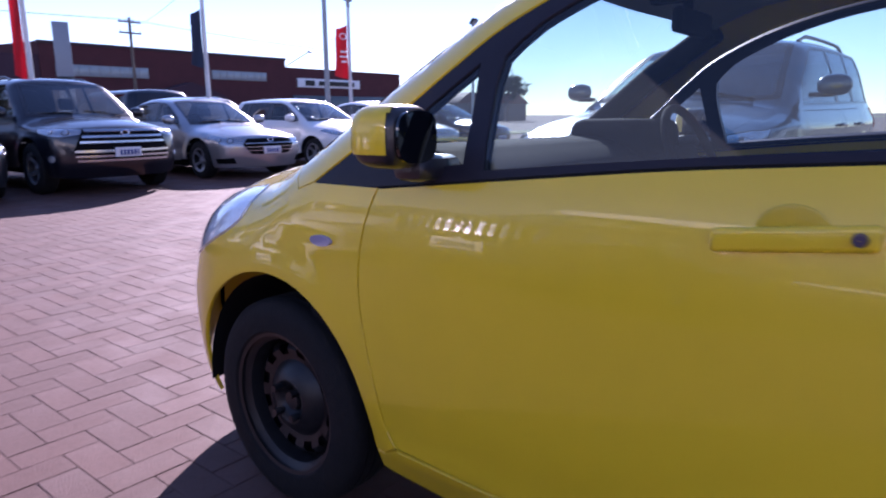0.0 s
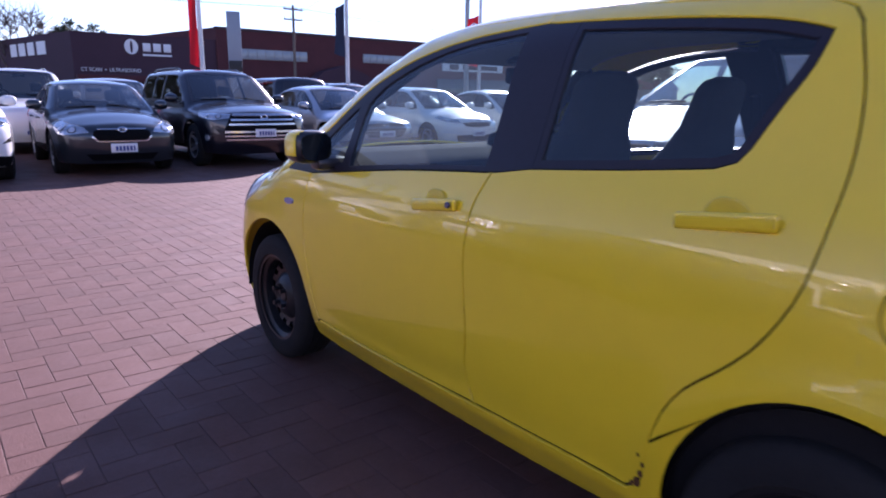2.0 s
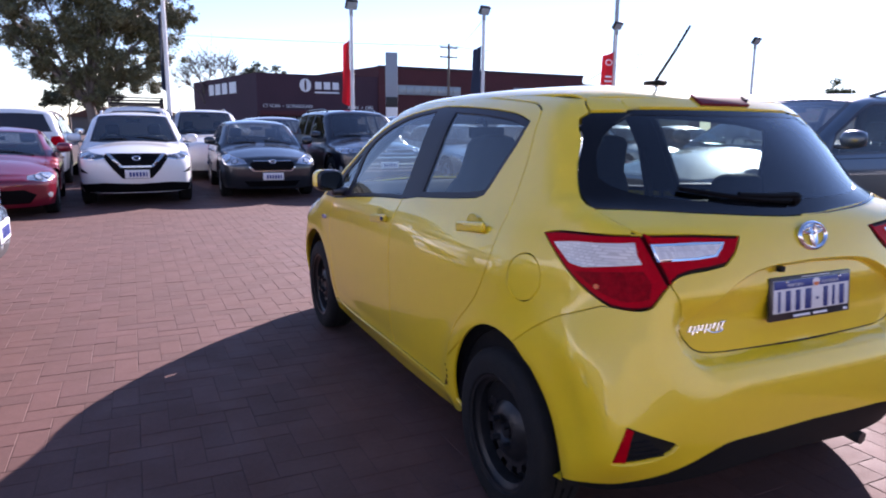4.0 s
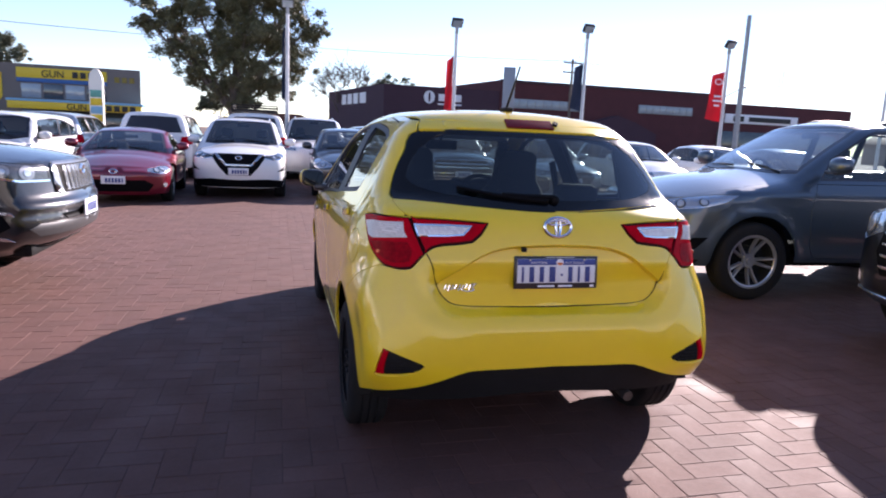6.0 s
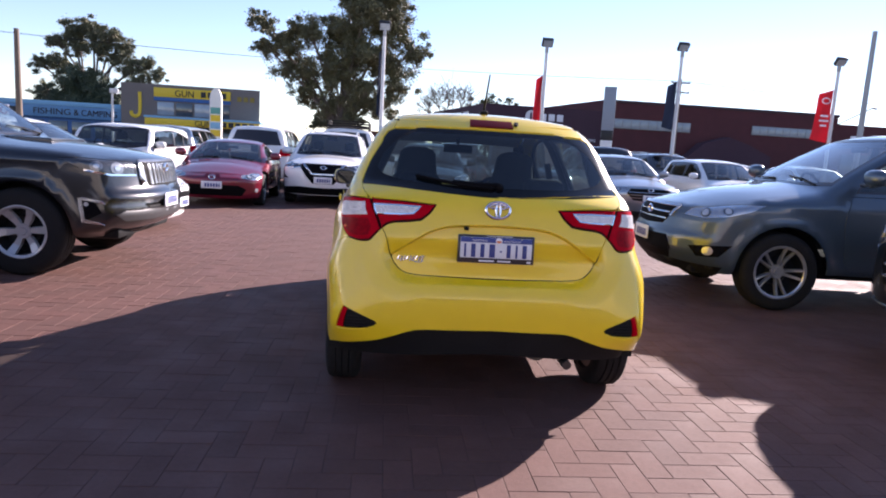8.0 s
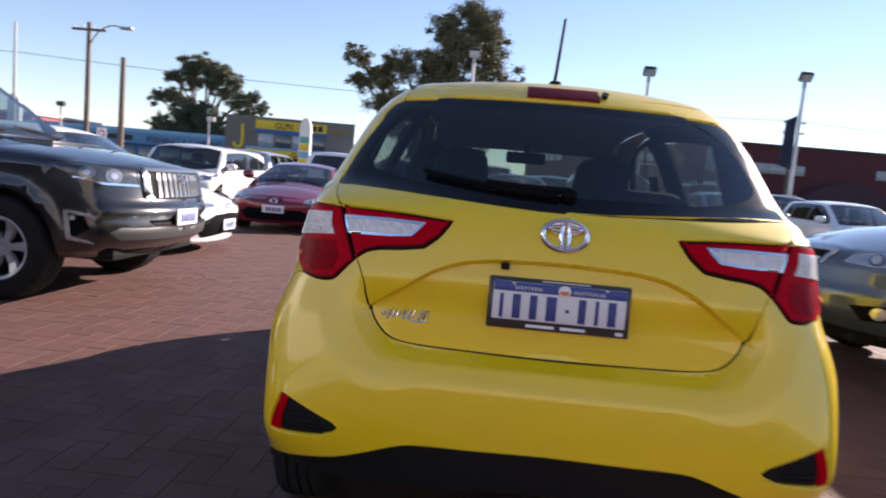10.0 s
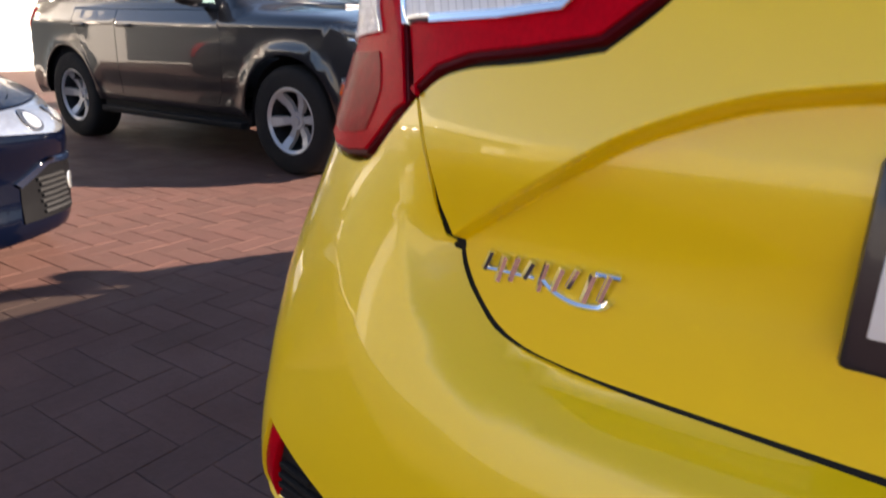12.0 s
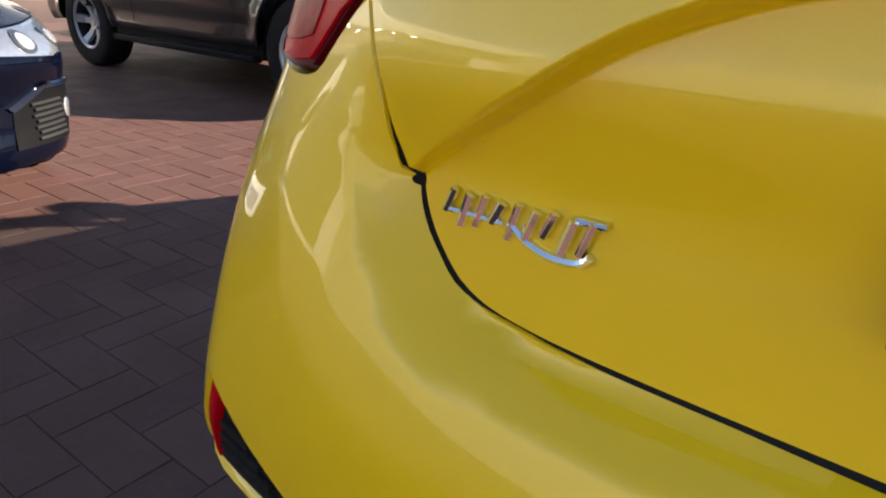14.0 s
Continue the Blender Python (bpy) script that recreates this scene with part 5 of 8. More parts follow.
    part("centre_console", boxes((-0.11, 0.11, -0.25, 0.60, 0.34, 0.56), bevel=0.04), CABIN, car)
    part("inner_mirror", boxes((-0.115, 0.115, -0.018, 0.018, -0.033, 0.033), (-0.012, 0.012, 0.0, 0.03, 0.02, 0.075), (-0.015, 0.015, 0.02, 0.12, 0.055, 0.085), bevel=0.012), CABIN, car, m=Matrix.Translation((0.01, 0.275, 1.32)))
    bm = bmesh.new()
    tube(bm, [(0.60, -0.45, 0.5), (0.63, -0.45, 1.0), (0.57, -0.44, 1.25)], 0.022)
    part("seat_belt", bm, CABIN, car)
    return car


def ring_mesh(a, b, t, n=40):
    """An oval ring of half-axes a, b and rod thickness t, raised from the xy plane."""
    bm = bmesh.new()
    sec = [(-t, 0), (-t * 0.55, t * 0.75), (0, t), (t * 0.55, t * 0.75), (t, 0)]
    rings = []
    for k in range(n):
        c, s_ = math.cos(2 * math.pi * k / n), math.sin(2 * math.pi * k / n)
        rings.append([bm.verts.new(((a - t + d) * c, (b - t + d) * s_, h)) for d, h in sec])
    for k in range(n):
        for i in range(4):
            bm.faces.new((rings[k][i], rings[(k + 1) % n][i], rings[(k + 1) % n][i + 1], rings[k][i + 1]))
    bmesh.ops.recalc_face_normals(bm, faces=bm.faces)
    return bm


def stroke_mesh(lines, w=0.0042, h=0.006):
    """Raised strokes with a ridge, along 2D lines."""
    bm = bmesh.new()
    for l in lines:
        P = [Vector((*p, 0)) for p in spline(l, 0.004)]
        rows = []
        for i, p in enumerate(P):
            d = (P[min(i + 1, len(P) - 1)] - P[max(i - 1, 0)]).normalized()
            nrm = Vector((-d.y, d.x, 0))
            rows.append([bm.verts.new(p + nrm * w * k + Vector((0, 0, z))) for k, z in ((-1, 0), (-0.85, h * 0.7), (0, h), (0.85, h * 0.7), (1, 0))])
        for a, b in zip(rows, rows[1:]):
            for i in range(4):
                bm.faces.new((a[i], b[i], b[i + 1], a[i + 1]))
        bm.faces.new(rows[0])
        bm.faces.new(rows[-1][::-1])
    bmesh.ops.recalc_face_normals(bm, faces=bm.faces)
    return bm


hatchback = build_hatchback()

# ---- ground: one sheet to the horizon, with herringbone paving laid on it ----
BED = mat("paving_bed", (0.082, 0.041, 0.034), 0.95, vary=0.35, scale=0.6, fine=30, bump=0.5, bump_scale=60)
PAVER = mat("clay_paver", (0.110, 0.048, 0.038), 0.85, vary=0.30, scale=3.0, fine=45, bump=0.25, bump_scale=140, rand=0.5, dirt=-0.2)
bm = bmesh.new()
bmesh.ops.create_grid(bm, x_segments=24, y_segments=24, size=900)
ground = part("ground", bm, BED, m=Matrix.Translation((0, 0, -0.0022)))
tagged(ground, "reddish paved yard that runs out to the street", "ground", kind="structure")

W_P, X_P, Y_P = 0.1215, 0.345, -2.405


def paver_grid(x0, x1, y0, y1):
    """Cells of the herringbone: (x, y, along x?) of each brick's low corner."""
    i0, i1 = math.floor((x0 - X_P) / W_P), math.ceil((x1 - X_P) / W_P)
    j0, j1 = math.floor((y0 - Y_P) / W_P), math.ceil((y1 - Y_P) / W_P)
    out = []
    for j in range(j0, j1):
        for i in range(i0, i1):
            c = (i - j) % 4
            if c in (0, 3):
                out.append((X_P + i * W_P, Y_P + j * W_P, c == 0))
    return out


def paver_verts(x, y, flat, rng):
    lx, ly = (2 * W_P, W_P) if flat else (W_P, 2 * W_P)
    j, b = 0.0013, 0.0018
    z = rng.uniform(-0.0007, 0.0007)
    t = [rng.uniform(-0.0005, 0.0005) for _ in range(4)]
    xs, ys = (x + j, x + lx - j), (y + j, y + ly - j)
    low = [(xs[0], ys[0], -0.004), (xs[1], ys[0], -0.004), (xs[1], ys[1], -0.004), (xs[0], ys[1], -0.004)]
    mid = [(px, py, z - 0.0011 + t[k]) for k, (px, py, _) in enumerate(low)]
    top = [(px + (b if px == xs[0] else -b), py + (b if py == ys[0] else -b), z + t[k]) for k, (px, py, _) in enumerate(low)]
    return low + mid + top


PAVER_FACES = [(8, 9, 10, 11)] + [(a + i, a + (i + 1) % 4, a + 4 + (i + 1) % 4, a + 4 + i) for a in (0, 4) for i in range(4)]


def lay_paving():
    rng = random.Random(7)
    near, rest = [], []
    for x, y, flat in paver_grid(-11, 13, -7, 19):
        # the sunlit patches beside and behind the hatchback hold the bricks that can be told apart
        here = (-2.3 < x < -0.75 and 1.5 < y < 3.9) or (0.2 < x < 1.4 and -2.9 < y < -1.6)
        (near if here else rest).append((x, y, flat))
    V, F = [], []
    for x, y, flat in rest + near[300:]:
        b = len(V)
        V += paver_verts(x, y, flat, rng)
        F += [tuple(b + i for i in f) for f in PAVER_FACES]
    me = mesh_of("paving", V, F, PAVER, smooth=False)
    paving = part("paving", me)
    tagged(paving, "reddish-brown clay pavers laid in herringbone", "paving", kind="stuff")
    shapes = {}
    for x, y, flat in near[:300]:
        k = (flat, rng.randrange(6))
        if k not in shapes:
            shapes[k] = mesh_of("paver", paver_verts(0, 0, flat, rng), PAVER_FACES, PAVER, smooth=False)
        part("paver", shapes[k], None, ground, m=ground.matrix_basis.inverted() @ Matrix.Translation((x, y, 0)))

# ---- the other cars in the yard ----
GREY_CLAD = mat("grey_cladding", (0.05, 0.05, 0.052), 0.55, vary=0.15, bump=0.1, bump_scale=300)
LAMP_REFLECTOR = mat("lamp_reflector", (0.50, 0.52, 0.55), 0.2, metal=0.8, coat=1.0, vary=0.3, scale=30, fine=90, bump=0.15, bump_scale=40)
LAMP_GREY = mat("lamp_grey", (0.22, 0.23, 0.25), 0.25, metal=0.6, coat=1.0, vary=0.4, scale=22, fine=90)
LAMP_HOUSING = mat("lamp_housing", (0.05, 0.052, 0.058), 0.2, metal=0.3, coat=1.0, vary=0.5, scale=25, fine=110, bump=0.2, bump_scale=60)
SCREEN = glass("screen_glass", (0.52, 0.58, 0.58), dusty=0.018, base=0.11)
GRILLE_BLACK = mat("grille_black", (0.004, 0.004, 0.005), 0.6, spec=0.06, vary=0.2)
SILVER_TRIM = mat("silver_trim", (0.55, 0.56, 0.58), 0.22, metal=0.9, vary=0.05)


def vehicle(label, color, L, W, H, wb, fo, r, tw=0.22, rim=0.205, belt=0.98, hood=(0.74, 0.90), cowl=0.95, roof=(0.2, -1.5), tail="hatch", deck=None, belly=0.19, side=None, name="parked_car", category="car",
            lamp=None, grille=None, intake=None, bars=(), bar_mat=None, fog=None, spokes=5, split=False, wide=0.06, rim_mat=None, rails=False, clad=False, plate=0.45, flare=0.012, m=None, group="", glass_mat=None, scoop=False, tuck=0.26, sharp=1.0, tumble=1.0, nose=None, adds=(), dark_lamp=False, hood_crown=0.055, steps=False, mirror_at=(0, 0, 0), screen=None):
    """A car that looks along +y, resting on z = 0. Heights: belt line, bonnet (front, rear); places along y: cowl, roof (front, rear)."""
    hw, f, b = W / 2, L / 2, -L / 2
    hf, hr = hood
    fa_ = f - fo
    ra_ = fa_ - wb
    width = [(belly - 0.05, hw * 0.86), (belly + 0.08, hw * 0.955), (0.42, hw * 0.985), (0.62, hw * 0.995), (belt - 0.18, hw * 0.99), (belt - 0.02, hw * 0.945), (belt + 0.05, hw * (1 - 0.09 * tumble)), (H - 0.25, hw * (1 - 0.195 * tumble)), (H - 0.06, hw * (1 - 0.285 * tumble)), (H + 0.1, hw * (1 - 0.39 * tumble))]
    R0, S1 = 0.64 + 0.24 * (1 - tumble), 0.80 + 0.10 * (1 - tumble)
    plan = [(b, 0.90), (b + 0.35, 0.96), (ra_, 0.99), (0, 1.0), (fa_ - 0.4, 1.0), (fa_ + 0.15, 0.985), (f - 0.4, 0.945), (f - 0.15, 0.88), (f, 0.80)]
    y0, y1 = roof
    slope = [(y0 + 0.02 + (cowl + 0.09 - y0) * k, H - 0.055 + (hr + 0.02 - H + 0.055) * k + 0.07 * k * (1 - k)) for k in (0.0, 0.2, 0.4, 0.6, 0.8, 1.0)]
    if tail == "hatch":
        top = [(b - 0.05, H - 0.14), (b + 0.25, H - 0.06), (y1, H - 0.015), ((y0 + y1) / 2, H), (y0 - 0.22, H - 0.018), *slope, (cowl + 0.20, hr + 0.0), ((cowl + f) / 2, (hf + hr) / 2 + 0.03), (f - 0.30, hf + 0.03), (f - 0.08, hf - 0.04), (f + 0.05, hf - 0.16)]
        rear = [(belly - 0.05, b + 0.10), (0.35, b + 0.02), (0.55, b), (0.75, b + 0.05), (belt, b + 0.09), (belt + 0.1, b + 0.13), (H - 0.25, b + 0.25), (H - 0.08, b + 0.34), (H + 0.1, b + 0.45)]
    else:
        dz = deck or 1.0
        top = [(b - 0.05, dz - 0.10), (b + 0.12, dz), (y1 - 0.62, dz + 0.03), (y1 - 0.25, dz + 0.22), (y1, H - 0.05), ((y0 + y1) / 2, H), (y0 - 0.22, H - 0.018), *slope, (cowl + 0.20, hr + 0.0), ((cowl + f) / 2, (hf + hr) / 2 + 0.03), (f - 0.30, hf + 0.03), (f - 0.08, hf - 0.04), (f + 0.05, hf - 0.16)]
        rear = [(belly - 0.05, b + 0.12), (0.45, b), (0.75, b + 0.02), (dz, b + 0.06), (dz + 0.2, b + 0.10), (H, b + 0.2)]
    top = sorted(top)
    front = [(belly - 0.05, f - 0.16), (belly + 0.08, f - 0.07), (0.45, f - 0.005), (0.58, f), (hf - 0.10, f - 0.03), (hf, f - 0.09), (hf + 0.12, f - 0.22), (H, f - 0.6)]
    if nose:
        front = [(z, f - d) for z, d in nose]

    def extra(sd, re, fr, a, y, z):
        for c in (fa_, ra_):
            rr = np.hypot(y - c, z - r)
            sd = sd - flare * np.exp(-(((rr - r - 0.075) / 0.06) ** 2))
        sd = sd - 0.012 * np.exp(-(((z - belt + 0.10) / 0.04) ** 2)) + 0.016 * np.exp(-(((z - 0.52) / 0.10) ** 2)) * step01((fa_ - 0.35 - y) / 0.2) * step01((y - ra_ - 0.35) / 0.2)
        return sd, re, fr

    s = Shape(width=width, plan=plan, rear=rear, reara=[(0.1, 0.16), (0.8, 0.14), (belt + 0.1, 0.2), (H, 0.24)], rearn=[(0.1, 3.2), (H, 2.6)], front=front, top=top,
              crown=[(b, 0.05), (y0, 0.05), (cowl, hood_crown), (f, hood_crown + 0.005)], fa=tuck, fn=2.6, half=hw * 0.9, cx=hw * 0.46, r=hw * 0.46, cr=b + hw * 0.60, cf=f - hw * 0.62, belly=belly, extra=extra, ks=0.075 * sharp, kr=0.08, kf=0.085 * sharp)
    body = paint("paint_" + label.replace(" ", "_")[:24], *color) if isinstance(color, tuple) else color
    car = thing(name, label, category, m, group)
    G = 0.003
    Y = lambda pts: [(s.qs(y, hw * 0.95), z) for y, z in pts]
    Fq = lambda pts: [(-s.q2 + u, z) for u, z in pts]
    if tail == "hatch":
        redge = [(-0.0005, b + 0.33), (-0.3 * hw, b + 0.335), (-(R0 - 0.03) * hw, b + 0.37)]
        e_roof = [(-(R0 - 0.03) * hw, b + 0.37), (-R0 * hw, (y0 + y1) / 2), (-R0 * hw, y0)]
    else:
        redge = [(-0.0005, b + 0.10), (-0.4 * hw, b + 0.11), (-0.76 * hw, b + 0.22)]
        e_roof = [(-0.76 * hw, b + 0.22), (-0.76 * hw, y1 - 0.62), (-0.62 * hw, y1), (-R0 * hw, (y0 + y1) / 2), (-R0 * hw, y0)]
    e_scr = [(-R0 * hw, y0), (-(R0 + S1) / 2 * hw, (y0 + cowl) / 2), (-S1 * hw, cowl)]
    e_hood = [(-S1 * hw, cowl), (-0.80 * hw, (cowl + f) / 2), (-0.74 * hw, f - 0.42), (-0.60 * hw, f - 0.22)]
    e_nose = [(-0.60 * hw, f - 0.22), (-0.35 * hw, f - 0.14), (-0.0005, f - 0.12)]
    redge, e_roof, e_scr, e_hood, e_nose = (spline(l, 0.06) for l in (redge, e_roof, e_scr, e_hood, e_nose))
    E = [s.edge(l) for l in (redge, e_roof, e_scr, e_hood, e_nose)]
    zl = belly + 0.035
    af = Y(ellipse(fa_, r + 0.0, r + 0.062, r + 0.065, 0, 180, 20))
    ar = Y(ellipse(ra_, r + 0.0, r + 0.062, r + 0.065, 0, 180, 20))
    af = [p for p in af if p[1] >= zl]
    ar = [p for p in ar if p[1] >= zl]
    low = lambda a_, b_: [(a_[0], zl), ((a_[0] + b_[0]) / 2, zl), (b_[0], zl)]
    outer = outline([(-s.q2, E[4][-1][1]), (-s.q2, zl)], [(-s.q2, zl), (-s.q2 + 0.5 * hw, zl), (af[0][0] - 0.02, zl + 0.02)], [(af[0][0] - 0.02, zl + 0.02), af[0]], af, low(af[-1], ar[0])[1:] and [af[-1], ar[0]], ar, [ar[-1], (-s.cx, zl), (0.0, zl)], [(0.0, zl), (0.0, E[0][0][1])], *E, step=0.05)
    # doors and windows
    ws = belt + 0.03
    ed = lambda y: float(np.interp(y, *zip(*sorted((yy, zz) for (xx, yy), (qq, zz) in zip(e_roof + e_scr, E[1] + E[2])))))
    yc = (y1 - 0.10) if tail == "hatch" else y1 - 0.15
    if side:
        yc = side
    ybp = (cowl + yc) / 2 - 0.02 if not name.startswith("coupe") else yc - 0.15
    t_line = [(y, ed(y) - 0.050) for y in (yc + 0.12, (y0 + yc) / 2, y0 - 0.25, y0, (y0 + cowl) / 2 - 0.06, cowl - 0.30)]
    wins = outline(Y([(cowl - 0.16, ws - 0.01), (yc - 0.12 if tail == "hatch" else yc - 0.05, ws + 0.035)]), Y([(yc - 0.12 if tail == "hatch" else yc - 0.05, ws + 0.035), t_line[0]]), Y(t_line), Y([t_line[-1], (cowl - 0.16, ws - 0.01)]), step=0.05)

    def pane(ya, yb):
        """The stretch of the windows between two places along the side."""
        qa, qb = s.qs(ya, hw * 0.95), s.qs(yb, hw * 0.95)
        p = grown(wins, -0.022)
        for lim, sg in ((min(qa, qb), -1), (max(qa, qb), 1)):
            out = []
            for i in range(len(p)):
                a_, c_ = p[i], p[(i + 1) % len(p)]
                da, dc = (a_[0] - lim) * sg, (c_[0] - lim) * sg
                if da <= 0:
                    out.append(a_)
                if (da <= 0) != (dc <= 0):
                    k = da / (da - dc)
                    out.append((lim, a_[1] + (c_[1] - a_[1]) * k))
            p = out
        return p

    cuts = [yc - 0.3, ybp - 0.045, ybp + 0.045, cowl] if yc > ra_ - 0.1 else [yc - 0.3, ra_ + 0.16, ra_ + 0.24, ybp - 0.045, ybp + 0.045, cowl]
    panes = [pane(cuts[i], cuts[i + 1]) for i in range(0, len(cuts), 2)]
    panes = [p for p in panes if len(p) > 3]
    zs = belly + 0.14
    fd = outline(Y([(cowl - 0.12, belt - 0.01), (cowl - 0.06, belt - 0.25), (cowl - 0.10, zs + 0.12), (cowl - 0.16, zs)]), Y([(cowl - 0.16, zs), (ybp, zs)]), Y([(ybp, zs), (ybp, belt + 0.0)]), Y([(ybp, belt + 0.0), (cowl - 0.12, belt - 0.01)]), step=0.05)
    yr_ = max(ra_ + 0.12, yc)
    rd = outline(Y([(ybp - 0.008, belt), (ybp - 0.008, zs)]), Y([(ybp - 0.008, zs), (ra_ + r + 0.16, zs)]), Y([(ra_ + r + 0.16, zs), (ra_ + r + 0.10, r + 0.10), (ra_ + 0.26, r * 2 + 0.10), (yr_, belt - 0.10)]), Y([(yr_, belt - 0.10), (yr_, belt + 0.012)]), Y([(yr_, belt + 0.012), (ybp - 0.008, belt)]), step=0.05)
    doors = [fd] if name.startswith("coupe") or name.startswith("ute") else [fd, rd]
    lamp = lamp or [(0.52 * hw, hf - 0.13), (0.85 * hw, hf - 0.10), (1.28 * hw, hf - 0.02), (1.25 * hw, hf + 0.03), (0.9 * hw, hf + 0.0), (0.55 * hw, hf - 0.04)]
    lp = outline(*[[Fq(lamp)[i], Fq(lamp)[(i + 1) % len(lamp)]] for i in range(len(lamp))], step=0.04)
    tl = [(-0.62 * hw, belt - 0.20), (-0.95 * hw, belt - 0.18), (-1.02 * hw, belt + 0.02), (-0.70 * hw, belt + 0.0)]
    tlp = outline(*[[tl[i], tl[(i + 1) % 4]] for i in range(4)], step=0.05)
    rw = outline([(0.0, belt + 0.08), (-0.74 * hw, belt + 0.10)], [(-0.74 * hw, belt + 0.10), (-0.66 * hw, H - 0.14)], [(-0.66 * hw, H - 0.14), (0.0, H - 0.12)], [(0.0, H - 0.12), (0.0, belt + 0.08)], step=0.06) if tail == "hatch" else None
    gm = glass_mat or GLASS_DARK
    fill = []
    for nm, g_ in (("grille", grille), ("lower_grille", intake)):
        if g_:
            q = Fq(g_)
            fill.append((nm, outline(*[[q[i], q[i + 1]] for i in range(len(q) - 1)], [q[-1], q[0]], step=0.05)))
    for fl in (False, True):
        kw = dict(flip=fl, step=0.07)
        holes = [wins, lp, tlp] + [grown(d, 0.001) for d in doors]
        part("body", patch(s, outer, holes, gap=0.0, lip=0.015, name="body", material=body, **kw), parent=car)
        for d, nm in zip(doors, ("front_door", "rear_door")):
            dd = part(nm, patch(s, grown(d, -0.005), name=nm, material=body, **kw), parent=car)
            ys_ = [p[0] for p in d]
            yh = (max(ys_) if fl is None else max(ys_)) - 0.16
            P = s.ring([yh if not fl else -yh], [belt - 0.13])[0]
            part("door_handle", box(bmesh.new(), -0.016, 0.016, -0.10, 0.10, -0.014, 0.014, 0.01), body if not clad else body, car, m=Matrix.Translation((P[0] + (-0.018 if not fl else 0.018), P[1], P[2])))
        part("window_surround", patch(s, grown(wins, -0.001), panes, off=-0.002, lip=0.02, name="window_surround", material=BLACK_TRIM, **kw), parent=car, label="black window surround")
        for p in panes:
            part("side_window", patch(s, grown(p, -0.001), off=-0.006, lip=0.004, name="side_window", material=gm, flip=fl, step=0.12), parent=car, label="dark side window")
        hl = part("head_lamp", patch(s, grown(lp, -0.003), off=-0.004, lip=0.03, name="head_lamp", material=LAMP_HOUSING if dark_lamp else LAMP_REFLECTOR, flip=fl, step=0.04), parent=car, label="clear head lamp")
        us, zs_ = [p[0] for p in lp], [p[1] for p in lp]
        for k_, big in ((0.30, 0.40), (0.56, 0.34)):
            u_ = min(us) + (max(us) - min(us)) * k_
            cross = [lp[i][1] + (lp[(i + 1) % len(lp)][1] - lp[i][1]) * (u_ - lp[i][0]) / (lp[(i + 1) % len(lp)][0] - lp[i][0]) for i in range(len(lp)) if (lp[i][0] - u_) * (lp[(i + 1) % len(lp)][0] - u_) < 0]
            if len(cross) < 2:
                continue
            zc, rr = (max(cross) + min(cross)) / 2, (max(cross) - min(cross)) * big
            bowl = part("lamp_bowl", patch(s, ellipse(u_, zc, rr * 1.15, rr, n=20), off=0.0, lip=0.008, name="lamp_bowl", material=LAMP_GREY if dark_lamp else LAMP_HOUSING, flip=fl, step=0.03), parent=hl)
            part("lamp_bulb", patch(s, ellipse(u_, zc, rr * (0.5 if dark_lamp else 0.8), rr * (0.45 if dark_lamp else 0.68), n=18), off=0.004, lip=0.006, name="lamp_bulb", material=HEAD_CLEAR, flip=fl, step=0.02), parent=hl)
        if dark_lamp:
            q = Fq(lamp)
            strip = [q[0], q[1], q[2], (q[2][0], q[2][1] + 0.016), (q[1][0], q[1][1] + 0.016), (q[0][0], q[0][1] + 0.016)]
            part("lamp_strip", patch(s, outline(*[[strip[i], strip[(i + 1) % 6]] for i in range(6)], step=0.04), off=0.003, lip=0.006, name="lamp_strip", material=CHROME, flip=fl, step=0.04), parent=hl, label="bright light strip")
        part("tail_lamp", patch(s, grown(tlp, -0.003), off=0.006, lip=0.02, name="tail_lamp", material=LAMP_RED, flip=fl, step=0.06), parent=car, label="red tail lamp")
        for nm, pl_ in fill:
            part(nm, patch(s, pl_, off=0.004, lip=0.02, name=nm, material=GRILLE_BLACK, flip=fl, step=0.06), parent=car, label="black grille")
        for bar in bars:
            q = Fq(bar)
            part("grille_bar", patch(s, outline(*[[q[i], q[(i + 1) % len(q)]] for i in range(len(q))], step=0.05), off=0.016, lip=0.014, name="grille_bar", material=bar_mat or SILVER_TRIM, flip=fl, step=0.06), parent=car, label="bright grille bar")
        for nm, mt, pl_, of_, lb in adds:
            q = Fq(pl_)
            part(nm, patch(s, outline(*[[q[i], q[(i + 1) % len(q)]] for i in range(len(q))], step=0.05), off=of_, lip=0.02, name=nm, material=mt, flip=fl, step=0.05), parent=car, label=lb)
        if fog:
            u, z, rr = fog
            part("fog_lamp", patch(s, ellipse(-s.q2 + u, z, rr, rr, n=20), off=0.010, lip=0.02, name="fog_lamp", material=HEAD_CLEAR, flip=fl, step=0.03), parent=car, label="round fog lamp")
        if rw:
            part("rear_window", patch(s, rw, off=0.004, lip=0.01, name="rear_window", material=BLACK_TRIM, flip=fl, step=0.08), parent=car, label="dark rear window")
        sg = 1 if fl else -1
        zz = belt + 0.05
        bm = bmesh.new()
        bmesh.ops.create_uvsphere(bm, u_segments=20, v_segments=12, radius=1)
        for v in bm.verts:
            v.co = Vector((math.copysign(abs(v.co.x) ** 0.75, v.co.x) * 0.115, max(v.co.y, -0.4) * 0.085, math.copysign(abs(v.co.z) ** 0.8, v.co.z) * 0.078))
        mr = part("door_mirror", bm, body, car, m=Matrix.Translation((sg * (hw * 0.93 + 0.14 + mirror_at[0]), cowl - 0.28 + mirror_at[1], zz + 0.04 + mirror_at[2])), label="door mirror")
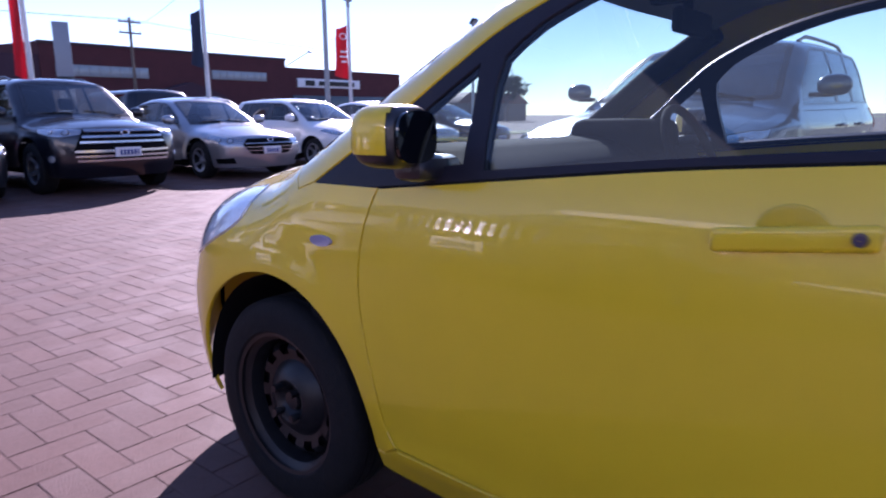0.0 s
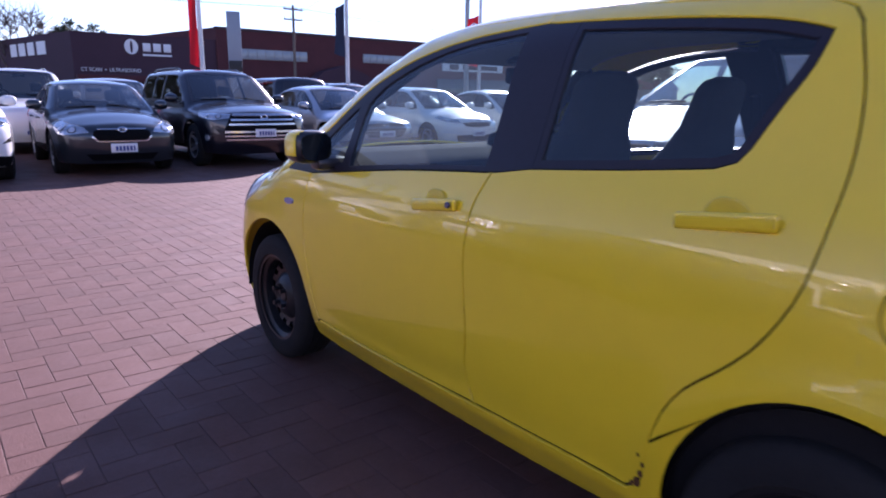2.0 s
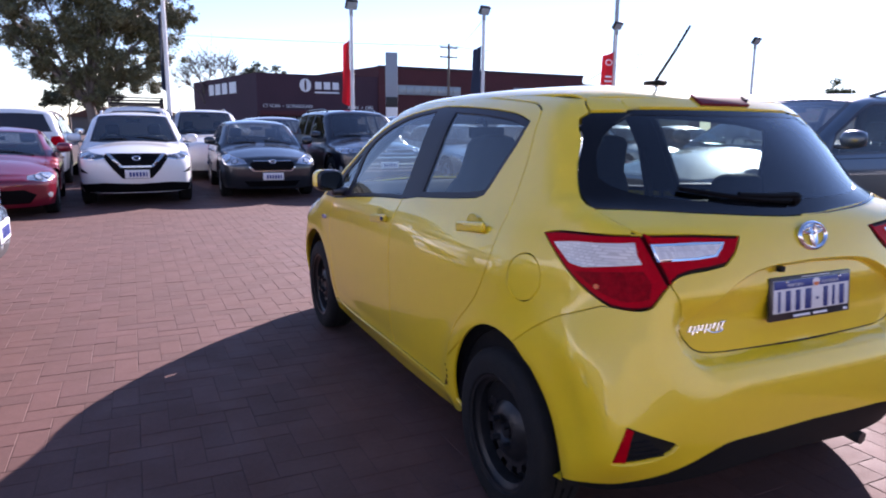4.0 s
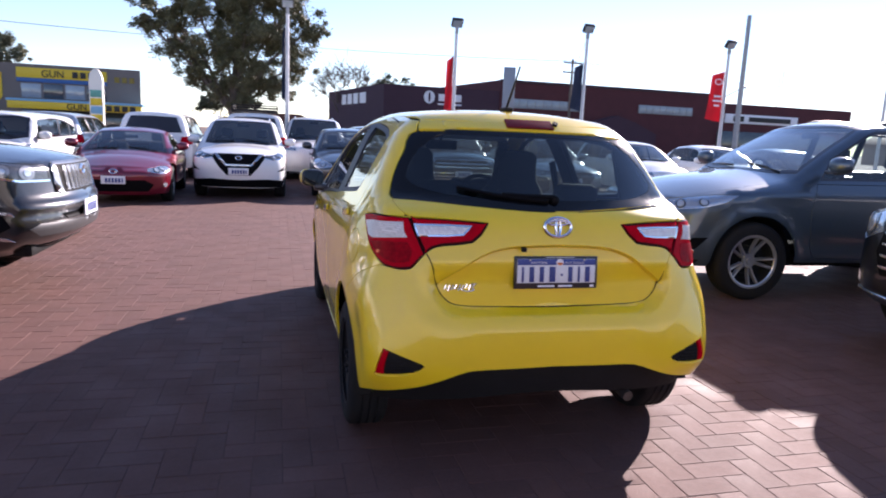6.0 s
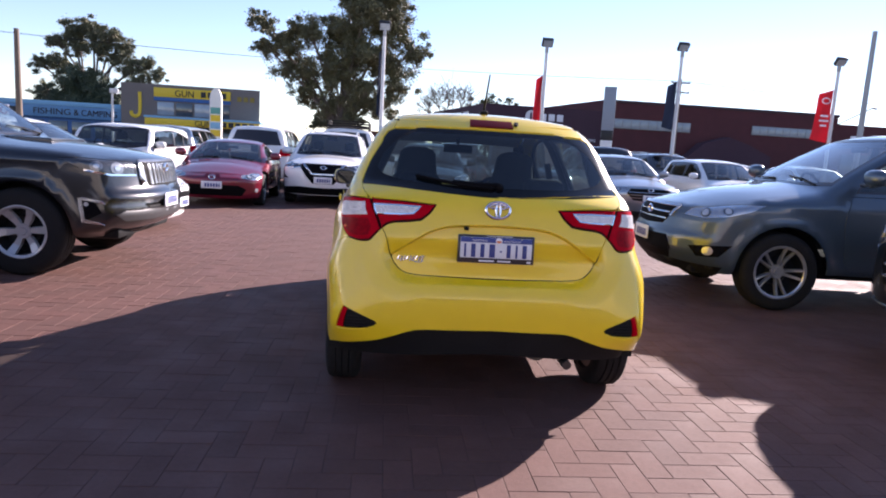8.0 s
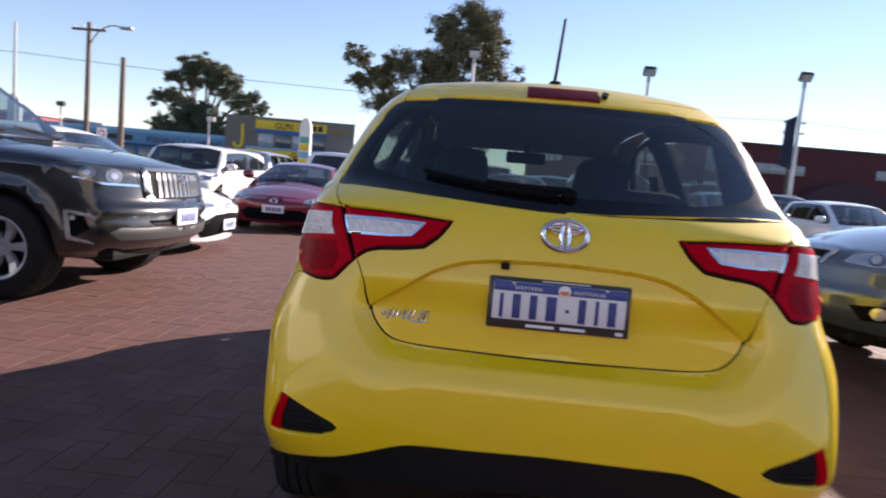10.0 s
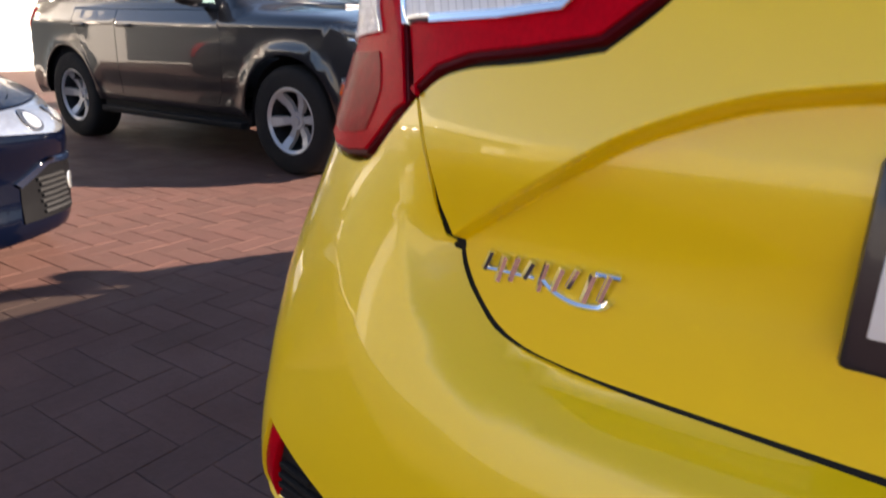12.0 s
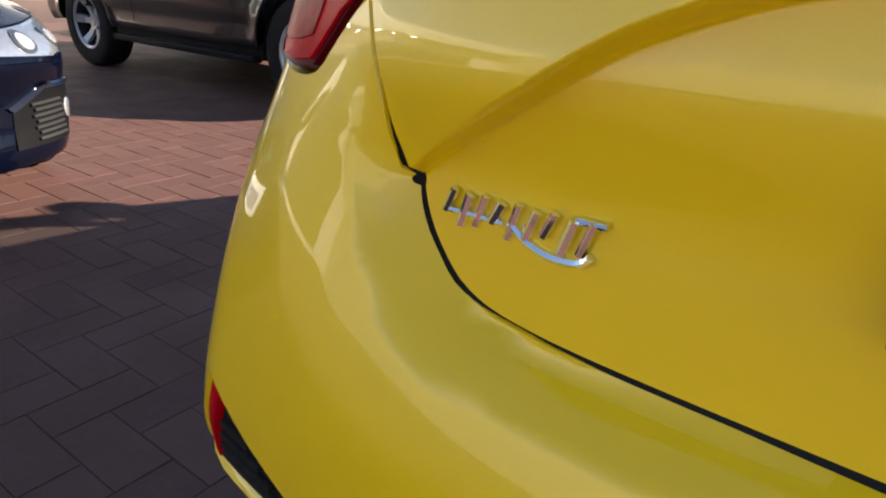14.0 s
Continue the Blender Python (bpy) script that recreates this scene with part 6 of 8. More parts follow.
        part("mirror_glass", boxes((-0.085, 0.085, -0.046, -0.041, -0.06, 0.06), bevel=0.002), MIRROR, mr)
        part("mirror_foot", boxes((min(0, -sg * 0.16), max(0, -sg * 0.16), -0.03, 0.04, -0.085, -0.05), bevel=0.01), BLACK_TRIM, mr)
        if rails == 3 and not fl:
            bm = bmesh.new()
            xr, ya_, yb_ = hw * 0.64, b + 0.55, y0 - 0.20
            for dz in (0.05, 0.12, 0.19):
                c4 = [(-xr, ya_, H + dz), (xr, ya_, H + dz), (xr, yb_, H + dz), (-xr, yb_, H + dz)]
                for k in range(4):
                    tube(bm, [c4[k], c4[(k + 1) % 4]], 0.016)
            for y in np.linspace(ya_, yb_, 9):
                tube(bm, [(-xr, y, H + 0.05), (xr, y, H + 0.05)], 0.022)
                for x in (-xr, xr):
                    tube(bm, [(x, y, H - 0.06), (x, y, H + 0.19)], 0.013)
            part("roof_rack", bm, DULL_BLACK, car, "black basket roof rack")
        if rails in (1, 2):
            bm = bmesh.new()
            pr = [s.up([sg * hw * 0.60], [y])[0] for y in np.linspace(y0 - 0.25, b + 0.55, 9)]
            tube(bm, [(p[0], p[1], p[2] + (0.045 if 0 < i < 8 else 0.0)) for i, p in enumerate(pr)], 0.017)
            part("roof_rail", bm, SILVER_TRIM if rails == 2 else BLACK_TRIM, car)
        if steps:
            part("side_step", boxes((min(sg * hw * 0.90, sg * hw * 1.0), max(sg * hw * 0.90, sg * hw * 1.0), ra_ + r + 0.10, fa_ - r - 0.10, belly - 0.02, belly + 0.035), (min(sg * hw * 0.86, sg * hw * 0.93), max(sg * hw * 0.86, sg * hw * 0.93), ra_ + r + 0.06, fa_ - r - 0.06, belly + 0.0, belly + 0.12), bevel=0.015), DULL_BLACK, car, "black side step")
        if clad:
            for arc in (af, ar):
                part("arch_cladding", patch(s, outline(arc, [arc[-1], (arc[-1][0] + 0.05, zl)], [((p[0] - (arc[0][0] + arc[-1][0]) / 2) * 1.13 + (arc[0][0] + arc[-1][0]) / 2, zl + (p[1] - zl) * 1.11) for p in arc[::-1]], step=0.05), off=0.008, lip=0.02, name="arch_cladding", material=GREY_CLAD if clad == 1 else body, flip=fl, step=0.05), parent=car)
    up_ = lambda pts: pts + [(-x, y) for x, y in pts[::-1]]
    mirror = lambda l: [(-x, y) for x, y in l[::-1]]
    roof_poly = outline(e_roof, [(-R0 * hw, y0), (-0.3 * hw, y0 + 0.06), (0, y0 + 0.08), (0.3 * hw, y0 + 0.06), (R0 * hw, y0)], mirror(e_roof), mirror(redge), redge, step=0.06)
    if tail != "hatch":
        bw = outline([(-0.55 * hw, y1 - 0.04), (-0.70 * hw, y1 - 0.60)], [(-0.70 * hw, y1 - 0.60), (0, y1 - 0.66), (0.70 * hw, y1 - 0.60)], [(0.70 * hw, y1 - 0.60), (0.55 * hw, y1 - 0.04)], [(0.55 * hw, y1 - 0.04), (0, y1 - 0.02), (-0.55 * hw, y1 - 0.04)], step=0.06)
        part("roof", patch(s, roof_poly, [bw], how="up", name="roof", material=body, step=0.09), parent=car)
        part("rear_window", patch(s, grown(bw, -0.002), how="up", off=-0.003, lip=0.005, name="rear_window", material=gm, step=0.1), parent=car, label="rear window")
    else:
        part("roof", patch(s, roof_poly, how="up", name="roof", material=body, step=0.09), parent=car)
    scr = outline(e_scr, [(-S1 * hw, cowl), (-0.45 * hw, cowl + 0.09), (0, cowl + 0.12), (0.45 * hw, cowl + 0.09), (S1 * hw, cowl)], mirror(e_scr), [(R0 * hw, y0), (0.3 * hw, y0 + 0.06), (0, y0 + 0.08), (-0.3 * hw, y0 + 0.06), (-R0 * hw, y0)], step=0.06)
    inner = grown(scr, -0.045)
    part("screen_border", patch(s, grown(scr, -0.004), [inner], how="up", off=-0.002, lip=0.006, name="screen_border", material=BLACK_TRIM, step=0.08), parent=car, label="black border of the windscreen")
    part("windscreen", patch(s, grown(inner, -0.001), how="up", off=-0.003, lip=0.004, name="windscreen", material=screen or SCREEN, step=0.12), parent=car, label="windscreen")
    hd = outline(e_hood, e_nose, mirror(e_nose), mirror(e_hood), [(S1 * hw, cowl), (0.45 * hw, cowl + 0.10), (0, cowl + 0.13), (-0.45 * hw, cowl + 0.10), (-S1 * hw, cowl)], step=0.06)
    part("bonnet", patch(s, hd, how="up", gap=G, name="bonnet", material=body, step=0.07), parent=car)
    for sg in (-1, 1):
        bm = bmesh.new()
        ps = [s.up([sg * hw * u], [cowl + 0.06 - 0.25 * v])[0] for u, v in ((0.15 if sg > 0 else 0.62, 0), (0.42 if sg > 0 else 0.35, 0.12), (0.62 if sg > 0 else 0.05, 0.18))]
        tube(bm, [(p[0], p[1], p[2] + 0.010) for p in ps], 0.009, 0.006)
        part("wiper", bm, DULL_BLACK, car)
    if scoop:
        P = s.up([0], [cowl + 0.42])[0]
        bm = soft_box(-0.34, 0.34, -0.36, 0.20, -0.05, 0.016, 0.012, 0)
        part("bonnet_scoop", bm, body, car, m=Matrix.Translation((0, cowl + 0.42, P[2])))
    # underside, cabin, wheels
    part("underbody", boxes((-hw * 0.72, hw * 0.72, b + 0.25, f - 0.25, belly + 0.02, belly + 0.16), bevel=0.04), DULL_BLACK, car, "black underbody")
    for y in (fa_, ra_):
        for sg in (-1, 1):
            bm = bmesh.new()
            n = 14
            pr = [[bm.verts.new((sg * xx, y + (r + 0.05) * math.cos(math.pi * k / n), r + (r + 0.055) * math.sin(math.pi * k / n))) for k in range(n + 1)] for xx in (hw * 0.93, hw * 0.60)]
            for k in range(n):
                bm.faces.new((pr[0][k], pr[0][k + 1], pr[1][k + 1], pr[1][k]))
            bm.faces.new(pr[1])
            part("wheel_arch_liner", bm, DULL_BLACK, car)
    part("cabin_floor", boxes((-hw * 0.82, hw * 0.82, max(b + 0.4, yc - 0.3), cowl, belly + 0.2, belly + 0.26), bevel=0.01), CABIN, car)
    for sg in (-1, 1):
        nr = Y([(max(b + 0.45, yc - 0.2), belly + 0.22), (cowl, belly + 0.22), (cowl, belt - 0.06), (max(b + 0.45, yc - 0.2), belt - 0.02)])
        part("door_trim", patch(s, outline(*[[nr[i], nr[(i + 1) % 4]] for i in range(4)], step=0.15), off=-0.06, lip=0, name="door_trim", material=CABIN, flip=sg > 0, step=0.15), parent=car)
        add_seat(car, sg * hw * 0.42, (cowl + ybp) / 2 - 0.45, belt - 0.46, rest=0.56)
    part("rear_seat", soft_box(-hw * 0.72, hw * 0.72, ybp - 1.0, ybp - 0.82, belt - 0.45, belt + 0.10, 0.06, 0.2), CLOTH, car)
    part("dashboard", soft_box(-hw * 0.80, hw * 0.80, cowl - 0.42, cowl - 0.02, belt - 0.35, belt - 0.02, 0.06), CABIN, car)
    bm = bmesh.new()
    tube(bm, [Vector((0.18 * math.cos(k * math.pi / 12), 0.18 * math.sin(k * math.pi / 12), 0)) for k in range(25)], 0.015, n=8)
    part("steering_wheel", bm, CABIN, car, m=Matrix.Translation((hw * 0.42, cowl - 0.50, belt + 0.02)) @ Matrix.Rotation(radians(65), 4, "X"))
    part("inner_mirror", boxes((-0.12, 0.12, -0.02, 0.02, -0.03, 0.03), bevel=0.012), CABIN, car, m=Matrix.Translation((0, y0 + 0.06, H - 0.18)))
    add_wheels(car, hw - tw / 2 - 0.02, (ra_, fa_), r, tw, rim, alloy_rim(rim, tw), rim_mat or ALLOY, spoke_set(rim, tw, spokes, wide, split))
    # number plates and a plain oval emblem
    P = s.ring([-s.q2 + 0.001], [plate])[0]
    pl_ = part("plate", boxes((-0.186, 0.186, -0.006, 0.008, -0.067, 0.067), bevel=0.004), PLATE_WHITE, car, m=Matrix.Translation((0, P[1] + 0.02, plate)), label="white registration plate")
    x = -0.15
    for w_ in (0.022, 0.034, 0.034, 0.034, 0.034, 0.034):
        part("plate_bar", boxes((x, x + w_, 0.006, 0.0105, -0.042, 0.03), bevel=0.001), INK_BLUE, pl_)
        x += w_ + 0.016
    P = s.ring([-s.q2 + 0.001], [hf - 0.10])[0]
    part("emblem", ring_mesh(0.066, 0.046, 0.012), CHROME, car, m=Matrix.Translation((0, P[1] + 0.018, hf - 0.10)) @ Matrix.Rotation(radians(-90), 4, "X"), label="chrome oval emblem")
    return car


def bar(u0, u1, z, h=0.022, rise=0.0):
    return [(u0, z - h / 2), (u1, z - h / 2 + rise), (u1, z + h / 2 + rise), (u0, z + h / 2)]


def facing(x, y, deg, L, nose=True):
    """The pose of a car whose nose is at (x, y) and which looks deg degrees from +y (to the left positive)."""
    a = radians(deg)
    return Matrix.Translation((x + math.sin(a) * L / 2, y - math.cos(a) * L / 2, 0)) @ Matrix.Rotation(a, 4, "Z")


RIGHT, LEFT, NEAR = -90, 90, 180
ROW = "parked cars in the front row"
PEARL = paint("pearl_white", (0.78, 0.78, 0.77))
# to the left of the hatchback
vehicle("dark grey four-wheel drive with a chrome slatted grille", ((0.020, 0.020, 0.024), 0.45, 0.28), 4.84, 1.885, 1.86, 2.85, 1.0, 0.385, 0.265, rim=0.228, belt=1.14, hood=(1.07, 1.20), cowl=0.82, roof=(0.10, -1.9), belly=0.30, name="four_wheel_drive",
        nose=[(0.25, 0.34), (0.36, 0.24), (0.44, 0.09), (0.50, 0.035), (0.58, 0.015), (0.64, 0.05), (0.68, 0.0), (0.74, 0.0), (0.79, 0.045), (0.90, 0.07), (1.02, 0.09), (1.10, 0.14), (1.2, 0.24), (1.86, 0.8)], hood_crown=0.035, dark_lamp=True,
        lamp=[(0.54, 0.900), (0.80, 0.905), (1.0, 0.945), (1.20, 1.050), (1.02, 1.060), (0.80, 1.045), (0.54, 1.03)], grille=[(0, 0.79), (0.42, 0.80), (0.47, 0.90), (0.45, 1.03), (0, 1.04)],
        bars=[[(0.022 + k * 0.076, 0.82), (0.038 + k * 0.076, 0.82), (0.038 + k * 0.076, 1.01), (0.022 + k * 0.076, 1.01)] for k in range(5)] + [[(0.044 + k * 0.076, 0.82), (0.054 + k * 0.076, 0.82), (0.054 + k * 0.076, 1.01), (0.044 + k * 0.076, 1.01)] for k in range(5)] + [bar(0, 0.46, 1.03, 0.022), [(0.43, 0.79), (0.50, 0.82), (0.51, 1.02), (0.45, 1.03)]], bar_mat=mat("slat_chrome", (0.34, 0.35, 0.37), 0.25, metal=0.85, vary=0.1),
        adds=[("bumper_lip", mat("bumper_silver", (0.05, 0.05, 0.054), 0.45, metal=0.2, vary=0.1), [(0, 0.50), (0.70, 0.50), (0.78, 0.56), (0.70, 0.59), (0, 0.575)], 0.012, "grey bumper lip"), ("lower_grille", GRILLE_BLACK, [(0, 0.605), (0.42, 0.605), (0.46, 0.645), (0, 0.645)], 0.003, "black lower grille"),
              ("fog_recess", GRILLE_BLACK, [(0.88, 0.58), (0.97, 0.52), (1.01, 0.53), (1.02, 0.68), (0.92, 0.67)], 0.002, "black recess"), ("fog_bezel", SILVER_TRIM, [(0.99, 0.50), (1.02, 0.49), (1.045, 0.71), (1.015, 0.705)], 0.012, "silver bezel"), ("fog_bezel", SILVER_TRIM, [(0.86, 0.665), (1.02, 0.69), (1.02, 0.715), (0.88, 0.69)], 0.012, "silver bezel"), ("fog_bezel", SILVER_TRIM, [(0.86, 0.475), (1.0, 0.49), (1.01, 0.525), (0.90, 0.50)], 0.012, "silver bezel"),
              ("tow_cover", DULL_BLACK, [(0, 0.335), (0.62, 0.335), (0.66, 0.40), (0, 0.40)], 0.004, "black under tray")],
        fog=(0.985, 0.655, 0.018), spokes=6, wide=0.088, rim_mat=ALLOY_GREY, rails=2, flare=0.022, plate=0.66, scoop=True, tuck=0.24, sharp=0.6, glass_mat=GLASS_CLEAR, steps=True, m=facing(-2.70, 1.84, RIGHT, 4.84))
vehicle("dark blue sedan with clear twin head lamps and round fog lamps", mat("navy_gloss", (0.001, 0.002, 0.007), 0.2, 0.0, spec=0.08, coat=0.22, vary=0.03, scale=2.0), 4.63, 1.81, 1.43, 2.81, 0.80, 0.33, 0.225, belt=0.92, hood=(0.72, 0.92), cowl=0.95, roof=(0.15, -0.95), tail="sedan", deck=1.02, belly=0.13, name="sedan_car",
        nose=[(0.08, 0.12), (0.165, 0.045), (0.22, 0.015), (0.30, 0.035), (0.44, 0.045), (0.505, 0.012), (0.54, 0.0), (0.59, 0.015), (0.67, 0.06), (0.76, 0.13), (0.90, 0.30), (1.43, 0.9)],
        lamp=[(0.42, 0.590), (0.74, 0.562), (1.00, 0.585), (1.16, 0.650), (1.13, 0.700), (0.80, 0.680), (0.42, 0.665)], grille=[(0.06, 0.54), (0.32, 0.52), (0.36, 0.62), (0.32, 0.68), (0.06, 0.68)], intake=[(0.50, 0.24), (0.93, 0.235), (0.98, 0.31), (0.96, 0.425), (0.68, 0.44), (0.52, 0.37)],
        bars=[bar(0.60 + 0.012 * (k % 2), 0.76, 0.262 + 0.022 * k, 0.010) for k in range(7)], bar_mat=mat("mesh_black", (0.02, 0.02, 0.021), 0.5, spec=0.2), adds=[("intake_lip", mat("navy_edge", (0.004, 0.008, 0.02), 0.2, coat=0.5), [(0.52, 0.375), (0.68, 0.445), (0.97, 0.432), (0.97, 0.450), (0.68, 0.468), (0.50, 0.395)], 0.012, "glossy lip over the intake")], fog=(0.845, 0.340, 0.040), spokes=5, split=True, plate=0.44, m=facing(-2.80, -1.73, RIGHT, 4.63))
vehicle("white hatchback with a low black-trimmed front lip", PEARL, 4.37, 1.79, 1.44, 2.64, 0.92, 0.32, belt=0.94, hood=(0.70, 0.92), cowl=0.92, roof=(0.15, -1.3), belly=0.15, name="parked_hatchback",
        lamp=[(0.30, 0.60), (0.70, 0.57), (1.15, 0.66), (1.20, 0.72), (0.80, 0.67), (0.30, 0.64)], grille=[(0, 0.26), (0.50, 0.22), (0.66, 0.36), (0.36, 0.50), (0, 0.52)], bars=[bar(0.0, 0.95, 0.185, 0.03)], bar_mat=PEARL, plate=0.37, m=facing(-3.40, 4.60, RIGHT, 4.37))
# to the right of it
vehicle("blue-grey metallic four-wheel drive wagon with roof rails", ((0.066, 0.096, 0.130), 0.5, 0.33), 4.66, 1.89, 1.74, 2.70, 1.0, 0.365, 0.235, rim=0.245, belt=1.11, hood=(0.94, 1.17), cowl=0.86, roof=(0.08, -1.75), belly=0.26, name="sport_wagon",
        nose=[(0.2, 0.26), (0.32, 0.14), (0.42, 0.04), (0.50, 0.0), (0.62, 0.0), (0.70, 0.03), (0.82, 0.06), (0.94, 0.12), (1.05, 0.25), (1.74, 0.8)], hood_crown=0.045,
        lamp=[(0.57, 0.835), (0.80, 0.822), (1.0, 0.848), (1.20, 0.905), (1.34, 0.980), (1.15, 0.972), (0.95, 0.948), (0.62, 0.905)], grille=[(0, 0.70), (0.34, 0.72), (0.43, 0.82), (0.46, 0.895), (0, 0.91)], bars=[bar(0, 0.46, 0.90, 0.022), bar(0, 0.40, 0.83, 0.014), bar(0, 0.38, 0.77, 0.014), [(0.42, 0.80), (0.45, 0.80), (0.48, 0.90), (0.45, 0.91)]],
        intake=[(0, 0.40), (0.46, 0.40), (0.52, 0.50), (0.46, 0.62), (0, 0.62)], adds=[("fog_recess", GRILLE_BLACK, [(0.70, 0.555), (0.78, 0.465), (0.96, 0.475), (1.06, 0.585), (0.86, 0.575)], 0.003, "black fog-lamp recess"), ("front_skirt", DULL_BLACK, [(0, 0.295), (0.95, 0.295), (1.0, 0.375), (0.5, 0.39), (0, 0.40)], 0.004, "black lower skirt")], fog=(0.87, 0.525, 0.042),
        # denser film and gloss in the screen stand for dust and bright reflections
        spokes=5, split=True, wide=0.085, rails=1, flare=0.012, plate=0.60, tuck=0.30, sharp=0.8, mirror_at=(0.04, 0.08, 0.08), screen=glass("hazy_screen_glass", (0.60, 0.68, 0.70), dusty=0.07, base=0.18), m=facing(2.17, 1.66, LEFT - 3, 4.66), glass_mat=GLASS_CLEAR)
vehicle("black sport utility car with a bright slatted nose", ((0.006, 0.006, 0.007), 0.2, 0.3), 4.70, 1.86, 1.72, 2.70, 0.92, 0.36, belt=1.10, hood=(1.06, 1.16), cowl=0.95, roof=(0.28, -1.8), belly=0.30, name="sport_utility",
        lamp=[(0.50, 0.86), (0.72, 0.78), (1.06, 0.90), (1.18, 1.02), (0.90, 1.02), (0.54, 1.0)], grille=[(0, 0.56), (0.45, 0.56), (0.52, 0.72), (0.45, 0.96), (0, 0.98)], bars=[bar(0, 0.46, z, 0.016) for z in (0.62, 0.70, 0.78, 0.86, 0.93)] + [bar(0.1, 1.0, 0.405, 0.022)], plate=0.50, m=facing(2.90, -1.22, LEFT, 4.70))
# the front row, noses to the yard
vehicle("red two-door sports coupe with a wide black intake", ((0.17, 0.004, 0.020), 0.3, 0.3), 4.24, 1.775, 1.29, 2.57, 0.85, 0.315, belt=0.88, hood=(0.66, 0.86), cowl=0.72, roof=(-0.05, -0.85), tail="sedan", deck=0.95, belly=0.13, name="coupe_car", group=ROW,
        lamp=[(0.50, 0.56), (0.72, 0.52), (0.98, 0.56), (1.05, 0.65), (0.80, 0.66), (0.52, 0.62)], intake=[(0, 0.22), (0.52, 0.22), (0.60, 0.34), (0.46, 0.42), (0, 0.42)], fog=(0.80, 0.33, 0.04), plate=0.42, spokes=5, m=facing(-3.80, 7.62, NEAR + 3, 4.24))
vehicle("white sport utility car with a black V-shaped grille", PEARL, 4.38, 1.806, 1.60, 2.65, 0.90, 0.345, belt=1.02, hood=(0.90, 1.04), cowl=0.92, roof=(0.22, -1.55), belly=0.19, name="sport_utility", group=ROW,
        lamp=[(0.47, 0.80), (0.62, 0.765), (0.95, 0.80), (1.16, 0.885), (1.02, 0.925), (0.74, 0.885), (0.50, 0.86)], dark_lamp=True, grille=[(0, 0.47), (0.22, 0.47), (0.36, 0.62), (0.49, 0.82), (0.46, 0.875), (0, 0.875)], bars=[[(0.20, 0.655), (0.25, 0.655), (0.455, 0.865), (0.385, 0.865)], bar(0, 0.22, 0.665, 0.03)], adds=[("fog_recess", GRILLE_BLACK, [(0.70, 0.55), (0.90, 0.57), (0.94, 0.66), (0.80, 0.61)], 0.003, "black fog-lamp recess")], intake=[(0, 0.24), (0.9, 0.24), (0.95, 0.36), (0.5, 0.40), (0, 0.38)], fog=(0.90, 0.40, 0.035), rails=2, clad=1, plate=0.545, m=facing(-1.86, 8.80, NEAR, 4.38))
vehicle("dark blue-grey sedan with a split chrome-edged grille", ((0.020, 0.026, 0.034), 0.4, 0.32), 4.60, 1.79, 1.47, 2.685, 0.93, 0.33, belt=0.96, hood=(0.80, 0.98), cowl=0.95, roof=(0.15, -0.95), tail="sedan", deck=1.08, belly=0.16, name="sedan_car", group=ROW,
        lamp=[(0.44, 0.66), (0.80, 0.62), (1.10, 0.72), (1.18, 0.84), (0.90, 0.82), (0.50, 0.74)], grille=[(0, 0.53), (0.32, 0.535), (0.41, 0.60), (0.39, 0.68), (0.30, 0.70), (0, 0.705)], bars=[bar(0, 0.34, 0.705, 0.018), bar(0, 0.33, 0.53, 0.018), [(0.32, 0.53), (0.35, 0.525), (0.425, 0.60), (0.40, 0.61)]], intake=[(0, 0.24), (0.42, 0.24), (0.50, 0.34), (0, 0.34)], plate=0.43, m=facing(0.42, 9.15, NEAR - 2, 4.60))
vehicle("dark blue large sport utility car with a three-bar chrome grille", ((0.008, 0.009, 0.016), 0.35, 0.3), 4.89, 1.925, 1.73, 2.79, 0.97, 0.37, 0.24, rim=0.225, belt=1.08, hood=(0.97, 1.10), cowl=1.02, roof=(0.28, -1.85), belly=0.21, name="sport_utility", group=ROW,
        lamp=[(0.50, 0.86), (0.80, 0.82), (1.18, 0.86), (1.28, 0.94), (0.90, 0.94), (0.52, 0.93)], grille=[(0, 0.48), (0.58, 0.48), (0.66, 0.62), (0.54, 0.92), (0, 0.93)], bars=[bar(0, 0.52, 0.90, 0.035), bar(0, 0.55, 0.82, 0.03), bar(0, 0.58, 0.745, 0.03), bar(0, 0.64, 0.62, 0.035), bar(0, 0.64, 0.55, 0.03), bar(0, 0.62, 0.49, 0.03)], fog=(0.92, 0.52, 0.05), rails=1, plate=0.60, m=facing(2.72, 9.20, NEAR, 4.89))
vehicle("silver mid-size sedan with a black grille", ((0.42, 0.43, 0.45), 0.7, 0.3), 4.74, 1.815, 1.47, 2.77, 0.95, 0.33, belt=0.95, hood=(0.78, 0.95), cowl=0.95, roof=(0.15, -0.95), tail="sedan", deck=1.05, belly=0.16, name="sedan_car", group=ROW,
        lamp=[(0.48, 0.64), (0.80, 0.60), (1.14, 0.68), (1.22, 0.78), (0.85, 0.74), (0.50, 0.71)], grille=[(0, 0.42), (0.40, 0.44), (0.52, 0.60), (0.44, 0.70), (0, 0.71)], bars=[bar(0, 0.48, z, 0.012) for z in (0.50, 0.56, 0.62)], intake=[(0.62, 0.28), (0.95, 0.28), (0.98, 0.36), (0.66, 0.38)], plate=0.50, m=facing(5.45, 9.50, NEAR, 4.74))
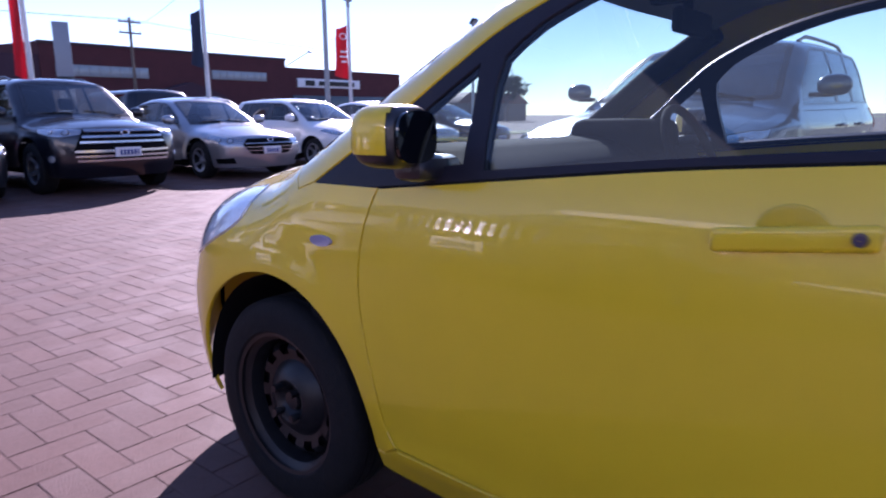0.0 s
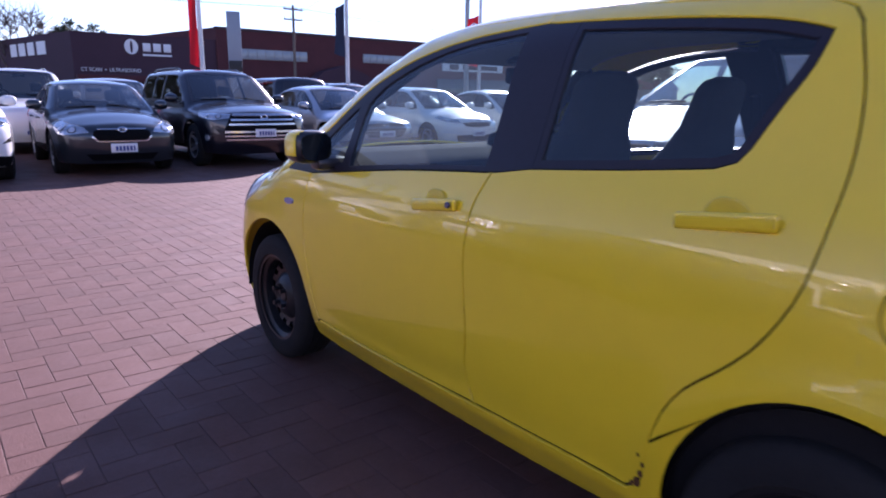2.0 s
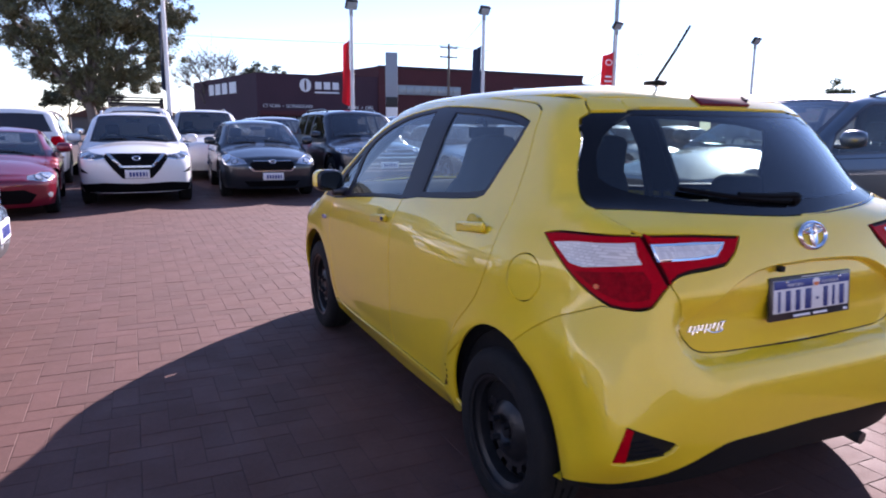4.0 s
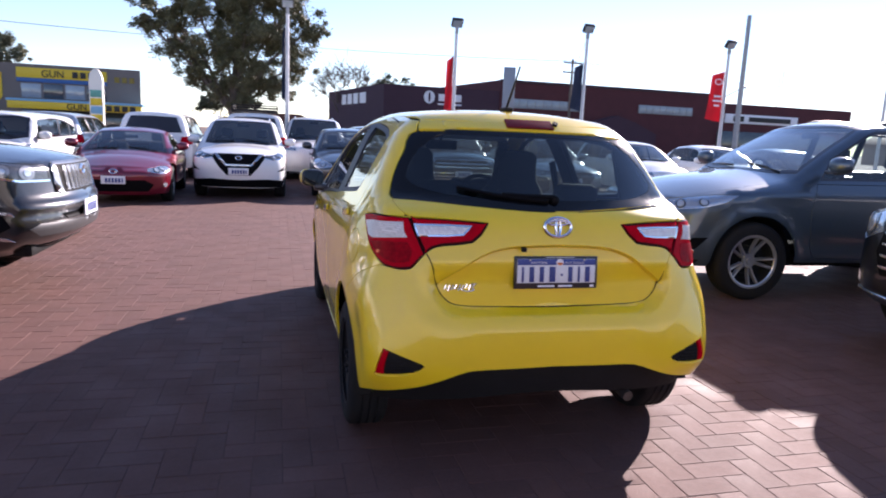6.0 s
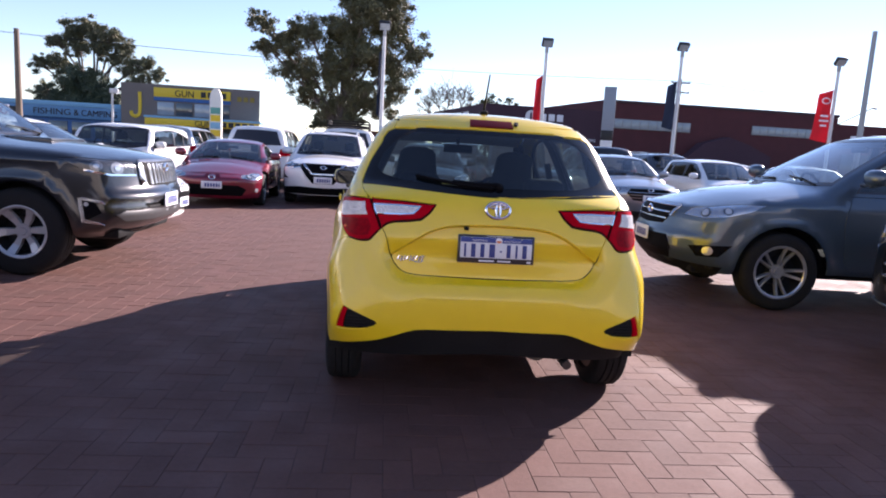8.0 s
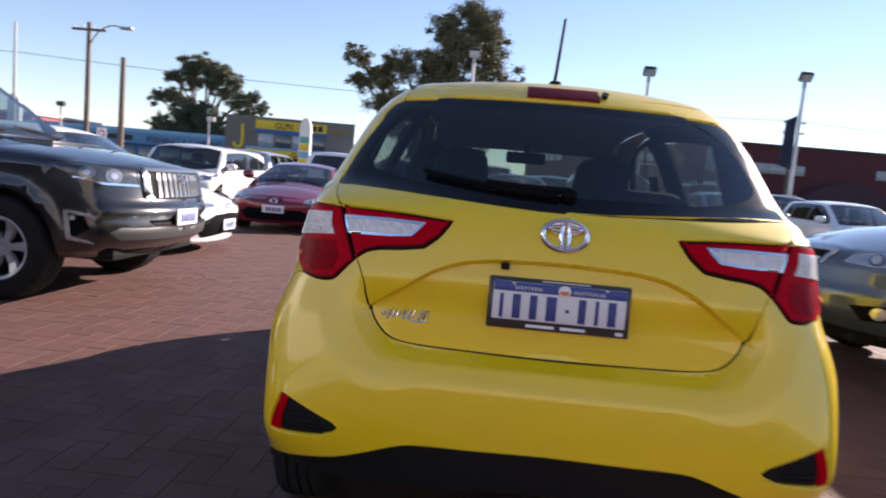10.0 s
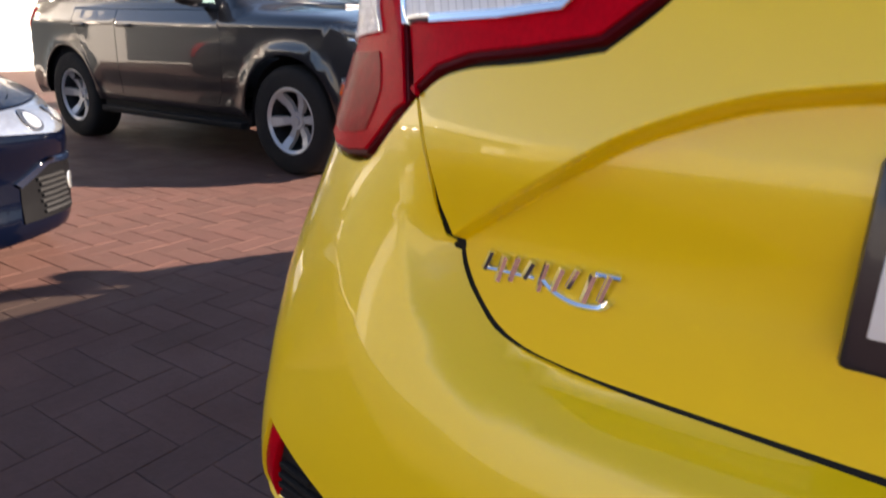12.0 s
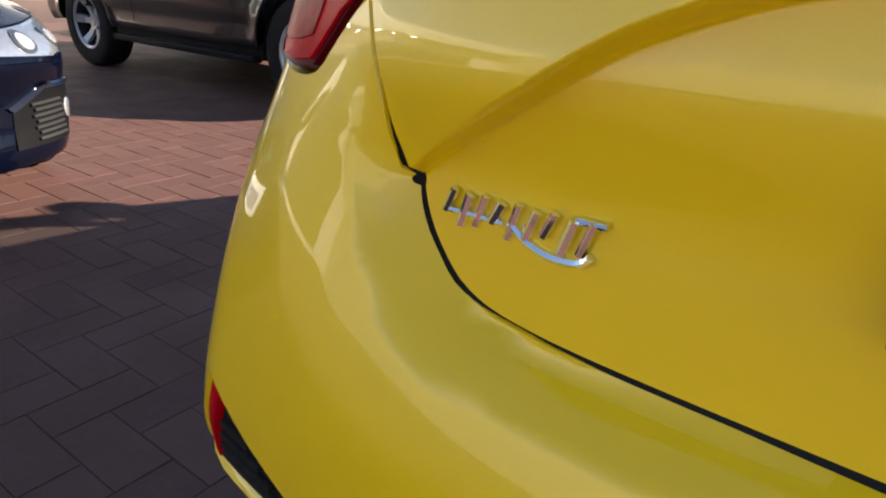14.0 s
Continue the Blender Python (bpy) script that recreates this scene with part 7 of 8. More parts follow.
vehicle("white small hatchback parked with its nose out", PEARL, 4.2, 1.75, 1.49, 2.6, 0.85, 0.31, belt=0.96, hood=(0.80, 0.98), cowl=0.95, roof=(0.15, -1.4), belly=0.16, name="parked_hatchback", group=ROW, grille=[(0, 0.58), (0.36, 0.60), (0.42, 0.68), (0, 0.70)], intake=[(0, 0.26), (0.5, 0.26), (0.55, 0.40), (0, 0.42)], m=facing(8.15, 9.75, NEAR, 4.2))

# ---- the street and the buildings round the yard ----
BRICK = mat("dark_brick", (0.085, 0.022, 0.026), 0.85, vary=0.25, scale=0.8, fine=12, bump=0.2, bump_scale=20)
BRICK_PURPLE = mat("purple_render", (0.060, 0.028, 0.042), 0.85, vary=0.15, scale=0.5, fine=9)
CONCRETE = mat("grey_render", (0.19, 0.165, 0.15), 0.9, vary=0.15, scale=0.5, fine=9, bump=0.1, bump_scale=10)
WHITE_WALL = mat("white_wall", (0.78, 0.77, 0.74), 0.7, vary=0.06, scale=0.7, fine=9)
YELLOW_SIGN = mat("yellow_sign", (0.75, 0.52, 0.02), 0.5, vary=0.08)
BLUE_SIGN = mat("light_blue_sign", (0.18, 0.42, 0.62), 0.5, vary=0.08, scale=1)
DEEP_BLUE = mat("deep_blue_wall", (0.03, 0.12, 0.32), 0.6, vary=0.1, scale=1)
SIGN_INK = mat("sign_ink", (0.02, 0.02, 0.02), 0.6, vary=0.1)
STORE_GLASS = mat("store_glass", (0.05, 0.065, 0.075), 0.06, vary=0.3, scale=0.6, fine=3, spec=0.8)
PALE_GLASS = mat("pale_glass", (0.28, 0.33, 0.36), 0.1, vary=0.2, scale=0.6, fine=3, spec=0.8)
POLE_WHITE = mat("white_pole", (0.62, 0.62, 0.62), 0.45, vary=0.08)
POLE_GREY = mat("galvanised_pole", (0.33, 0.34, 0.35), 0.5, metal=0.4, vary=0.1)
WOOD_POLE = mat("timber_pole", (0.16, 0.125, 0.10), 0.9, vary=0.25, scale=3, bump=0.4, bump_scale=30)
FLAG_RED = mat("red_flag", (0.44, 0.025, 0.042), 0.8, vary=0.12, scale=2)
FLAG_BLUE = mat("navy_flag", (0.03, 0.045, 0.085), 0.8, vary=0.15, scale=2)
ASPHALT = mat("asphalt", (0.055, 0.055, 0.058), 0.9, vary=0.25, scale=0.5, fine=30, bump=0.3, bump_scale=90)
GRASS = mat("dry_grass", (0.13, 0.14, 0.035), 0.95, vary=0.4, scale=1.2, fine=20, bump=0.6, bump_scale=40)
BARK = mat("bark", (0.15, 0.12, 0.10), 0.9, vary=0.3, scale=3, bump=0.5, bump_scale=25)
LEAF = mat("gum_leaf", (0.125, 0.122, 0.058), 0.6, vary=0.45, scale=0.7, fine=4, rand=0.5)
LEAF_DARK = mat("dark_leaf", (0.075, 0.088, 0.042), 0.65, vary=0.4, scale=0.6, fine=4, rand=0.5)

road = part("road", boxes((-300, 300, 24, 37, -0.3, -0.004), bevel=0), ASPHALT)
tagged(road, "grey asphalt street beyond the yard", "road", kind="structure")
verge = part("grass_verge", boxes((-300, 300, 20.2, 23.8, -0.3, 0.05), bevel=0.02), GRASS)
tagged(verge, "strip of dry green grass beside the street", "grass", kind="structure")
kerb = part("kerb", boxes((-300, 300, 23.8, 24.0, -0.3, 0.07), bevel=0.02), CONCRETE)
tagged(kerb, "pale concrete kerb along the street", "kerb", kind="structure")


def solid(name, label, category, pts, h, material, z0=0.0, kind="structure"):
    """An upright block over an outline in plan."""
    bm = bmesh.new()
    prism(bm, pts, h - z0, Matrix.Translation((0, 0, z0)))
    bmesh.ops.recalc_face_normals(bm, faces=bm.faces)
    ob = part(name, bm, material)
    return tagged(ob, label, category, kind=kind)


def words(name, text, size, m, material, parent, fit_w=0.0):
    cu = bpy.data.curves.new(name, "FONT")
    cu.body, cu.size, cu.extrude = text, size, 0.02
    ob = new(name, cu)
    me = bpy.data.meshes.new_from_object(ob)
    bpy.data.objects.remove(ob)
    me.materials.append(material)
    if fit_w:
        w = max(v.co.x for v in me.vertices) - min(v.co.x for v in me.vertices)
        for v in me.vertices:
            v.co.x *= fit_w / w
    return part(name, me, None, parent, m=m)


FACE_S = Matrix.Rotation(radians(90), 4, "X")  # upright, read from the yard


def wall_panel(name, x0, x1, z0, z1, y, material, parent, d=0.06, label=""):
    return part(name, boxes((x0, x1, y - d, y + 0.05, z0, z1), bevel=0.01), material, parent, label)


# the dark brick clinic: a tall block and a lower purple wing
clinic = thing("clinic_building", "dark red brick building with a flat roof and strip windows", "building")
bm = bmesh.new()
prism(bm, [(20.6, 60), (45.2, 60), (45.2, 84), (16.5, 84)], 7.25, Matrix.Identity(4))
part("wall", bm, BRICK, clinic)
part("parapet", boxes((20.5, 45.3, 59.93, 60.3, 7.05, 7.32), bevel=0.02), mat("parapet_cap", (0.05, 0.025, 0.03), 0.7), clinic)
bm = bmesh.new()
prism(bm, [(45.2, 60.3), (64, 60.3), (64, 80), (45.2, 80)], 6.4, Matrix.Identity(4))
part("side_block", bm, BRICK, clinic)
for x0, x1, z0, z1, n in ((21.7, 29.6, 4.55, 5.5, 9), (36.1, 42.6, 4.75, 5.65, 8)):
    fr = part("window", boxes((x0, x1, 59.9, 60.05, z0, z1), bevel=0.01), mat("window_frame_grey", (0.25, 0.26, 0.27), 0.5), clinic, "strip window")
    w = (x1 - x0) / n
    for k in range(n):
        part("pane", boxes((x0 + k * w + 0.05, x0 + (k + 1) * w - 0.05, 59.87, 59.95, z0 + 0.06, z1 - 0.06), bevel=0.005), PALE_GLASS, fr)
bm = bmesh.new()
prism(bm, [(28.0, 1.2), (30.5, 3.6), (33.0, 4.3), (35.0, 3.7), (37.5, 2.6), (37.5, 1.2)], 1.6, Matrix.Translation((0, 59.95, 0)) @ FACE_S)
part("porch_roof", bm, BRICK_PURPLE, clinic, "sloping brown porch roof")
part("sign_board", boxes((47.0, 56.5, 60.1, 60.35, 4.3, 5.3), bevel=0.02), INK_WHITE, clinic, "long white sign board")
part("sign_bar", boxes((48.0, 49.3, 60.0, 60.12, 4.5, 5.1), bevel=0.01), SIGN_INK, clinic)
part("sign_bar", boxes((50.0, 55.5, 60.0, 60.12, 4.55, 5.05), bevel=0.01), SIGN_INK, clinic)
part("shop_front", boxes((46.2, 62, 60.1, 60.35, 0.4, 3.4), bevel=0.02), STORE_GLASS, clinic)
part("roof_unit", boxes((33, 34.2, 66, 67.5, 7.2, 7.75), bevel=0.05), POLE_GREY, clinic)

wing = thing("clinic_wing", "low purple-brown wing with white signs on its wall", "building")
bm = bmesh.new()
prism(bm, [(8.8, 60.2), (20.7, 60.2), (18.0, 80), (5.0, 80)], 6.15, Matrix.Identity(4))
part("wall", bm, BRICK_PURPLE, wing)
bm = bmesh.new()
prism(bm, ellipse(13.3, 5.15, 0.55, 0.62, n=28), 0.05, Matrix.Translation((0, 60.12, 0)) @ FACE_S)
part("sign_disc", bm, INK_WHITE, wing, "white round sign mark")
bm = bmesh.new()
prism(bm, ellipse(13.3, 5.15, 0.10, 0.50, n=16), 0.05, Matrix.Translation((0, 60.08, 0)) @ FACE_S)
part("sign_mark", bm, BRICK_PURPLE, wing)
for x0 in (14.25, 15.1, 15.95):
    wall_panel("sign_bar", x0, x0 + 0.62, 4.82, 5.5, 60.2, INK_WHITE, wing, 0.06, "white sign letter bar")
wall_panel("sign_bar", 14.2, 16.6, 4.45, 4.6, 60.2, INK_WHITE, wing)
words("sign_words", "CT SCAN  •  ULTRASOUND", 0.42, Matrix.Translation((9.3, 60.1, 3.05)) @ FACE_S, INK_WHITE, wing, 4.6)
words("sign_words", "X-RAY  +  OPG", 0.40, Matrix.Translation((17.4, 60.1, 3.05)) @ FACE_S, INK_WHITE, wing, 2.6)
wall_panel("awning", 8.9, 20.6, 2.3, 2.75, 60.2, BRICK, wing, 0.9, "dark awning")
for k in range(7):
    wall_panel("shop_window", 9.3 + 1.6 * k, 10.7 + 1.6 * k, 0.5, 2.2, 60.2, PALE_GLASS, wing, 0.05)
d = (Vector((5.0, 80, 0)) - Vector((8.8, 60.2, 0))).normalized()
side_m = Matrix.Translation((8.8, 60.2, 0)) @ Matrix.Rotation(math.atan2(d.y, d.x), 4, "Z") @ Matrix.Rotation(radians(90), 4, "X")
for u0, u1 in ((5.5, 7.5), (8.2, 9.8), (10.4, 12.0), (12.6, 14.2)):
    bm = bmesh.new()
    prism(bm, [(u0, 4.5), (u1, 4.5), (u1, 5.6), (u0, 5.6)], 0.08, side_m @ Matrix.Translation((0, 0, -0.04)))
    part("sign_bar", bm, INK_WHITE, wing)

# the grey and yellow store, and the blue one beside it
store = thing("corner_store", "grey rendered store with yellow and blue sign bands", "building")
bm = bmesh.new()
prism(bm, [(-25.6, 60), (-12.9, 60), (-13.6, 62.5), (-25.6, 62.5)], 5.9, Matrix.Identity(4))
part("wall", bm, CONCRETE, store)
wall_panel("sign_band", -22.6, -15.6, 4.75, 5.6, 60, YELLOW_SIGN, store, 0.12, "yellow sign band")
wall_panel("sign_band", -22.6, -15.6, 4.4, 4.75, 60, DEEP_BLUE, store, 0.10, "blue sign band")
words("sign_word", "GUN", 0.85, Matrix.Translation((-20.7, 59.86, 4.86)) @ FACE_S, SIGN_INK, store, 1.7)
for k in range(4):
    wall_panel("sign_bar", -18.3 + 0.62 * k, -17.85 + 0.62 * k, 4.9, 5.42, 59.9, SIGN_INK, store)
for k in range(4):
    wall_panel("window", -22.3 + 1.7 * k, -20.8 + 1.7 * k, 3.1, 4.3, 60, STORE_GLASS if k % 2 else PALE_GLASS, store, 0.05)
part("awning", boxes((-22.8, -12.4, 57.8, 60.0, 2.75, 2.95), bevel=0.03), BLUE_SIGN, store, "pale blue awning")
wall_panel("sign_band", -22.7, -12.5, 2.15, 2.75, 57.9, YELLOW_SIGN, store, 0.1, "yellow sign band")
words("sign_word", "GUN", 0.72, Matrix.Translation((-18.3, 57.77, 2.2)) @ FACE_S, SIGN_INK, store, 1.5)
for k in range(6):
    wall_panel("sign_bar", -16.5 + 0.62 * k, -16.05 + 0.62 * k, 2.22, 2.68, 57.8, SIGN_INK, store)
wall_panel("shop_front", -22.3, -13.3, 0.2, 2.1, 60, STORE_GLASS, store, 0.05)
part("sign_hook", stroke_mesh([[(0.9, 2.4), (0.9, 0.6), (0.6, 0.15), (0.2, 0.25), (0.1, 0.6)]], 0.16, 0.08), YELLOW_SIGN, store, "big yellow hook-shaped sign", m=Matrix.Translation((-24.8, 59.98, 2.7)) @ FACE_S)
for k in range(3):
    wall_panel("sign_bar", -15.0 + 0.6 * k, -14.6 + 0.6 * k, 4.75, 5.2, 60, mat("dull_gold", (0.25, 0.18, 0.03), 0.6), store)

tackle = thing("tackle_store", "low blue store with a pale blue lettered fascia", "building")
part("wall", boxes((-52, -25.7, 60.6, 76, 0, 2.7), bevel=0.02), DEEP_BLUE, tackle)
part("fascia", boxes((-46.5, -25.7, 60.2, 60.7, 2.3, 3.75), bevel=0.02), mat("mid_blue_sign", (0.10, 0.27, 0.48), 0.5, vary=0.1, scale=1), tackle, "blue fascia board")
part("fascia_cap", boxes((-46.5, -25.7, 60.12, 60.3, 3.38, 3.78), bevel=0.01), BLUE_SIGN, tackle, "pale blue upper strip")
words("sign_word", "FISHING", 0.80, Matrix.Translation((-33.6, 60.17, 2.55)) @ FACE_S, SIGN_INK, tackle, 3.3)
words("sign_word", "& CAMPING", 0.80, Matrix.Translation((-29.95, 60.17, 2.55)) @ FACE_S, SIGN_INK, tackle, 3.9)
for k in range(3):
    wall_panel("sign_bar", -44.5 + 3.4 * k, -41.8 + 3.4 * k, 2.6, 3.1, 60.2, SIGN_INK, tackle, 0.03)
for k in range(9):
    wall_panel("window", -45 + 2.1 * k, -43.3 + 2.1 * k, 0.5, 2.0, 60.6, STORE_GLASS, tackle, 0.05)
red_shed = thing("red_shed", "small red flat-roofed building", "building")
part("wall", boxes((-60, -46.6, 62, 74, 0, 4.3), bevel=0.02), mat("red_wall", (0.30, 0.03, 0.03), 0.7), red_shed)
part("roof", boxes((-60.3, -46.4, 61.7, 74.3, 4.3, 4.6), bevel=0.03), POLE_GREY, red_shed)

# low houses and trees that close the horizon
for x, w, h, y in ((-85, 22, 4.5, 95), (-2, 14, 3.6, 95), (75, 18, 5.2, 80), (100, 22, 5.0, 70), (118, 20, 4.6, 40)):
    hs = thing("distant_house", "pale low house far beyond the street", "house")
    part("wall", boxes((x - w / 2, x + w / 2, y, y + 12, 0, h * 0.65), bevel=0.05), CONCRETE, hs)
    bm = bmesh.new()
    prism(bm, [(x - w / 2 - 0.5, h * 0.63), (x + w / 2 + 0.5, h * 0.63), (x + w / 2 - 3, h), (x - w / 2 + 3, h)], 12.6, Matrix.Translation((0, y + 12.3, 0)) @ FACE_S)
    part("roof", bm, mat("tile_roof", (0.16, 0.07, 0.05), 0.8, vary=0.2), hs)

# the dealership behind the camera: a white front with glazed bays, a plain grey wall
dealer = thing("showroom", "white car showroom with large dark glass bays", "building")
part("wall", boxes((-26, -17.4, -22, 8, 0, 5.6), bevel=0.03), WHITE_WALL, dealer)
# unseen wall, its grey set to bounce light onto the hatchback's rear
part("rear_wall", boxes((-24, 16, -26, -18, 0, 4.6), bevel=0.03), mat("bounce_wall", (0.44, 0.42, 0.38), 0.85, vary=0.1, scale=0.4, fine=6), dealer, "plain grey unseen wall that bounces light")
part("fascia", boxes((-17.4, -15.2, -18, 8.2, 3.8, 4.9), bevel=0.04), WHITE_WALL, dealer, "white canopy fascia")
for k in range(2):
    y0_ = -15.5 + k * 10.4
    part("glass_bay", boxes((-17.4, -17.35, y0_ + 0.15, y0_ + 9.4, 0.2, 2.7), bevel=0.01), STORE_GLASS, dealer)
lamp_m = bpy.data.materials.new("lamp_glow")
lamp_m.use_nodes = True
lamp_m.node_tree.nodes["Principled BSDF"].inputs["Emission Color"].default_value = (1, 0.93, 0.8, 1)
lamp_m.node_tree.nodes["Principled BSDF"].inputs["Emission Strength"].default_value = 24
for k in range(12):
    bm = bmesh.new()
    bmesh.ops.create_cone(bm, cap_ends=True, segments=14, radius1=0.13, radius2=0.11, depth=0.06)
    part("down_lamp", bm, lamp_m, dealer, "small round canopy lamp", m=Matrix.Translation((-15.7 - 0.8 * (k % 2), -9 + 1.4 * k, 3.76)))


# ---- poles, flags, signs ----
def lamp_post(x, y, h, flag=None, mark=True):
    t = thing("lamp_post", "white flood-light post with a tilted square lamp" + (" and a banner flag" if flag else ""), "lamp post", Matrix.Translation((x, y, 0)), "lamp posts along the yard")
    bm = bmesh.new()
    tube(bm, [(0, 0, 0), (0, 0, h * 0.5), (0, 0, h - 0.25)], 0.075, 0.055, 14)
    part("post", bm, POLE_WHITE, t)
    part("base_plate", boxes((-0.16, 0.16, -0.16, 0.16, 0, 0.03), bevel=0.008), POLE_GREY, t)
    part("bracket", boxes((-0.05, 0.05, -0.05, 0.05, -0.28, 0.05), bevel=0.01), POLE_GREY, t, m=Matrix.Translation((0, 0, h)))
    head = part("lamp_head", boxes((-0.19, 0.19, -0.07, 0.07, -0.15, 0.15), bevel=0.02), SIGN_INK, t, "black flood-light head", m=Matrix.Translation((0, -0.04, h + 0.08)) @ Matrix.Rotation(radians(40), 4, "X"))
    part("lamp_lens", boxes((-0.16, 0.16, -0.085, -0.06, -0.12, 0.12), bevel=0.006), PALE_GLASS, head)
    part("lamp_lens", boxes((-0.16, 0.16, 0.062, 0.078, -0.12, 0.12), bevel=0.006), PALE_GLASS, head)
    if flag:
        f_mat, z0, z1, fw = flag
        bm = bmesh.new()
        n = 12
        rows = []
        for i in range(n + 1):
            v = i / n
            z = z0 + (z1 - z0) * v
            w0 = fw * (1 - 0.10 * math.sin(v * math.pi) - 0.24 * v ** 3)
            rows.append([bm.verts.new((-0.06 - w0 * k / 5, 0.05 * math.sin(2.5 * v + 4 * k / 5), z + 0.10 * (k / 5) * (1 - v) - 0.18 * (k / 5) * v)) for k in range(6)])
        for a, b_ in zip(rows, rows[1:]):
            for k in range(5):
                bm.faces.new((a[k], a[k + 1], b_[k + 1], b_[k]))
        bmesh.ops.solidify(bm, geom=bm.faces[:], thickness=0.006)
        fl = part("banner", bm, f_mat, t, "banner flag of coloured cloth")
        if mark:
            bm = bmesh.new()
            m_ = Matrix.Translation((-0.36, -0.075, z0 + (z1 - z0) * 0.78)) @ FACE_S
            part("banner_mark", ring_mesh(0.17, 0.12, 0.022), INK_WHITE, fl, "white oval mark", m=m_)
            for j, w in enumerate((0.30, 0.36, 0.24)):
                part("banner_bar", boxes((-0.36 - w / 2, -0.36 + w / 2, -0.09, -0.08, z0 + (z1 - z0) * (0.48 - 0.09 * j), z0 + (z1 - z0) * (0.48 - 0.09 * j) + 0.07), bevel=0.003), INK_WHITE, fl)
    return t


lamp_post(-0.84, 18, 5.25, (FLAG_BLUE, 2.3, 4.6, 0.12), False)
lamp_post(4.73, 18, 5.1, (FLAG_RED, 2.0, 4.1, 0.30), False)
lamp_post(9.55, 18, 5.3, (FLAG_BLUE, 2.5, 4.2, 0.45), False)
lamp_post(15.4, 18, 5.2, (FLAG_RED, 2.4, 4.3, 0.72))
lamp_post(23.0, 18, 5.1)


def power_pole(x, y, h, arms=1, material=None, arm=None, r=0.14):
    t = thing("power_pole", "weathered timber power pole" if not arm else "street pole with a curved lamp arm", "pole", Matrix.Translation((x, y, 0)))
    bm = bmesh.new()
    tube(bm, [(0, 0, 0), (0, 0, h / 2), (0, 0, h)], r * 1.15, r * 0.8, 12)
    part("post", bm, material or WOOD_POLE, t)
    for k in range(arms):
        cr = part("crossarm", boxes((-0.95, 0.95, -0.06, 0.06, h - 0.45 - 0.9 * k, h - 0.32 - 0.9 * k), bevel=0.01), material or WOOD_POLE, t)
        for q in (-0.85, -0.3, 0.3, 0.85):
            bm = bmesh.new()
            tube(bm, [(q, 0, h - 0.32 - 0.9 * k), (q, 0, h - 0.14 - 0.9 * k)], 0.04, 0.03)
            part("insulator", bm, POLE_GREY, cr)
    if arm:
        bm = bmesh.new()
        tube(bm, [Vector((p[0], 0, p[1])) for p in spline([(0, h - 1.3), (0.5, h - 0.5), (1.2, h - 0.1), (1.9, h - 0.15)], 0.2)], 0.04, 0.035)
        a = part("lamp_arm", bm, POLE_GREY, t)
        part("lamp_head", boxes((1.75, 2.45, -0.14, 0.14, h - 0.26, h - 0.10), bevel=0.05), POLE_GREY, a)
    return t


power_pole(26.8, 57, 9.4, 2)
power_pole(29.2, 35, 10.2, 0, POLE_GREY, r=0.17)
power_pole(-15.25, 23, 5.05, 0, r=0.12)
power_pole(-22.3, 32, 8.1, 1, arm=True)
power_pole(-22.05, 26, 6.7, 0, POLE_GREY, r=0.07)
for x, y, h in ((-13.5, 27.6, 3.15),):
    t = thing("camera_post", "short white post with a small lamp on top", "post", Matrix.Translation((x, y, 0)))
    part("post", tube(bmesh.new(), [(0, 0, 0), (0, 0, h)], 0.06, 0.05, 10), POLE_WHITE, t)
    part("lamp_head", boxes((-0.1, 0.28, -0.1, 0.1, h - 0.1, h + 0.12), bevel=0.03), POLE_WHITE, t)
t = thing("flood_lamp_post", "slim grey post with a small black flood lamp", "post", Matrix.Translation((-16.5, 21, 0)))
part("post", tube(bmesh.new(), [(0, 0, 0), (0, 0, 2.85)], 0.05, 0.04, 10), POLE_GREY, t)
part("lamp_head", boxes((-0.16, 0.16, -0.08, 0.08, 2.76, 2.94), bevel=0.03), SIGN_INK, t)
t = thing("yard_sign", "small white sign with a red ring on a post", "sign", Matrix.Translation((-13.3, 18.4, 0)))
part("post", tube(bmesh.new(), [(0, 0, 0), (0, 0, 1.9)], 0.03, 0.03, 8), POLE_GREY, t)
board_ = part("board", boxes((-0.17, 0.17, -0.045, -0.03, 1.42, 1.98), bevel=0.006), INK_WHITE, t)
part("ring", ring_mesh(0.12, 0.12, 0.018), FLAG_RED, board_, m=Matrix.Translation((0, -0.046, 1.78)) @ FACE_S)
t = thing("sign_totem", "plain white rounded totem sign beside the street", "sign", Matrix.Translation((-26.35, 32, 0)))
bm = bmesh.new()
prism(bm, [(-0.36, 0), (0.36, 0), (0.36, 3.45)] + [(0.36 * math.cos(radians(a)), 3.45 + 0.5 * math.sin(radians(a))) for a in range(15, 166, 15)] + [(-0.36, 3.45)], 0.2, FACE_S)
part("board", bm, WHITE_WALL, t)
mast = thing("radio_mast", "thin lattice radio mast in the distance", "mast", Matrix.Translation((62, 70, 0)))
bm = bmesh.new()
for q in (-0.25, 0.25):
    tube(bm, [(q, 0, 0), (q, 0, 11.5)], 0.04)
for k in range(14):
    tube(bm, [(-0.25, 0, 0.8 * k), (0.25, 0, 0.8 * k + 0.8)], 0.02)
tube(bm, [(-1.2, 0, 11.3), (1.2, 0, 11.6)], 0.04)
part("lattice", bm, POLE_GREY, mast)
boom = thing("antenna_boom", "thin slanted boom above the roofs", "boom", Matrix.Translation((46, 62, 0)))
bm = bmesh.new()
tube(bm, [(0, 0, 6.2), (4.4, 0, 8.5)], 0.06)
tube(bm, [(4.2, 0, 8.5), (4.7, 0, 8.4)], 0.12)
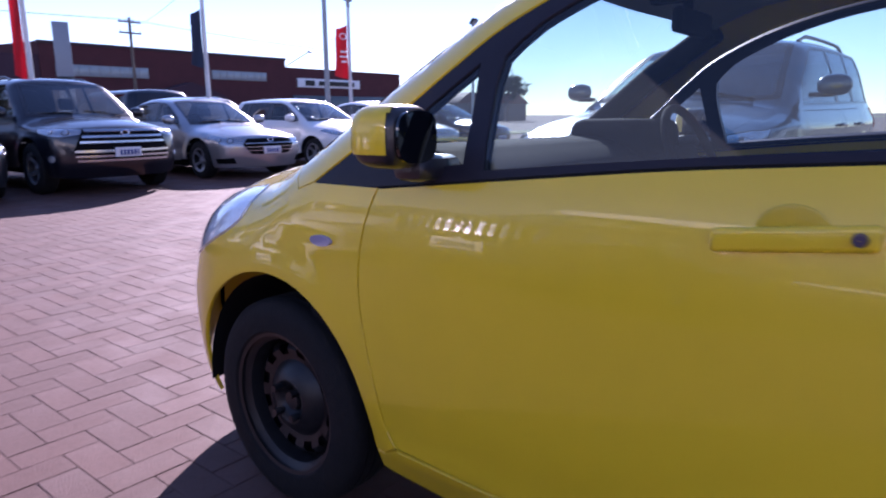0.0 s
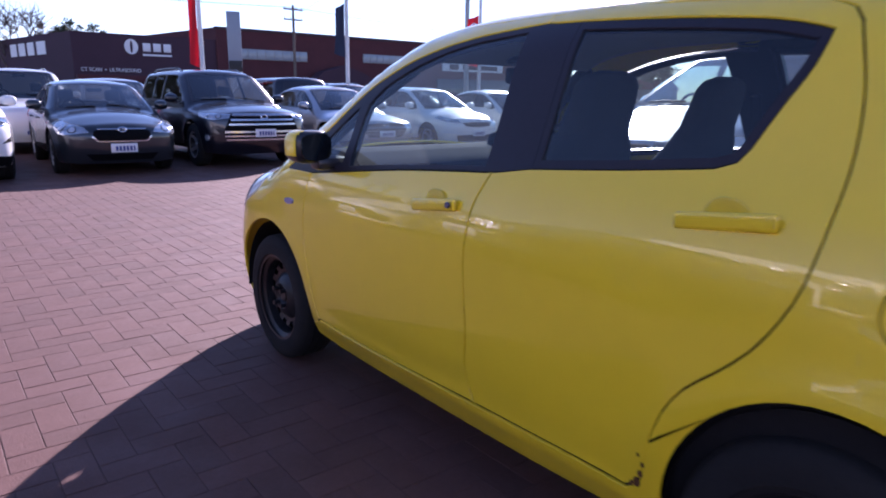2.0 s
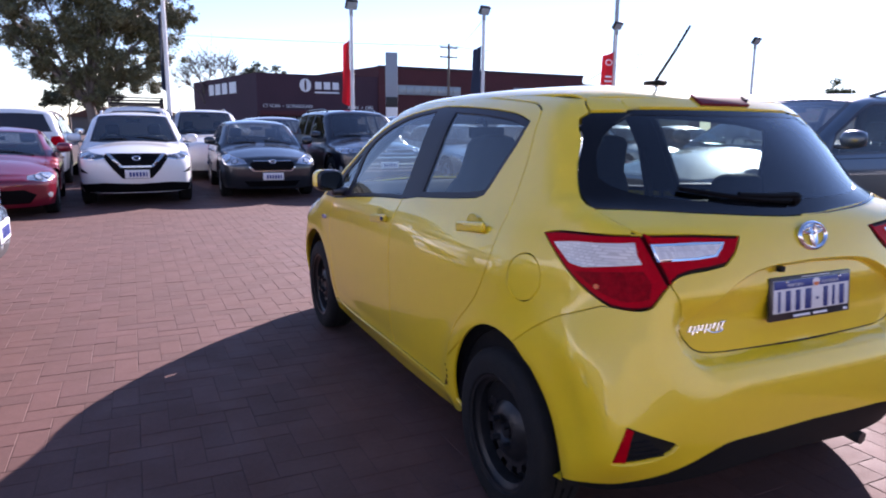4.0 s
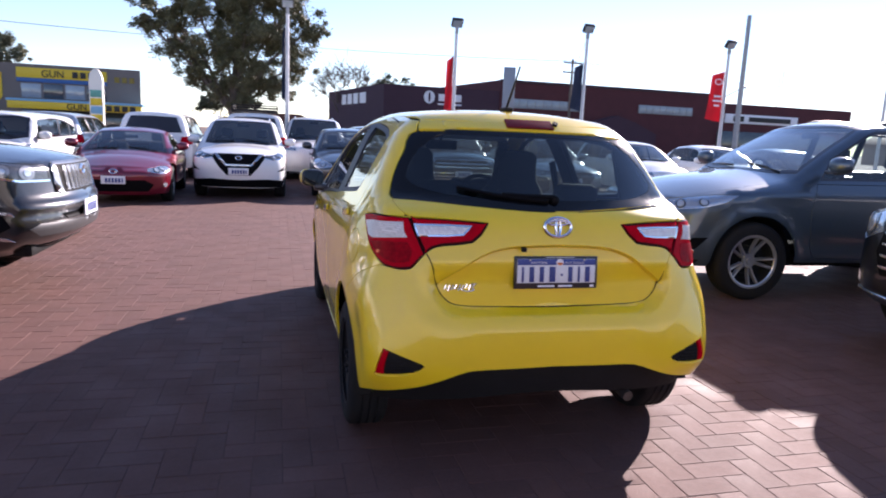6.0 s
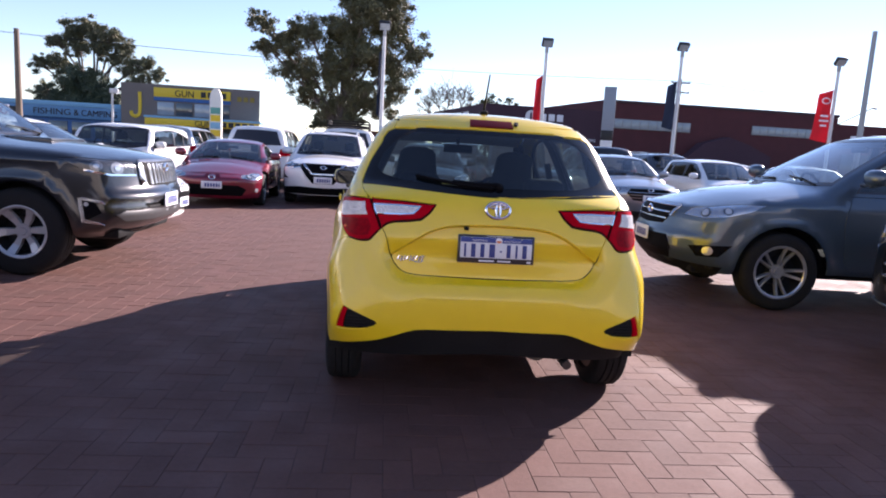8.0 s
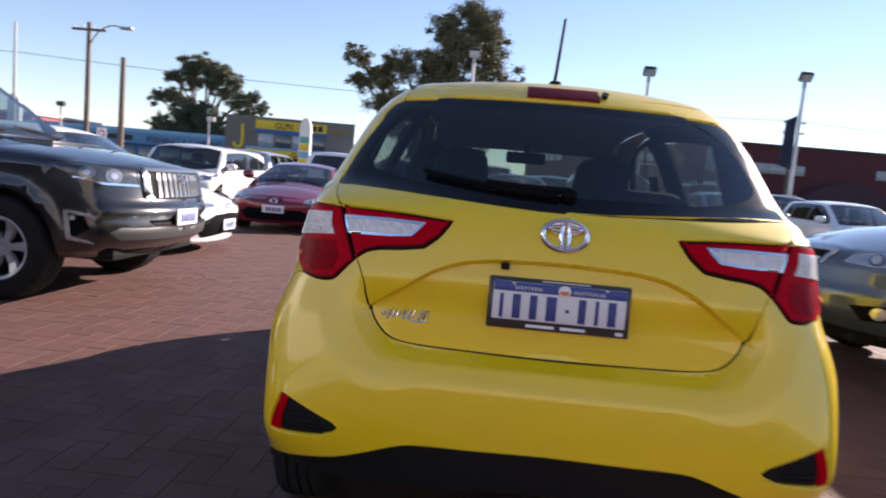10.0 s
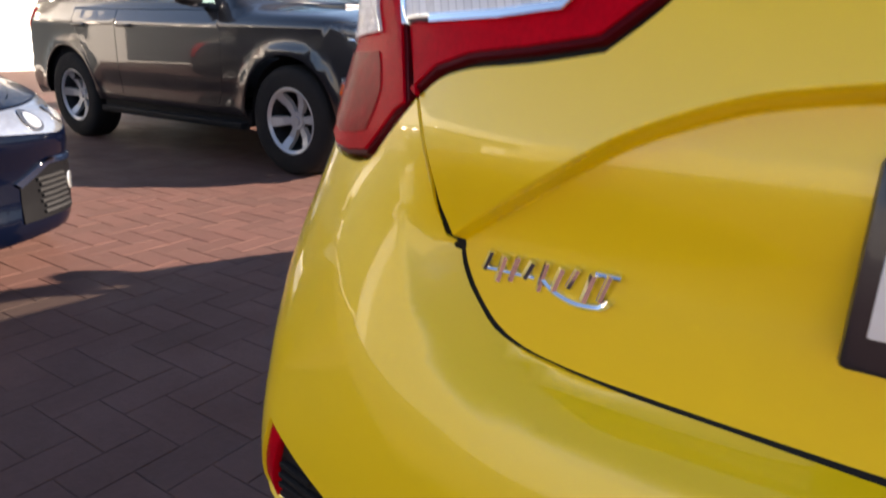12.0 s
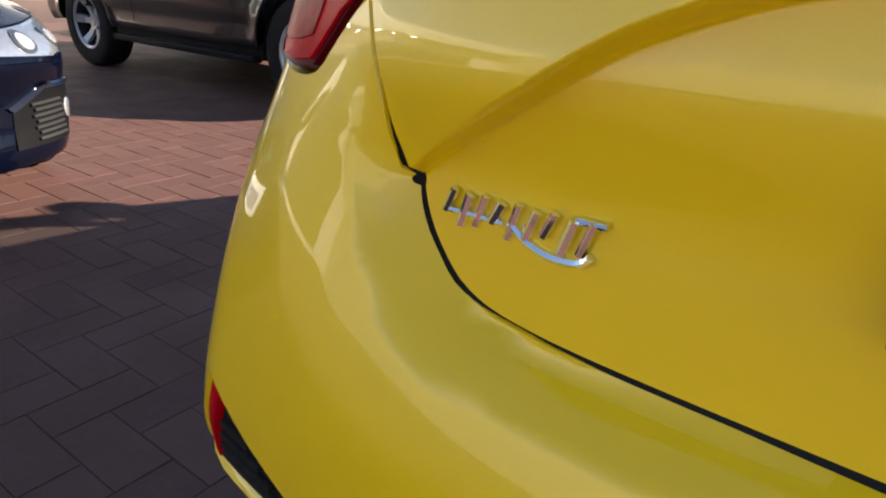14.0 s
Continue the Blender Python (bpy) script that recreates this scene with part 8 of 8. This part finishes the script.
part("rod", bm, POLE_GREY, boom)


def wire(a, b, sag, name="power_line"):
    a, b = Vector(a), Vector(b)
    bm = bmesh.new()
    tube(bm, [a.lerp(b, k / 24) - Vector((0, 0, sag * 4 * (k / 24) * (1 - k / 24))) for k in range(25)], 0.008, n=5)
    tagged(part(name, bm, SIGN_INK), "thin black overhead power line", "wire")


for dx in (-0.85, 0.3, 0.85):
    wire((-40 + dx, 50, 8.8), (26.8 + dx, 57, 9.2), 0.8)
    wire((26.8 + dx, 57, 9.2), (90 + dx, 66, 10), 0.9)
    wire((-40 + dx, 50, 8.8), (-100 + dx, 42, 9.4), 0.9)
wire((9.55, 18, 5.1), (26.8, 57, 8.6), 0.3)

pylon = thing("sign_pylon", "tall narrow sign pylon, grey-blue over white", "sign", Matrix.Translation((14.7, 40.8, 0)) @ Matrix.Rotation(radians(-18), 4, "Z"))
part("panel", boxes((-0.42, 0.42, -0.10, 0.10, 2.9, 6.4), bevel=0.03), mat("grey_blue_panel", (0.24, 0.28, 0.33), 0.4, vary=0.08), pylon)
part("lower_panel", boxes((-0.40, 0.40, -0.12, 0.12, 0.0, 2.9), bevel=0.03), WHITE_WALL, pylon)
part("dark_stripe", boxes((-0.405, 0.405, -0.125, 0.125, 2.7, 3.4), bevel=0.01), SIGN_INK, pylon)
totem = thing("sign_totem", "white rounded totem sign with green and yellow panels", "sign", Matrix.Translation((-8.53, 26.75, 0)) @ Matrix.Diagonal((0.82, 1, 0.965, 1)))
bm = bmesh.new()
prism(bm, [(-0.32, 0), (0.32, 0), (0.32, 3.1)] + [(0.32 * math.cos(radians(a)), 3.1 + 0.55 * math.sin(radians(a))) for a in range(15, 166, 15)] + [(-0.32, 3.1)], 0.2, FACE_S)
part("board", bm, WHITE_WALL, totem)
for z0, z1, m_ in ((2.45, 2.75, mat("sign_green", (0.10, 0.35, 0.30), 0.5)), (2.1, 2.4, YELLOW_SIGN), (1.75, 2.05, BLUE_SIGN), (1.4, 1.7, YELLOW_SIGN)):
    part("sign_panel", boxes((-0.27, 0.27, -0.215, -0.19, z0, z1), bevel=0.005), m_, totem)


# ---- trees ----
def tree(name, label, x, y, trunk_h, r0, blobs, seed, leaf_mat, leaves=9000, size=0.16, bare=False):
    """A tapered, forking trunk with limbs to each clump, and a crown of many small leaves."""
    rng = random.Random(seed)
    t = thing(name, label, "tree", Matrix.Translation((x, y, 0)))
    bm = bmesh.new()
    top = Vector((rng.uniform(-0.3, 0.3), 0, trunk_h))
    tube(bm, [Vector((0, 0, -0.1)), Vector((0.05, 0, trunk_h * 0.5)), top], r0, r0 * 0.7, 10)
    ends = []
    for bx, by, bz, br in blobs:
        c = Vector((bx, by, bz))
        mid = top.lerp(c, 0.5) + Vector((rng.uniform(-0.4, 0.4), rng.uniform(-0.4, 0.4), rng.uniform(0.0, 0.5)))
        tube(bm, [top - Vector((0, 0, 0.3)), mid, c], r0 * 0.42, r0 * 0.12, 7)
        ends.append((c, br))
        for _ in range(10 if not bare else 14):
            d = Vector((rng.gauss(0, 1), rng.gauss(0, 1), rng.gauss(0.3, 0.8))).normalized()
            e = c + d * br * rng.uniform(0.6, 1.0)
            s0 = mid.lerp(c, rng.uniform(0.3, 1.0))
            k = s0.lerp(e, 0.5) + Vector((rng.uniform(-0.2, 0.2), rng.uniform(-0.2, 0.2), rng.uniform(-0.1, 0.25))) * br
            tube(bm, [s0, k, e], r0 * (0.16 if bare else 0.10), r0 * (0.06 if bare else 0.025), 5)
            if bare:
                for _ in range(9):
                    e2 = k.lerp(e, rng.uniform(0.2, 1)) + Vector((rng.gauss(0, 0.35), rng.gauss(0, 0.35), rng.gauss(0.25, 0.3))) * br
                    tube(bm, [k.lerp(e, rng.uniform(0, 0.7)), e2], r0 * 0.095, r0 * 0.055, 4)
    part("trunk", bm, BARK, t)
    if bare:
        return t
    V, F = [], []
    vol = sum(br ** 2 for _, br in ends)
    for c, br in ends:
        m = int(leaves * br ** 2 / vol)
        lumps = [(c + Vector((rng.gauss(0, 0.48), rng.gauss(0, 0.48), rng.gauss(0, 0.36))) * br, br * rng.uniform(0.10, 0.28)) for _ in range(38)]
        for _ in range(m):
            lc, lr = rng.choice(lumps)
            d = Vector((rng.gauss(0, 1), rng.gauss(0, 1), rng.gauss(0, 0.8)))* lr * 0.72
            p = lc + d
            a = Vector((rng.gauss(0, 1), rng.gauss(0, 1), rng.gauss(-0.5, 0.8))).normalized() * size * rng.uniform(0.6, 1.3)
            b_ = a.cross(Vector((rng.gauss(0, 1), rng.gauss(0, 1), rng.gauss(0, 1)))).normalized() * size * 0.42
            n = len(V)
            V += [p - a, p + b_, p + a, p - b_]
            F += [(n, n + 1, n + 2), (n, n + 2, n + 3)]
    crown = part("crown", mesh_of("crown", V, F, leaf_mat, smooth=False), None, t, "drooping grey-green leaves")
    crown["kind"] = "stuff"
    return t


tree("gum_tree", "tall dark-green gum tree with open drooping crown", -3.8, 40, 2.6, 0.34, [(-5.4, 0, 8.9, 0.8), (-4.9, 0, 7.3, 0.8), (-3.6, 0, 7.7, 1.1), (-3.0, 0.5, 6.2, 1.3), (-2.1, -0.5, 8.4, 1.3), (-2.3, 0, 4.8, 1.0), (-0.6, 0, 6.3, 1.6), (-0.2, 0.5, 8.6, 1.5), (1.2, 0, 7.2, 1.6), (1.3, -0.4, 9.6, 1.6), (2.8, 0, 10.6, 1.5), (3.5, 0.3, 8.9, 1.5), (3.0, 0, 6.6, 1.5), (3.6, 0, 5.2, 1.0), (2.0, 0, 12.0, 1.3), (0.4, 0, 11.1, 1.2), (-0.9, 0.4, 3.9, 1.1), (0.9, 0.6, 4.7, 1.5), (2.3, 0.3, 4.0, 1.2), (4.6, 0, 7.6, 0.9), (0.7, -0.3, 3.0, 0.9)], 3, LEAF, 140000, 0.090)
tree("gum_tree", "broad gum tree with a layered crown behind the blue store", -36.3, 79, 4.5, 0.5, [(-3.6, 0, 11.4, 1.3), (-1.9, 0, 12.7, 1.5), (0.3, 0, 13.0, 1.5), (2.3, 0, 12.3, 1.5), (3.9, 0, 11.1, 1.2), (0.9, 0, 11.2, 1.4), (-1.2, 0, 11.0, 1.3), (-5.9, 0, 8.9, 1.1), (-4.2, 0, 9.3, 1.2), (-3.0, 0, 8.4, 1.0), (-5.6, 0, 5.6, 1.2), (4.6, 0, 9.0, 1.3), (6.2, 0, 9.4, 1.2), (7.2, 0, 8.2, 1.1), (5.2, 0, 7.4, 1.1), (2.6, 0, 9.6, 1.1)], 5, LEAF, 70000, 0.12)
tree("round_tree", "dense dark tree behind the blue store", -36.6, 77, 2.5, 0.35, [(-2.9, 0, 4.6, 1.7), (-1.4, 0, 6.4, 1.9), (0.4, 0, 7.2, 1.9), (2.0, 0, 6.0, 1.9), (3.4, 0, 4.6, 1.7), (0.2, 0, 4.6, 2.2)], 15, LEAF_DARK, 40000, 0.13)
tree("bare_tree", "bare winter tree with fine pale twigs", 6.4, 76, 3.0, 0.28, [(-2.9, 0, 6.2, 1.5), (-1.5, 0, 7.7, 1.6), (0.3, 0, 8.2, 1.7), (2.0, 0, 7.5, 1.6), (3.2, 0, 6.0, 1.4), (0.4, 0, 5.7, 1.7)], 8, LEAF, bare=True)
tree("round_tree", "dark round tree behind the purple wing", 12.6, 82, 4.0, 0.3, [(-1.8, 0, 6.6, 1.4), (0.0, 0, 7.3, 1.7), (1.8, 0, 6.7, 1.4), (0, 0, 5.8, 1.6)], 9, LEAF_DARK, 7000, 0.2)
tree("street_tree", "small green tree beside a distant house", -8.5, 88, 2.5, 0.2, [(-1.4, 0, 4.2, 1.5), (0.8, 0, 5.0, 1.6), (2.3, 0, 3.9, 1.3)], 10, LEAF_DARK, 4000, 0.22)
tree("street_tree", "low green tree beyond the roofs", 66, 82, 3.0, 0.3, [(-2.4, 0, 5.2, 1.8), (0.2, 0, 6.0, 2.0), (2.6, 0, 5.2, 1.8)], 11, LEAF, 4000, 0.25)
tree("street_tree", "low dark tree beside the far houses", 92, 62, 3.0, 0.3, [(-2.4, 0, 5.2, 1.8), (0.2, 0, 6.4, 2.2), (2.6, 0, 5.2, 1.8)], 12, LEAF_DARK, 4000, 0.25)

# ---- the rows of cars behind the first ----
BACK = "parked cars behind the front row"
SILVER = paint("silver_paint", (0.42, 0.43, 0.44), 0.6)
NAVY = paint("dark_navy_paint", (0.012, 0.014, 0.022), 0.3)
suv = dict(L=4.7, W=1.9, H=1.75, wb=2.75, fo=0.92, r=0.37, belt=1.08, hood=(0.95, 1.10), cowl=1.0, roof=(0.28, -1.8), belly=0.22, group=BACK)
sed = dict(L=4.6, W=1.8, H=1.47, wb=2.7, fo=0.92, r=0.33, belt=0.96, hood=(0.78, 0.96), cowl=0.95, roof=(0.15, -0.95), tail="sedan", deck=1.05, belly=0.16, group=BACK)
vehicle("white boxy wagon with black windows", PEARL, 4.0, 1.75, 1.51, 2.5, 0.70, 0.32, belt=0.97, hood=(0.86, 0.96), cowl=1.34, roof=(1.0, -1.75), belly=0.18, tumble=0.35, sharp=0.7, glass_mat=GLASS_CLEAR, name="boxy_wagon", group=BACK, m=facing(-6.5, 9.2, NEAR, 4.0))
vehicle("grey wagon with its tail to the yard", SILVER, **{**suv, "H": 1.57, "belt": 1.02}, name="parked_wagon", m=facing(-6.65, 18.0, 0, 4.7))
vehicle("white large four-wheel drive seen from behind", PEARL, **{**suv, "H": 1.69, "W": 1.92, "belt": 1.08}, name="four_wheel_drive", m=facing(-4.15, 18.0, 0, 4.7))
vehicle("white four-wheel drive with a black basket rack, tail to the yard", PEARL, **{**suv, "H": 1.80, "belt": 1.15}, rails=3, name="four_wheel_drive", m=facing(-1.75, 19.0, 0, 4.7))
vehicle("white utility vehicle behind the dark sedan", PEARL, **{**suv, "H": 1.78, "belt": 1.12}, rails=2, name="four_wheel_drive", m=facing(-0.15, 13.9, NEAR - 2, 4.7))
vehicle("silver wagon behind the large dark one", SILVER, **{**suv, "H": 1.62}, name="parked_wagon", m=facing(1.9, 14.2, NEAR, 4.7))
vehicle("dark sport utility car with its tail to the yard", NAVY, **{**suv, "H": 1.72}, name="sport_utility", m=facing(6.0, 18.6, 0, 4.7))
vehicle("black wagon with silver roof rails", NAVY, **{**suv, "H": 1.66}, rails=2, name="parked_wagon", m=facing(9.0, 15.0, NEAR, 4.7))
vehicle("silver sedan in the second row", SILVER, **sed, name="sedan_car", m=facing(11.3, 14.6, NEAR, 4.6))
vehicle("white sedan near the end of the row", PEARL, **sed, name="sedan_car", m=facing(11.0, 9.9, NEAR, 4.6))
vehicle("dark sedan near the end of the row", NAVY, **sed, name="sedan_car", m=facing(13.7, 10.1, NEAR, 4.6))

lay_paving()
